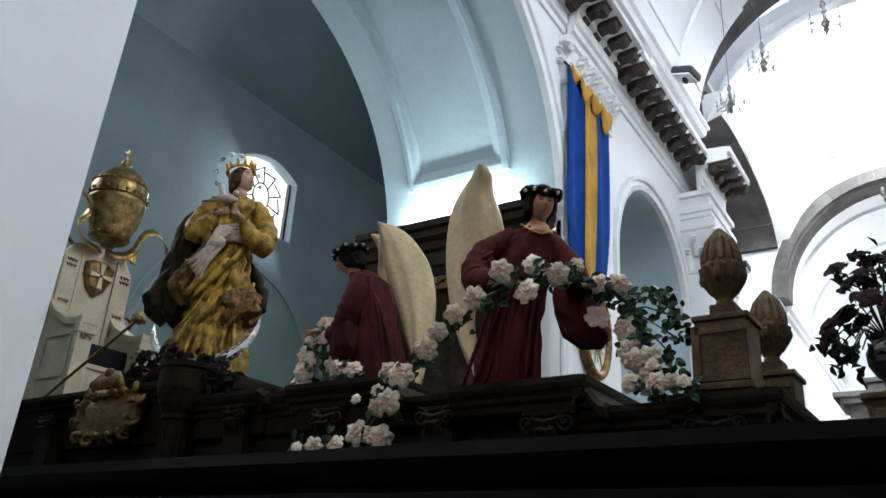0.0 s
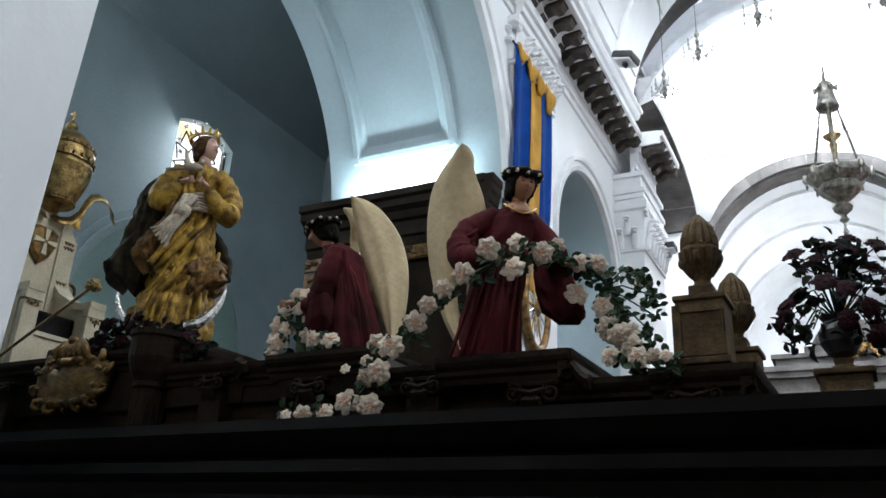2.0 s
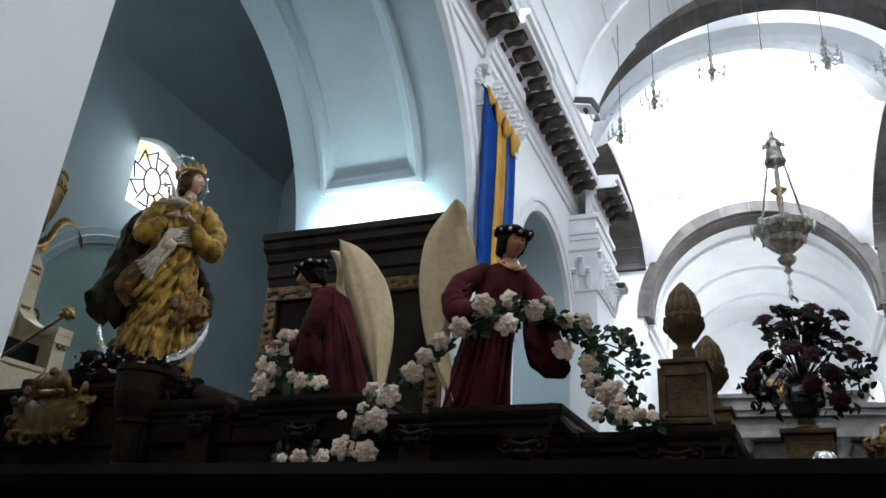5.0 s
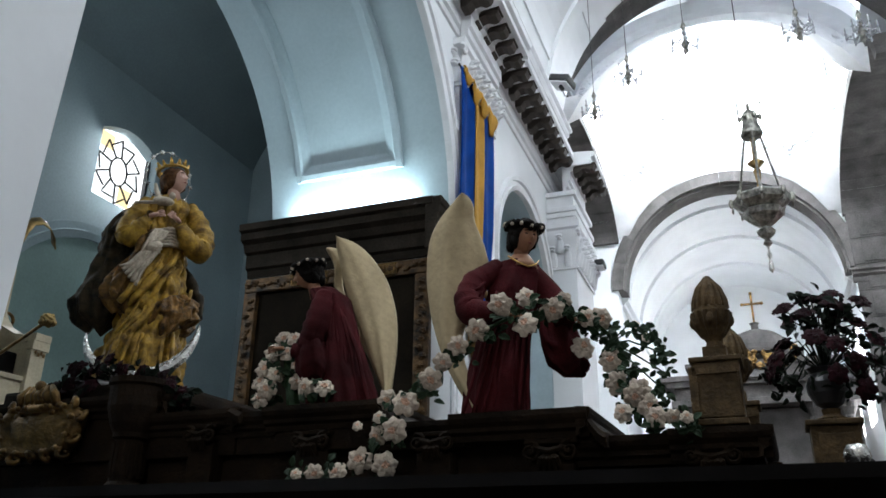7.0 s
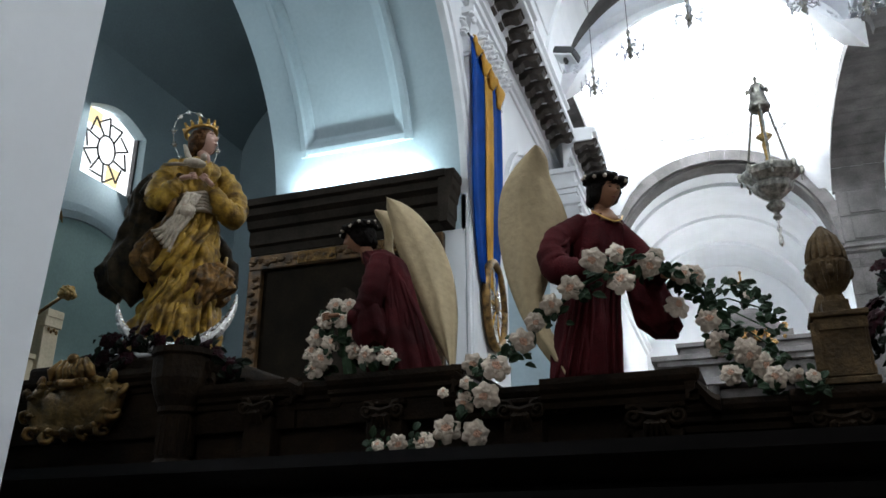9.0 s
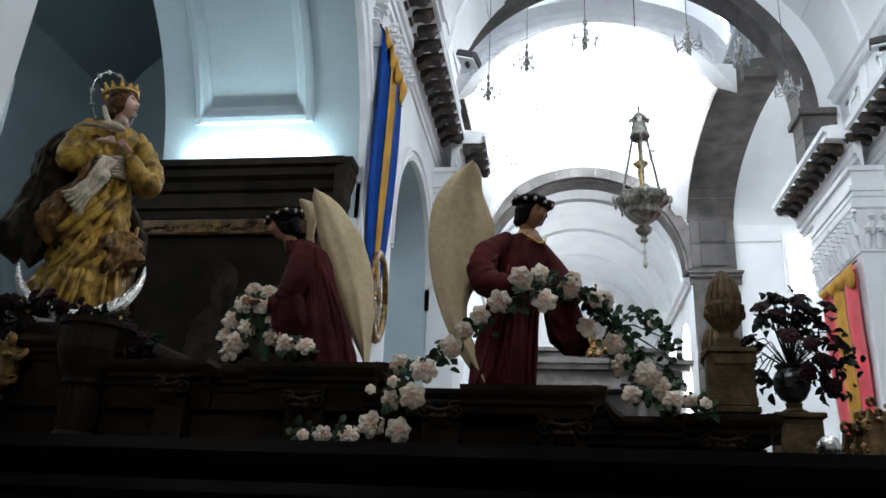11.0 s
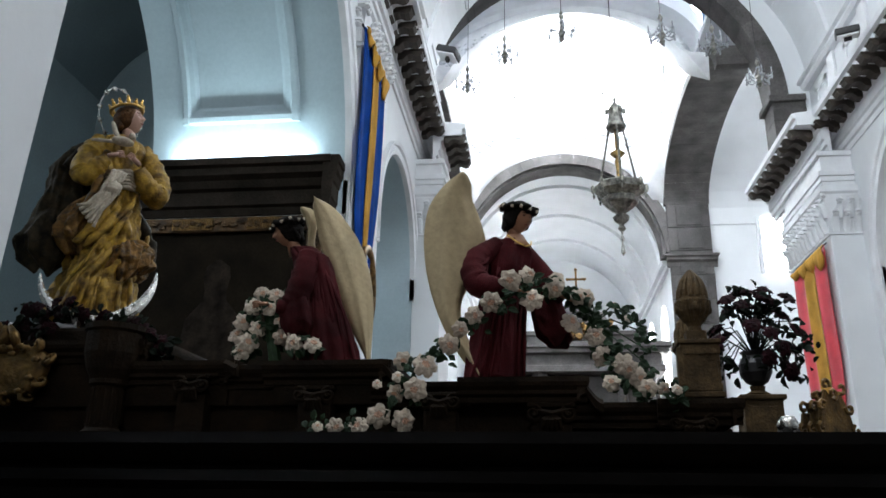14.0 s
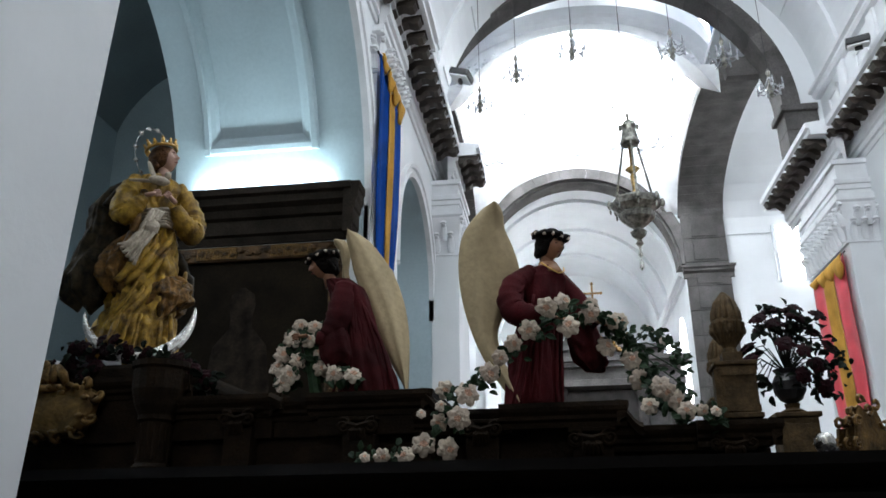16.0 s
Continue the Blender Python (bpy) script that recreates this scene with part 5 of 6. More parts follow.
# arms
for k, (pts, rad) in enumerate((([(0.09, 0.0, 3.44), (0.15, -0.02, 3.36), (0.19, -0.05, 3.25), (0.175, -0.09, 3.16), (0.115, -0.12, 3.20), (0.06, -0.14, 3.275)], [0.05, 0.058, 0.066, 0.070, 0.055, 0.032]), ([(-0.12, 0.0, 3.43), (-0.17, -0.05, 3.34), (-0.205, -0.09, 3.22), (-0.19, -0.11, 3.17), (-0.14, -0.14, 3.24), (-0.105, -0.15, 3.285)], [0.05, 0.055, 0.060, 0.055, 0.045, 0.03]))):
    n = len(pts) - 1
    fine = [Vector(pts[i]).lerp(Vector(pts[i + 1]), q / 6) for i in range(n) for q in range(6)] + [Vector(pts[n])]
    rr2 = [rad[i] + (rad[i + 1] - rad[i]) * q / 6 for i in range(n) for q in range(6)] + [rad[n]]
    tube(bm, fine, [r * (1 + 0.08 * math.sin(1.9 * i + k) + 0.06 * math.sin(3.7 * i)) for i, r in enumerate(rr2)], 18, 0)
hand(bm, (0.04, -0.16, 3.30), (-0.6, -0.1, 0.45), 0.019, 4)
hand(bm, (-0.085, -0.165, 3.305), (0.85, -0.1, 0.35), 0.019, 4)
# pale sash wound round the waist and knotted, and dove
for k in range(6):
    fold_strip(bm, [(0.085, -0.075, 3.25 - 0.016 * k), (0.02, -0.125, 3.255 - 0.018 * k), (-0.06, -0.125, 3.235 - 0.018 * k), (-0.10, -0.09, 3.23 - 0.02 * k)], 0.014, 3, 0.5, seed=50 + k)
for k in range(6):
    fold_strip(bm, [(0.0 - 0.012 * k, -0.145, 3.23), (-0.035 - 0.010 * k, -0.165, 3.16), (-0.045 - 0.013 * k, -0.165, 3.09), (-0.09 - 0.014 * k, -0.16, 3.01), (-0.12 - 0.018 * k, -0.155, 2.90 + 0.020 * k)], 0.017, 3, 0.9, seed=60 + k)
ball(bm, (-0.06, -0.17, 3.12), 0.035, (1.2, 0.8, 1.2), 14, 10, 3, lump=0.6, freq=26)
ball(bm, (-0.045, -0.165, 3.395), 0.030, (1.9, 0.9, 0.85), 14, 10, 3)
ball(bm, (-0.005, -0.17, 3.432), 0.018, (1, 1, 1.2), 10, 8, 3)
fold_strip(bm, [(-0.06, -0.155, 3.40), (-0.085, -0.14, 3.45), (-0.10, -0.12, 3.505)], 0.016, 3, 0.2)
fold_strip(bm, [(-0.07, -0.16, 3.385), (-0.13, -0.14, 3.385), (-0.19, -0.12, 3.38)], 0.012, 3, 0.2)
head = face_head(bm, Vector((0.0, -0.03, 3.585)), 0.080, 48, 4, 5, 8, tilt=-12, hair=0.94)
for k in range(12):
    a = 2 * math.pi * k / 12
    p = head @ Vector((0.070 * math.cos(a), 0.012 + 0.078 * math.sin(a), 0.070))
    q = head @ Vector((0.082 * math.cos(a), 0.012 + 0.090 * math.sin(a), 0.098 + 0.010 * (k % 2)))
    tube(bm, [p, p.lerp(q, 0.5) + Vector((0, 0, 0.004)), q], [0.014, 0.011, 0.003], 6, 6)
    ball(bm, q, 0.008, mi=6, u=6, v=5)
tube(bm, [head @ Vector((0.076 * math.cos(a), 0.012 + 0.084 * math.sin(a), 0.064)) for a in [2 * math.pi * k / 24 for k in range(25)]], 0.009, 8, 6)
hc = Vector((-0.035, 0.06, 3.635))
ha = [hc + Vector((0.125 * math.cos(a), 0.07 * math.cos(a), 0.165 * math.sin(a))) for a in [2 * math.pi * k / 40 for k in range(41)]]
tube(bm, ha, 0.0025, 5, 7)
for k in range(12):
    c = ha[int(k * 40 / 12)]
    for i in range(3):
        b = math.pi * i / 3 + 0.3
        tube(bm, [c - Vector((0.020 * math.cos(b), 0, 0.020 * math.sin(b))), c, c + Vector((0.020 * math.cos(b), 0, 0.020 * math.sin(b)))], [0.001, 0.007, 0.001], 5, 7)
statue("statue_madonna", bm, mats, "carved polychrome statue in gold-brown robes with starred halo", MD)

moon = thing("crescent_moon", "polished silver crescent at the foot of the statue", "crescent", at=MD)
bm = bmesh.new()
rings = []
for k in range(33):
    f = k / 32
    a = math.pi * (1.0 + f)
    w = 0.004 + 0.032 * math.sin(math.pi * f) ** 0.8
    x, z = -0.04 + 0.268 * math.cos(a), 2.69 + 0.26 * math.sin(a)
    y = -0.20 + 0.07 * abs(2 * f - 1) ** 1.5
    dx, dz = math.cos(a), math.sin(a)
    rings.append([(x + dx * o, y + q, z + dz * o + 0.20 * x) for o, q in ((w, 0.0), (0.35 * w, -0.5 * w), (-0.35 * w, -0.5 * w), (-w, 0.0), (0.0, 0.35 * w))])
skin(bm, rings)
part("horn", bm, SILVER, moon, smooth=False)

# standing angel, half turned; its own frame as above
AG = FL @ pose(-0.16, 0.12, 0, 0, 0, 40)
mats = [MAROON, SKIN2, HAIR, GOLD, FEATHER, PETAL, LIP]
bm = bmesh.new()
dress(bm, [(0.055, 2.725), (0.050, 2.708), (0.040, 2.66), (0.02, 2.57), (-0.005, 2.47), (-0.025, 2.36), (-0.045, 2.22), (-0.06, 2.07)], [0.045, 0.085, 0.115, 0.108, 0.098, 0.102, 0.118, 0.130], [0.04, 0.055, 0.072, 0.075, 0.072, 0.078, 0.090, 0.100], 0.0, 0, n=90, steps=80, folds=((7, 0.045), (13, 0.035), (22, 0.015)), seed=1.0, crumple=0.05)
# her nearer arm: shoulder, full sleeve, bent elbow, forearm
arm = [(-0.035, 0.0, 2.685), (-0.085, -0.005, 2.645), (-0.145, -0.01, 2.60), (-0.175, -0.025, 2.53), (-0.175, -0.06, 2.465), (-0.135, -0.12, 2.445), (-0.09, -0.165, 2.445)]
rad = [0.040, 0.047, 0.052, 0.056, 0.056, 0.047, 0.033]
fine = [Vector(arm[i]).lerp(Vector(arm[i + 1]), q / 5) for i in range(6) for q in range(5)] + [Vector(arm[6])]
tube(bm, fine, [(rad[i // 5] + (rad[min(i // 5 + 1, 6)] - rad[i // 5]) * (i % 5) / 5) * (1 + 0.05 * math.sin(2.1 * i) + 0.03 * math.sin(4.3 * i)) for i in range(31)], 20, 0)
for k in range(4):
    fold_strip(bm, [(-0.10 - 0.015 * k, -0.035, 2.62 - 0.035 * k), (-0.15, -0.075, 2.56 - 0.03 * k), (-0.205 + 0.006 * k, -0.055, 2.53 - 0.03 * k)], 0.008, 0, 0.5, seed=80 + k)
hand(bm, (-0.055, -0.195, 2.425), (0.75, -0.4, -0.35), 0.015, 1)
# her farther arm with a wide hanging sleeve
tube(bm, [(0.105, 0.0, 2.675), (0.155, -0.03, 2.59), (0.18, -0.08, 2.51), (0.19, -0.12, 2.45)], [0.045, 0.055, 0.055, 0.045], 16, 0)
dress(bm, [(0.165, 2.53), (0.185, 2.45), (0.205, 2.37), (0.22, 2.30), (0.235, 2.27)], [0.05, 0.075, 0.090, 0.085, 0.05], [0.04, 0.05, 0.05, 0.045, 0.03], [-0.03, -0.05, -0.06, -0.06, -0.06], 0, n=48, steps=24, folds=((6, 0.10), (9, 0.07)), seed=5.0)
hand(bm, (0.20, -0.16, 2.45), (0.6, -0.6, -0.2), 0.015, 1)
# folds of the skirt
for k in range(8):
    x = -0.13 + 0.030 * k
    fold_strip(bm, [(x * 0.7 + 0.02, -0.066 + 0.3 * x * x, 2.56 - 0.02 * (k % 3)), (x * 0.85 - 0.015, -0.072 + 0.4 * x * x, 2.36), (x * 1.15 - 0.06, -0.092 + 1.2 * x * x, 2.08)], 0.011, 0, 0.4, seed=90 + k)
# gilt neckline
tube(bm, [(-0.015, -0.045, 2.722), (0.015, -0.070, 2.692), (0.055, -0.082, 2.672), (0.095, -0.070, 2.692), (0.122, -0.035, 2.722)], 0.003, 8, 3)
skin(bm, [[(0.055 + w * math.cos(a), -0.005 + d * math.sin(a), z) for a in [2 * math.pi * k / 24 for k in range(24)]] for w, d, z in ((0.075, 0.070, 2.682), (0.062, 0.060, 2.705), (0.040, 0.040, 2.74))], 1)
head = face_head(bm, Vector((0.065, -0.02, 2.825)), 0.070, 8, 1, 2, 6, tilt=14, hair=0.97)
wreath(bm, head, 0.074, 2, 5, 3)
statue_angel = statue("statue_angel_standing", bm, mats, "angel statue in maroon robe with cream wing holding a garland", AG)
# the wing is shaped in the float's frame and joined to the angel's mesh
bm = bmesh.new()
bm.from_mesh(statue_angel.data)
k0 = len(bm.verts)
wing(bm, [(-0.322, 3.026), (-0.306, 2.985), (-0.300, 2.91), (-0.258, 2.79), (-0.24, 2.66), (-0.30, 2.53), (-0.345, 2.42), (-0.325, 2.30), (-0.262, 2.18), (-0.238, 2.085)], [(-0.358, 3.042), (-0.408, 3.018), (-0.468, 2.95), (-0.510, 2.86), (-0.520, 2.71), (-0.498, 2.55), (-0.453, 2.40), (-0.393, 2.27), (-0.315, 2.15), (-0.255, 2.085)], 0.10, 0.12, 4, sweep=0.10)
bm.verts.ensure_lookup_table()
back = AG.inverted() @ FL
for v in bm.verts[k0:]:
    v.co = back @ v.co
bmesh.ops.recalc_face_normals(bm, faces=bm.faces)
bm.to_mesh(statue_angel.data)
bm.free()
statue_angel.data.polygons.foreach_set("use_smooth", [True] * len(statue_angel.data.polygons))

# bowing angel, seen from the side
B = 0.36
bm = bmesh.new()
dress(bm, [(-1.185, 2.795), (-1.16, 2.785), (-1.12, 2.74), (-1.09, 2.64), (-1.06, 2.52), (-1.03, 2.40), (-1.0, 2.28), (-0.985, 2.13)], [0.035, 0.070, 0.090, 0.098, 0.105, 0.118, 0.135, 0.148], [0.04, 0.07, 0.09, 0.10, 0.10, 0.12, 0.13, 0.14], B, 0, n=80, steps=70, folds=((8, 0.045), (14, 0.035)), seed=3.0, crumple=0.05)
arm = [(-1.115, B - 0.05, 2.745), (-1.115, B - 0.08, 2.67), (-1.12, B - 0.10, 2.59), (-1.14, B - 0.11, 2.51), (-1.17, B - 0.12, 2.46), (-1.22, B - 0.13, 2.47)]
tube(bm, [Vector(arm[i]).lerp(Vector(arm[i + 1]), q / 4) for i in range(5) for q in range(4)] + [Vector(arm[5])], [0.048 + 0.016 * math.sin(math.pi * i / 20) + 0.004 * math.sin(2.3 * i) - 0.018 * (i / 20) ** 3 for i in range(21)], 18, 0)
dress(bm, [(-1.14, 2.53), (-1.135, 2.46), (-1.12, 2.38), (-1.11, 2.33)], [0.05, 0.075, 0.08, 0.05], [0.04, 0.05, 0.05, 0.03], B - 0.12, 0, n=40, steps=18, folds=((6, 0.10), (9, 0.07)), seed=5.0)
hand(bm, (-1.275, B - 0.16, 2.475), (-0.9, -0.3, -0.1), 0.016, 1)
for k in range(8):
    fold_strip(bm, [(-1.10 + 0.012 * k, B - 0.085 + 0.004 * k, 2.66 - 0.02 * (k % 3)), (-1.11 + 0.027 * k, B - 0.115 + 0.006 * k, 2.45), (-1.13 + 0.042 * k, B - 0.135 + 0.008 * k, 2.16)], 0.013, 0, 0.4, seed=110 + k)
head = face_head(bm, Vector((-1.245, B - 0.02, 2.875)), 0.070, -66, 1, 2, 6, tilt=18, hair=0.97)
wreath(bm, head, 0.074, 2, 5, 6)
wing(bm, [(-1.145, 3.083), (-1.160, 3.055), (-1.140, 2.97), (-1.115, 2.86), (-1.07, 2.74), (-1.01, 2.61), (-0.955, 2.48), (-0.905, 2.37), (-0.85, 2.27), (-0.82, 2.19)], [(-1.13, 3.092), (-1.085, 3.090), (-1.02, 3.05), (-0.955, 2.975), (-0.895, 2.88), (-0.850, 2.76), (-0.822, 2.64), (-0.808, 2.50), (-0.808, 2.34), (-0.812, 2.19)], B + 0.07, B + 0.02, 4, turn=0.16)
wing(bm, [(-1.245, 3.045), (-1.215, 2.99), (-1.20, 2.92), (-1.19, 2.82), (-1.12, 2.66), (-1.0, 2.50), (-0.93, 2.38)], [(-1.225, 3.075), (-1.185, 3.06), (-1.165, 2.99), (-1.165, 2.86), (-1.07, 2.68), (-0.935, 2.54), (-0.90, 2.40)], B + 0.14, B + 0.15, 4)
statue("statue_angel_bowing", bm, mats, "bowing angel statue in maroon robe with cream wings", FL)


# ---- roses ----
def rose_mesh(name, mats, seed, size=0.040):
    rnd = random.Random(seed)
    bm = bmesh.new()
    # petals round +z
    for layer, (cnt, r, tilt, w, h, mi) in enumerate(((3, 0.02, 4, 0.20, 0.50, 1), (4, 0.16, 14, 0.30, 0.56, 1), (5, 0.36, 36, 0.42, 0.62, 0), (5, 0.60, 62, 0.52, 0.74, 0), (6, 0.70, 84, 0.56, 0.86, 0))):
        for k in range(cnt):
            a = 2 * math.pi * (k + 0.37 * layer + rnd.uniform(-0.12, 0.12)) / cnt
            t = radians(tilt + rnd.uniform(-9, 9))
            ph, hh = rnd.uniform(0, 6), h * rnd.uniform(0.9, 1.08)
            rows = []
            for i in range(6):
                f = i / 5
                row = []
                for j in range(8):
                    g = j / 7 * 2 - 1
                    x = g * w * math.sin(math.pi * (0.16 + 0.60 * f)) ** 0.8
                    cup = 0.16 * g * g * (1 - 0.2 * f)
                    curl = 0.20 * (max(0, f - 0.62) / 0.38) ** 1.5
                    ruff = 0.05 * f * math.sin(4.5 * g + ph)
                    out = r * 0.4 + f * hh * math.sin(t) * (1 - 0.12 * g * g) - cup + curl + ruff
                    up = 0.07 * (4 - layer) + f * hh * math.cos(t) - curl * 0.7 + ruff - 0.10 * g * g * f + 0.16 * math.sin(math.pi * f) * math.sin(t)
                    row.append((size * (out * math.cos(a) - x * math.sin(a)), size * (out * math.sin(a) + x * math.cos(a)), size * up))
                rows.append(row)
            skin(bm, rows, mi, closed=False)
    # calyx
    lathe(bm, [(0.05 * size, -0.35 * size), (0.22 * size, -0.15 * size), (0.3 * size, 0.05 * size), (0.05 * size, 0.12 * size)], 8, mi=2)
    return mesh_of(name, bm, mats, True)


def leaf_mesh(name, m, ln=0.05, wd=0.03):
    bm = bmesh.new()
    top, bot = [], []
    for i in range(7):
        f = i / 6
        w = wd * math.sin(math.pi * min(f * 0.97 + 0.03, 1)) ** 0.75 * (1 + 0.12 * (i % 2))
        top.append([(x * w / 2, f * ln, 0.25 * abs(x) * w - 0.25 * ln * f * f + 0.0012) for x in (-1, -0.5, 0, 0.5, 1)])
        bot.append([(x * w / 2, f * ln, 0.25 * abs(x) * w - 0.25 * ln * f * f) for x in (1, 0.5, 0, -0.5, -1)])
    skin(bm, [a + b for a, b in zip(top, bot)])
    return mesh_of(name, bm, m, True)


ROSES = [rose_mesh("rose", [PETAL, PINK, LEAF], 30 + i) for i in range(3)]
LEAFM = [leaf_mesh("leaf", LEAF), leaf_mesh("leaf", LEAF, 0.04, 0.026)]
DLEAFM = [leaf_mesh("leaf", DLEAF, 0.055, 0.036), leaf_mesh("leaf", DLEAF, 0.045, 0.03)]
DROSE = [rose_mesh("dark_rose", [DRED, DRED, DLEAF], 50 + i, 0.038) for i in range(2)]


def put(name, me, parent, at, way, scale=1.0, spin=0.0):
    ob = new(name, me)
    ob.parent = parent
    q = Vector(way).to_track_quat("Z", "Y").to_matrix().to_4x4()
    ob.matrix_local = Matrix.Translation(at) @ q @ Matrix.Rotation(spin, 4, "Z") @ Matrix.Diagonal((scale, scale, scale, 1))
    return ob


def sprig(parent, rnd, at, meshes, count, spread, size=1.0):
    for _ in range(count):
        d = Vector((rnd.uniform(-1, 1), rnd.uniform(-1, 0.4), rnd.uniform(-1, 0.7))).normalized()
        put("leaf", rnd.choice(meshes), parent, Vector(at) + d * spread * rnd.uniform(0.4, 1.0), Vector((rnd.uniform(-0.6, 0.6), -1, rnd.uniform(-0.5, 0.8))), size * rnd.uniform(0.75, 1.2), rnd.uniform(0, 6.28))


gar = thing("rose_garland", "garland of blush cloth roses and green leaves", "garland", at=FL)
rnd = random.Random(77)
# middle of each rose: across, depth, height, size
blooms = [(-0.12, -0.113, 2.463, 1.0), (-0.05, 0.0, 2.516, 1.0), (0.052, -0.026, 2.452, 1.05), (-0.035, -0.079, 2.389, 1.05), (-0.192, -0.163, 2.361, 0.95), (0.064, 0.10, 2.525, 0.8), (0.152, 0.10, 2.445, 0.85), (0.184, 0.20, 2.468, 1.0), (0.117, 0.16, 2.348, 1.0), (0.22, 0.16, 2.29, 1.0), (0.242, 0.145, 2.20, 1.0), (0.324, 0.098, 2.156, 1.0), (0.27, 0.06, 2.075, 0.9), (0.37, -0.02, 2.08, 0.95), (0.40, -0.06, 2.035, 0.8), (0.33, -0.04, 2.115, 0.9), (0.455, -0.09, 2.027, 0.6), (-0.256, -0.186, 2.303, 0.8), (-0.31, -0.20, 2.245, 0.75), (-0.352, -0.206, 2.184, 1.0), (-0.44, -0.22, 2.101, 1.0), (-0.535, -0.17, 2.13, 0.85), (-0.473, -0.235, 2.009, 1.05), (-0.555, -0.20, 2.0, 0.85), (-0.616, -0.213, 1.914, 1.0), (-0.52, -0.205, 1.895, 1.05), (-0.682, -0.25, 1.871, 0.85), (-0.767, -0.265, 1.868, 0.7)]
for i, (u, v, z, k) in enumerate(blooms):
    put("rose", ROSES[1 if i in (2, 7, 9, 25) else rnd.choice((0, 2))], gar, (u, v + 0.015, z), (0.25 + rnd.uniform(-0.45, 0.45), -1, rnd.uniform(-0.45, 0.35)), 0.88 * k * rnd.uniform(0.95, 1.08), rnd.uniform(0, 6))
for u, v, z, k in ((-0.545, -0.20, 2.06, 0.5), (0.50, -0.10, 2.02, 0.45), (-0.83, -0.27, 1.865, 0.45), (0.31, 0.22, 2.43, 0.42), (0.36, 0.16, 2.36, 0.42), (-0.62, -0.22, 2.03, 0.4)):
    put("rosebud", ROSES[1], gar, (u, v, z), (0.3, -1, 0.5), k, 0)
vine = [(-0.86, -0.26, 1.862), (-0.70, -0.24, 1.875), (-0.60, -0.20, 1.92), (-0.52, -0.20, 2.01), (-0.48, -0.20, 2.10), (-0.38, -0.185, 2.17), (-0.27, -0.165, 2.28), (-0.18, -0.135, 2.37), (-0.09, -0.08, 2.43), (0.0, -0.03, 2.45), (0.08, 0.04, 2.47), (0.16, 0.13, 2.45), (0.21, 0.19, 2.40), (0.24, 0.18, 2.32), (0.26, 0.16, 2.23), (0.31, 0.11, 2.15), (0.34, 0.04, 2.08), (0.40, -0.03, 2.03), (0.50, -0.09, 2.01)]
bm = bmesh.new()
tube(bm, [(u, v + 0.03, z) for u, v, z in vine], 0.008, 6)
shoots = [(0.31, 0.21, 2.42), (0.36, 0.18, 2.37), (0.40, 0.14, 2.30), (0.41, 0.11, 2.22), (0.41, 0.07, 2.15)]
for u, v, z in shoots:
    tube(bm, [(0.22, 0.19, 2.36), (0.29, 0.18, (2.36 + z) / 2 + 0.03), (u, v, z)], 0.003, 5)
part("stem", bm, LEAF, gar)
for (u, v, z), c in zip(vine, (8, 8, 12, 16, 16, 14, 14, 16, 20, 20, 20, 22, 24, 24, 24, 20, 18, 14, 14)):
    sprig(gar, rnd, (u, v + 0.03, z), LEAFM, int(1.3 * c), 0.062, 0.8)
for u, v, z in shoots + [(0.34, 0.20, 2.40), (0.39, 0.15, 2.34), (0.42, 0.12, 2.26), (0.30, 0.14, 2.24), (0.44, 0.05, 2.10)]:
    sprig(gar, rnd, (u, v, z), LEAFM, 9, 0.042, 0.72)

bou = thing("rose_bouquet", "bouquet of blush cloth roses held by the bowing angel", "bouquet", at=FL)
for i, (u, v, z) in enumerate(((-1.337, 0.30, 2.555), (-1.25, 0.26, 2.535), (-1.375, 0.28, 2.49), (-1.20, 0.23, 2.405), (-1.405, 0.27, 2.41), (-1.345, 0.24, 2.475), (-1.265, 0.235, 2.465), (-1.315, 0.23, 2.37), (-1.345, 0.21, 2.30), (-1.115, 0.175, 2.285), (-1.03, 0.19, 2.28), (-1.20, 0.24, 2.33), (-1.43, 0.28, 2.35), (-1.14, 0.22, 2.34), (-1.38, 0.22, 2.26))):
    put("rose", ROSES[0 if i % 3 else 2], bou, (u, v + 0.02, z), (0.35 + rnd.uniform(-0.5, 0.5), -1, rnd.uniform(-0.3, 0.6)), rnd.uniform(0.78, 0.95), rnd.uniform(0, 6))
    sprig(bou, rnd, (u, v + 0.05, z), LEAFM, 10, 0.06)
bm = bmesh.new()
tube(bm, [(-1.29, 0.29, 2.52), (-1.26, 0.29, 2.36), (-1.22, 0.28, 2.17)], 0.03, 8)
part("stem", bm, LEAF, bou)


def dark_bunch(name, label, spots, size=1.0, flowers=3, leaves=14, spread=0.06):
    ob = thing(name, label, "flowers", at=FL)
    r = random.Random(hash(len(spots)) + int(abs(spots[0][0]) * 100))
    for u, v, z in spots:
        for _ in range(flowers):
            put("flower", r.choice(DROSE), ob, (u + r.uniform(-1, 1) * spread, v - 0.02, z + r.uniform(-0.6, 1) * spread * 0.7), (r.uniform(-0.7, 0.7), -1, r.uniform(-0.1, 0.9)), size * r.uniform(0.8, 1.15), r.uniform(0, 6))
        sprig(ob, r, (u, v, z), DLEAFM, leaves, spread * 1.3, size)
    return ob


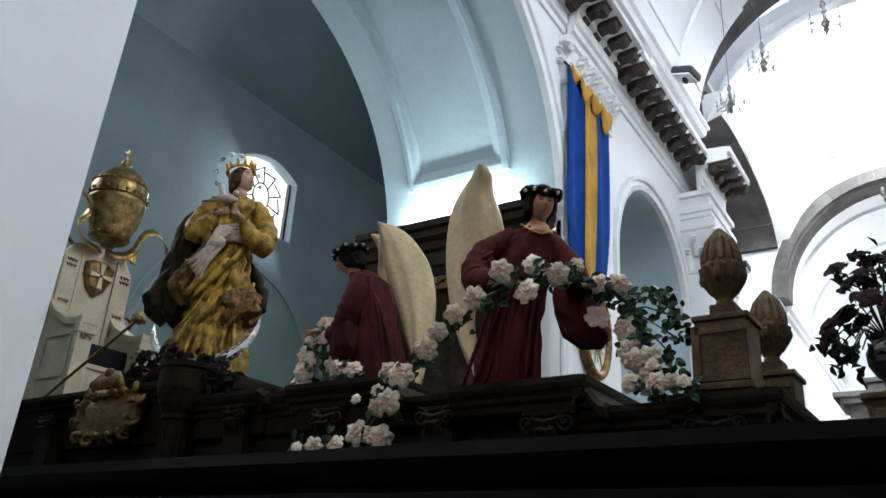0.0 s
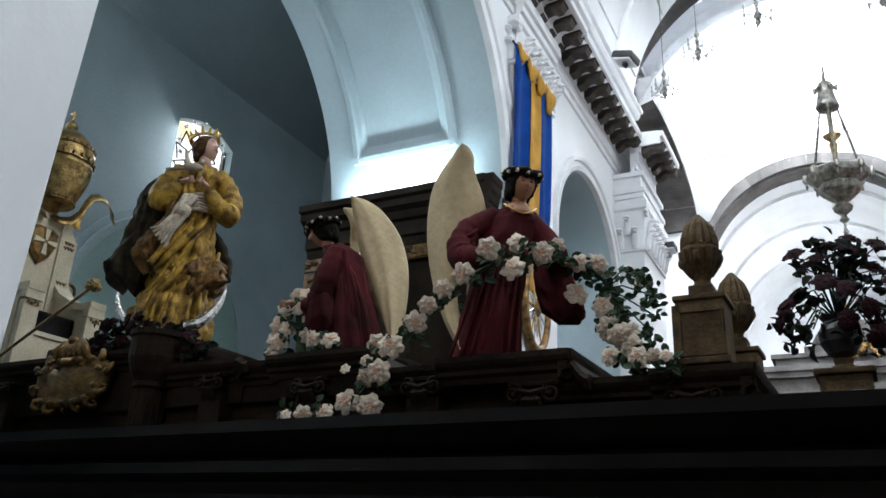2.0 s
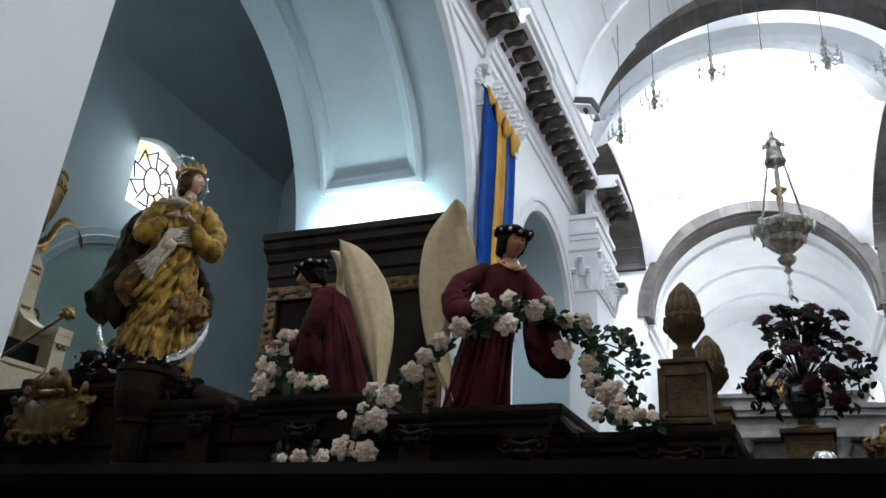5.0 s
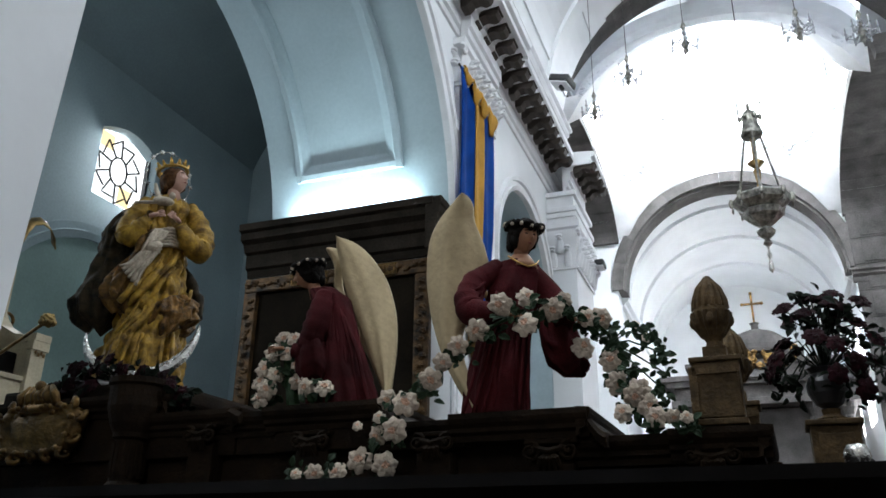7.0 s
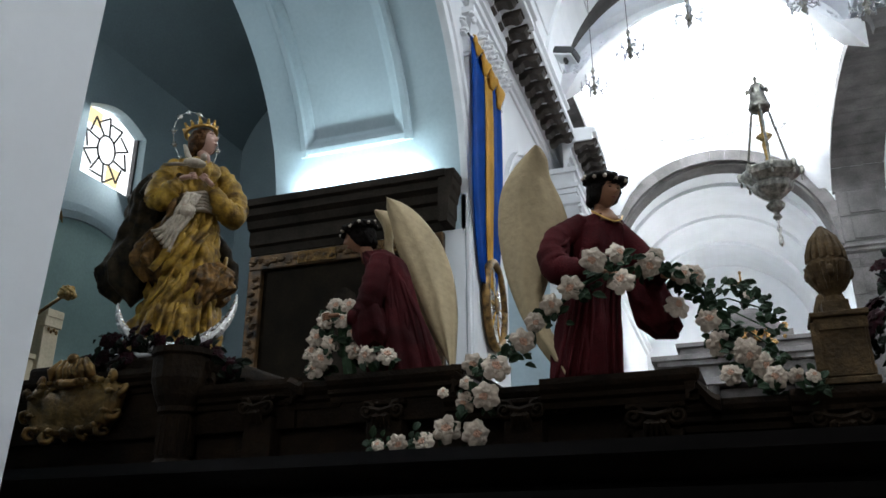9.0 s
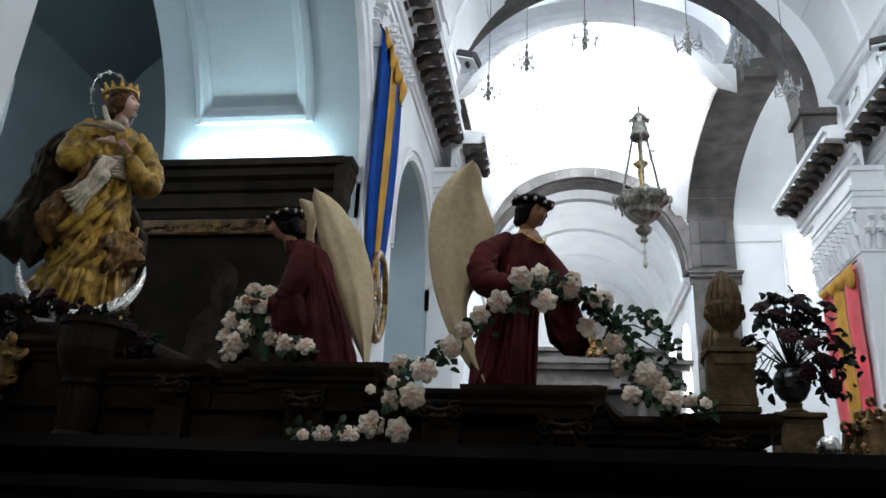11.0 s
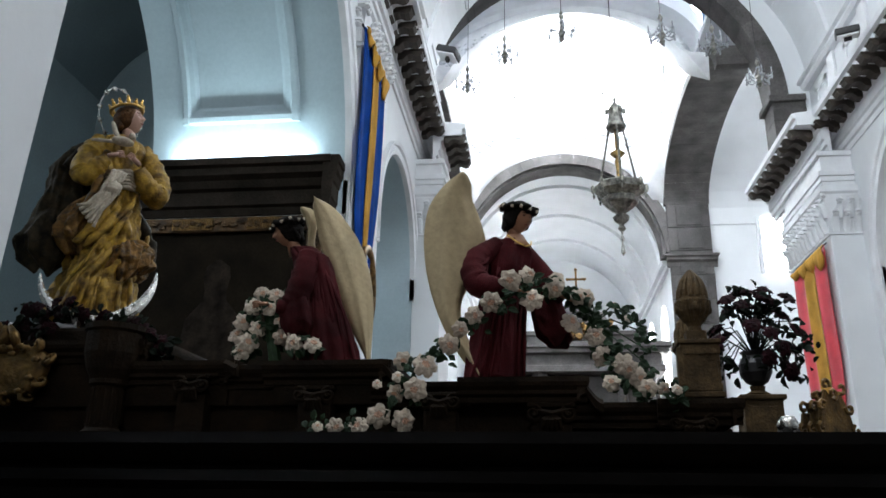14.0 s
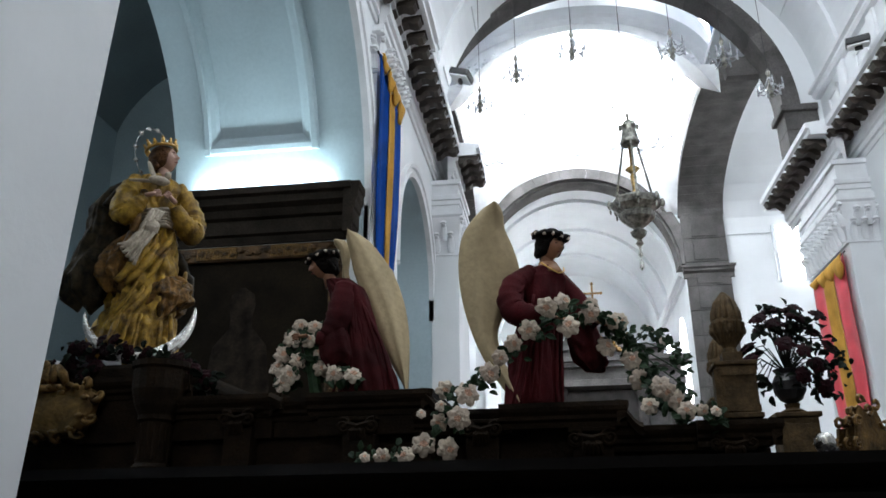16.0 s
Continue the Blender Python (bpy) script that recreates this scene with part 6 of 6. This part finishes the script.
dark_bunch("dark_flowers", "dark red flowers and leaves on the float's edge", [(-2.42, 0.10, 2.34), (-2.32, 0.12, 2.33), (-2.52, 0.14, 2.33)], 0.95, 2, 14)
dark_bunch("dark_flowers", "dark red flowers at the statue's foot", [(-2.36, 0.10, 2.42), (-2.27, 0.14, 2.43), (-2.18, 0.19, 2.43), (-2.10, 0.25, 2.42), (-2.22, 0.15, 2.45)], 0.8, 3, 12)
dark_bunch("dark_flowers", "dark flowers and trailing leaves beside the statue", [(-1.95, 0.20, 2.36), (-1.82, 0.18, 2.33), (-2.05, 0.24, 2.38), (-1.76, 0.05, 2.27), (-1.70, 0.10, 2.24)], 0.95, 2, 14)
wc = thing("white_cloth", "crumpled white cloth on the statue's base", "cloth", at=FL)
bm = bmesh.new()
for k in range(9):
    ball(bm, (-2.62 + 0.045 * k, 0.17 + 0.02 * (k % 2), 2.375), 0.05, (1.3, 1, 0.55 if k < 6 else 0.35), 12, 8, lump=0.5, freq=14)
part("folds", bm, PAPER, wc, smooth=True)

# ---- pedestals with pod finials, vase of dark flowers, gilt carving ----


def pod_finial(name, m, label):
    t = thing(name, label, "finial", "finials on the float", at=FL @ m)
    bm = bmesh.new()
    w = 0.082
    box(bm, -w, -w, 0.0, w, w, 0.02, bevel=0.004)
    box(bm, -w * 0.88, -w * 0.88, 0.02, w * 0.88, w * 0.88, 0.205, bevel=0.004)
    for s in (-1, 1):
        box(bm, s * w * 0.9 - 0.012, -w * 0.96, 0.03, s * w * 0.9 + 0.012 - 0.02 * (s > 0) , -w * 0.84, 0.19)
    box(bm, -w * 0.9, -w * 0.96, 0.165, w * 0.9, -w * 0.84, 0.195)
    box(bm, -w * 0.9, -w * 0.96, 0.025, w * 0.9, -w * 0.84, 0.05)
    box(bm, -w, -w, 0.205, w, w, 0.222, bevel=0.004)
    part("pedestal", bm, OAK, t, "brown wooden pedestal with sunk panels")
    bm = bmesh.new()
    box(bm, -0.045, -0.045, 0.222, 0.045, 0.045, 0.262, bevel=0.004)
    lathe(bm, [(0.036, 0.262), (0.028, 0.28), (0.036, 0.292), (0.055, 0.31), (0.067, 0.345), (0.072, 0.37), (0.068, 0.385), (0.06, 0.39), (0.062, 0.40), (0.055, 0.43), (0.038, 0.465), (0.012, 0.49), (0.003, 0.497)], 22)
    for k in range(14):
        a = 2 * math.pi * k / 14
        c, s = math.cos(a), math.sin(a)
        tube(bm, [(0.064 * c, 0.064 * s, 0.385), (0.061 * c, 0.061 * s, 0.41), (0.045 * c, 0.045 * s, 0.45), (0.008 * c, 0.008 * s, 0.492)], [0.011, 0.012, 0.010, 0.004], 6)
        tube(bm, [(0.04 * c, 0.04 * s, 0.30), (0.066 * c, 0.066 * s, 0.335), (0.074 * c, 0.074 * s, 0.372)], [0.008, 0.012, 0.010], 6)
    for k in range(4):
        a = math.pi / 2 * k - math.pi / 2
        c, s = math.cos(a), math.sin(a)
        ball(bm, (0.07 * c, 0.07 * s, 0.345), 0.016, (1, 1, 1.2), 8, 6)
        for q in (-0.3, 0.3):
            ball(bm, (0.068 * math.cos(a + q), 0.068 * math.sin(a + q), 0.366), 0.012, u=8, v=6)
    for v in bm.verts:
        v.co.x, v.co.y, v.co.z = v.co.x * 0.85, v.co.y * 0.85, 0.222 + (v.co.z - 0.222) * 1.1
    part("pod", bm, OAK, t, "carved brown wooden pod")
    return t


fin = pod_finial("pod_finial", pose(0.60, 0.02, 1.998), "brown carved wooden pod on a panelled pedestal")
copy_thing(fin, FL @ pose(0.63, 0.42, 1.92))
bm = bmesh.new()
box(bm, 0.5, 0.3, 1.838, 0.76, 1.2, 1.92, bevel=0.006)
part("side_plinth", bm, WALNUT, fl)

vz = thing("flower_vase", "dark vase of red-black flowers on a wooden pedestal", "vase", at=FL @ pose(0.955, 0.66, 1.838))
bm = bmesh.new()
box(bm, -0.085, -0.085, 0, 0.085, 0.085, 0.24, bevel=0.006)
box(bm, -0.1, -0.1, 0.24, 0.1, 0.1, 0.262, bevel=0.006)
box(bm, -0.06, -0.092, 0.03, 0.06, -0.084, 0.21, bevel=0.003)
lathe(bm, [(0.05, 0.262), (0.055, 0.275), (0.03, 0.29), (0.035, 0.31), (0.01, 0.31)], 16)
part("pedestal", bm, OAK, vz)
bm = bmesh.new()
lathe(bm, [(0.02, 0.31), (0.05, 0.33), (0.072, 0.37), (0.075, 0.41), (0.06, 0.44), (0.05, 0.45), (0.065, 0.47), (0.06, 0.47), (0.02, 0.45)], 18)
part("vase", bm, BLACK, vz, "dark vase")
rr = random.Random(5)
bm = bmesh.new()
heads = []
for k in range(46):
    a = rr.uniform(0, 6.28)
    el = rr.uniform(-0.75, 1.35)
    R = rr.uniform(0.14, 0.26) * (1.12 if el > 0.9 else 1)
    p = Vector((R * math.cos(a) * math.cos(el), 0.8 * R * math.sin(a) * math.cos(el), 0.52 + 1.05 * R * math.sin(el)))
    heads.append(p)
    tube(bm, [(0, 0, 0.45), Vector((0, 0, 0.5)).lerp(p, 0.55) + Vector((0, 0, 0.05)), p], 0.003, 5)
part("stalk", bm, DLEAF, vz)
for i, p in enumerate(heads):
    if i % 3 != 2:
        put("flower", DROSE[i % 2], vz, p, p - Vector((0, 0.1, 0.42)), rr.uniform(0.75, 1.1), rr.uniform(0, 6))
    for _ in range(6):
        put("leaf", rr.choice(DLEAFM), vz, p * 1.0 + Vector((rr.uniform(-0.04, 0.04), rr.uniform(-0.04, 0.04), rr.uniform(-0.07, 0.01))), (rr.uniform(-1, 1), rr.uniform(-1, 0.5), rr.uniform(-0.3, 1)), rr.uniform(0.6, 1.0), rr.uniform(0, 6))

gs = thing("gilt_carving", "old gilt carved scroll ornament seen edge-on", "carving", at=FL @ pose(1.27, 0.75, 1.838, 0, 0, 35))
for k in range(3):
    bm = bmesh.new()
    o = [(-0.11 + 0.03 * k, 0.0), (0.10, 0.0), (0.11, 0.10), (0.08, 0.2), (0.04, 0.29 - 0.04 * k), (-0.02, 0.26), (-0.06, 0.3 - 0.05 * k), (-0.1, 0.2), (-0.12, 0.1)]
    skin(bm, [[(a, 0.05 * k - 0.05 + w, b) for a, b in o] for w in (0.0, 0.014)])
    for i in range(9):
        a, b = o[i]
        tube(bm, [(a + 0.03 * (1 - t / 8) * math.cos(t * 0.9 + i), 0.05 * k - 0.055, b + 0.02 + 0.03 * (1 - t / 8) * math.sin(t * 0.9 + i)) for t in range(7)], 0.009, 6)
    part("scroll_board", bm, OLDGOLD, gs)
sp = thing("spot_lamp", "small chrome spot lamp on the table's edge", "spot lamp", at=FL @ pose(1.0, 0.40, 1.94, 0, 0, 25))
bm = bmesh.new()
lathe(bm, [(0.003, 0.045), (0.03, 0.04), (0.042, 0.02), (0.045, 0.0), (0.04, -0.02), (0.02, -0.04), (0.005, -0.045)], 18)
part("reflector", bm, SILVER, sp, "chrome reflector", smooth=True)
bm = bmesh.new()
tube(bm, [(0.03, 0, -0.02), (0.06, 0.02, -0.06), (0.06, 0.03, -0.1)], [0.025, 0.03, 0.02], 10)
part("body", bm, BLACK, sp)

# ---- throne with tiara and keys, facing along the float ----
TH = FL @ pose(-4.35, 0.83, 0, 0, 0, 90)
th = thing("ivory_throne", "ivory painted throne with gilt studs and black cushion", "throne", at=TH)
bm = bmesh.new()
o = [(-0.29, 2.28), (0.29, 2.28), (0.295, 3.56), (0.28, 3.60), (0.20, 3.70), (0.12, 3.73), (-0.12, 3.73), (-0.20, 3.70), (-0.28, 3.60), (-0.295, 3.56)]
skin(bm, [[(a * k, y, 2.9 + (b - 2.9) * k) for a, b in o] for k, y in ((0.985, 0.07), (1.0, 0.06), (1.0, -0.02), (0.985, -0.03))])
for s in (-1, 1):
    box(bm, s * 0.225 - 0.065, -0.045, 2.3, s * 0.225 + 0.065, -0.028, 3.57, bevel=0.006)
    box(bm, s * 0.15 - 0.008, -0.05, 2.3, s * 0.15 + 0.008, -0.026, 3.66, bevel=0.004)
part("back", bm, IVORY, th)
for s in (-1, 1):
    for z in (3.54, 3.50, 3.22):
        bm = bmesh.new()
        for q in range(3):
            tube(bm, [(s * 0.225 + 0.028 * (q - 1) - 0.012, -0.048, z + 0.01), (s * 0.225 + 0.028 * (q - 1), -0.052, z - 0.012), (s * 0.225 + 0.028 * (q - 1) + 0.012, -0.048, z + 0.01)], 0.006, 6)
        part("stud", bm, OLDGOLD, th, "dark gilt scalloped stud")
for s in (-1, 1):
    bm = bmesh.new()
    x0, x1 = s * 0.245 - 0.045, s * 0.245 + 0.045
    prof = [(-0.46, 2.28), (-0.46, 2.97), (-0.40, 2.965), (-0.30, 2.985), (-0.20, 3.035), (-0.12, 3.075), (-0.05, 3.15), (-0.02, 3.2), (-0.02, 2.28)]
    skin(bm, [[(x, y, z) for y, z in prof] for x in (x0, x1)])
    rail = [(-0.52, 2.995), (-0.42, 2.99), (-0.30, 3.01), (-0.20, 3.06), (-0.12, 3.10), (-0.05, 3.17), (-0.02, 3.22)]
    skin(bm, [[(x0 - 0.02, y, z - 0.03), (x1 + 0.02, y, z - 0.03), (x1 + 0.02, y, z + 0.02), (x0 - 0.02, y, z + 0.02)] for y, z in rail])
    box(bm, x0 - 0.015, -0.50, 2.28, x1 + 0.015, -0.455, 2.97, bevel=0.006)
    box(bm, x0 - 0.025, -0.515, 2.90, x1 + 0.025, -0.45, 2.975, bevel=0.008)
    e = x0 - 0.006 if s < 0 else x1 - 0.006
    for y0, y1, z0, z1 in ((-0.42, -0.06, 2.60, 2.64), (-0.42, -0.06, 2.90, 2.93), (-0.42, -0.385, 2.40, 2.9), (-0.095, -0.06, 2.40, 2.9)):
        box(bm, e, y0, z0, e + 0.012, y1, z1, bevel=0.003)
    arm = part("armrest", bm, IVORY, th)
    bm = bmesh.new()
    for q in range(4):
        ball(bm, (x0 + 0.012 + 0.022 * q, -0.512, 2.885 - 0.012 * (q % 2)), 0.011, (1, 0.6, 1.3), 7, 6)
    part("stud", bm, OLDGOLD, arm, "gilt fringe of studs")
bm = bmesh.new()
box(bm, -0.20, -0.46, 2.28, 0.20, -0.03, 2.70, bevel=0.01)
box(bm, -0.20, -0.475, 2.68, 0.20, -0.03, 2.715, bevel=0.006)
part("seat", bm, IVORY, th)
bm = bmesh.new()
box(bm, -0.198, -0.36, 2.716, 0.198, -0.03, 2.89, bevel=0.02)
part("cushion", bm, EBONY, th, "black cushion")
bm = bmesh.new()
skin(bm, [[(a * k, y, 3.47 + b * k) for a, b in ((0, -0.16), (0.07, -0.10), (0.115, 0.0), (0.12, 0.10), (0.06, 0.13), (-0.06, 0.13), (-0.12, 0.10), (-0.115, 0.0), (-0.07, -0.10))] for k, y in ((1, -0.03), (1, -0.055), (0.8, -0.075), (0.3, -0.085))])
emb = part("emblem", bm, OLDGOLD, th, "dark gilt shield emblem")
bm = bmesh.new()
for s in (-1, 1):
    skin(bm, [[(-0.022, y, 3.475 + s * 0.10), (0.022, y, 3.475 + s * 0.10), (0.010, y, 3.475 + s * 0.012), (-0.010, y, 3.475 + s * 0.012)] for y in (-0.08, -0.098)])
    skin(bm, [[(s * 0.09, y, 3.455), (s * 0.09, y, 3.495), (s * 0.012, y, 3.483), (s * 0.012, y, 3.467)] for y in (-0.08, -0.098)])
part("cross", bm, IVORY, emb, "pale flared cross")

ti = thing("tiara", "large brass tiara with pierced band and small cross", "tiara", at=TH)
bm = bmesh.new()
lathe(bm, [(0.05, 3.74), (0.06, 3.78), (0.13, 3.80), (0.14, 3.80), (0.15, 3.85), (0.185, 3.94), (0.213, 4.04), (0.219, 4.10), (0.225, 4.11), (0.225, 4.13), (0.219, 4.14), (0.222, 4.20), (0.218, 4.25), (0.20, 4.30), (0.165, 4.36), (0.11, 4.41), (0.05, 4.435), (0.03, 4.445), (0.03, 4.455), (0.048, 4.475), (0.04, 4.505), (0.018, 4.525), (0.008, 4.54)], 36, (0.03, -0.02, 0))
part("body", bm, BRASS, ti, smooth=True)
for z, r, c, h in ((3.82, 0.147, 16, 0.012), (4.155, 0.224, 20, 0.028), (4.27, 0.213, 26, 0.01)):
    bm = bmesh.new()
    tube(bm, [(0.03 + r * math.cos(a), -0.02 + r * math.sin(a), z) for a in [2 * math.pi * k / 40 for k in range(41)]], 0.007, 8)
    for k in range(c):
        a = 2 * math.pi * k / c
        ball(bm, (0.03 + r * math.cos(a), -0.02 + r * math.sin(a), z + h), 0.012, (1, 1, 1.5), 7, 6)
    part("band", bm, OLDGOLD, ti, "gilt beaded band")
bm = bmesh.new()
box(bm, 0.024, -0.026, 4.53, 0.036, -0.014, 4.62)
box(bm, 0.002, -0.026, 4.575, 0.058, -0.014, 4.59)
part("cross", bm, BRASS, ti)
for s in (-1, 1):
    bm = bmesh.new()
    line = ((0.02, -0.04, 3.70), (0.10, -0.07, 3.69), (0.17, -0.09, 3.715), (0.22, -0.10, 3.78), (0.25, -0.10, 3.88), (0.30, -0.09, 3.96), (0.38, -0.08, 4.0), (0.46, -0.07, 3.99), (0.52, -0.06, 3.94), (0.555, -0.05, 3.86))
    if s < 0:
        line = ((0.02, -0.04, 3.70), (0.10, -0.07, 3.69), (0.19, -0.09, 3.70), (0.26, -0.10, 3.75), (0.27, -0.08, 3.83), (0.22, -0.05, 3.89), (0.185, -0.04, 3.96), (0.20, -0.05, 4.03), (0.26, -0.05, 4.08), (0.33, -0.05, 4.10))
    rows = [[(s * x, y + q * 0.03, z + q * 0.035) for q in (1, 0, -1)] for x, y, z in line]
    skin(bm, rows, closed=False)
    ob = part("lappet", bm, BRASS, ti, "curling brass ribbon", smooth=True)
    ob.modifiers.new("thick", "SOLIDIFY").thickness = 0.008
for s in (-1, 1):
    ky = thing("gilt_key", "crossed gilt key with square wards behind the throne", "key", "keys on the throne", at=TH)
    y = 0.10 + 0.025 * s
    bm = bmesh.new()
    tube(bm, [(-s * 0.36, y, 3.25), (s * 0.38, y, 3.86)], 0.014, 8)
    part("shank", bm, OLDGOLD, ky)
    bm = bmesh.new()
    tube(bm, [(-s * (0.39 + 0.05 * math.cos(a)), y, 3.225 + 0.05 * math.sin(a)) for a in [2 * math.pi * k / 16 for k in range(17)]], 0.013, 7)
    part("bow", bm, OLDGOLD, ky)
    bm = bmesh.new()
    for q, w in ((0.30, 0.085), (0.335, 0.05), (0.37, 0.09)):
        z = 3.25 + 0.61 * (q + 0.36) / 0.74
        box(bm, s * q - 0.013, y - 0.012, z - w - 0.01, s * q + 0.013, y + 0.012, z, bevel=0.004)
        box(bm, s * q - 0.022, y - 0.012, z - w - 0.01, s * q + 0.022, y + 0.012, z - w + 0.015, bevel=0.004)
    part("wards", bm, GOLD, ky)
sc = thing("sceptre", "thin gilt sceptre with a pierced knob", "sceptre", at=FL @ pose(-0.09, 0, 0))
bm = bmesh.new()
tube(bm, [(-4.16, 0.46, 2.285), (-3.724, 0.485, 2.536), (-3.08, 0.50, 2.865)], 0.010, 8)
part("rod", bm, OLDGOLD, sc)
bm = bmesh.new()
ball(bm, (-3.041, 0.5, 2.886), 0.045, (1, 1, 0.9), 14, 10, lump=0.3, freq=12)
for k in range(8):
    a = 2 * math.pi * k / 8
    ball(bm, (-3.041 + 0.036 * math.cos(a), 0.5 + 0.036 * math.sin(a), 2.87), 0.016, u=7, v=6)
part("knob", bm, BRASS, sc)
wf = thing("white_flowers", "white cloth flowers at the foot of the throne", "flowers", at=FL)
rr = random.Random(9)
for k in range(16):
    u = -4.5 + 0.9 * rr.random()
    put("rose", ROSES[0], wf, (u, 0.16 + 0.1 * rr.random(), 2.30 + 0.06 * rr.random()), (rr.uniform(-0.5, 0.5), -1, rr.uniform(0, 0.8)), rr.uniform(0.7, 1.0), rr.uniform(0, 6))
    sprig(wf, rr, (u, 0.2, 2.29), LEAFM, 5, 0.06)
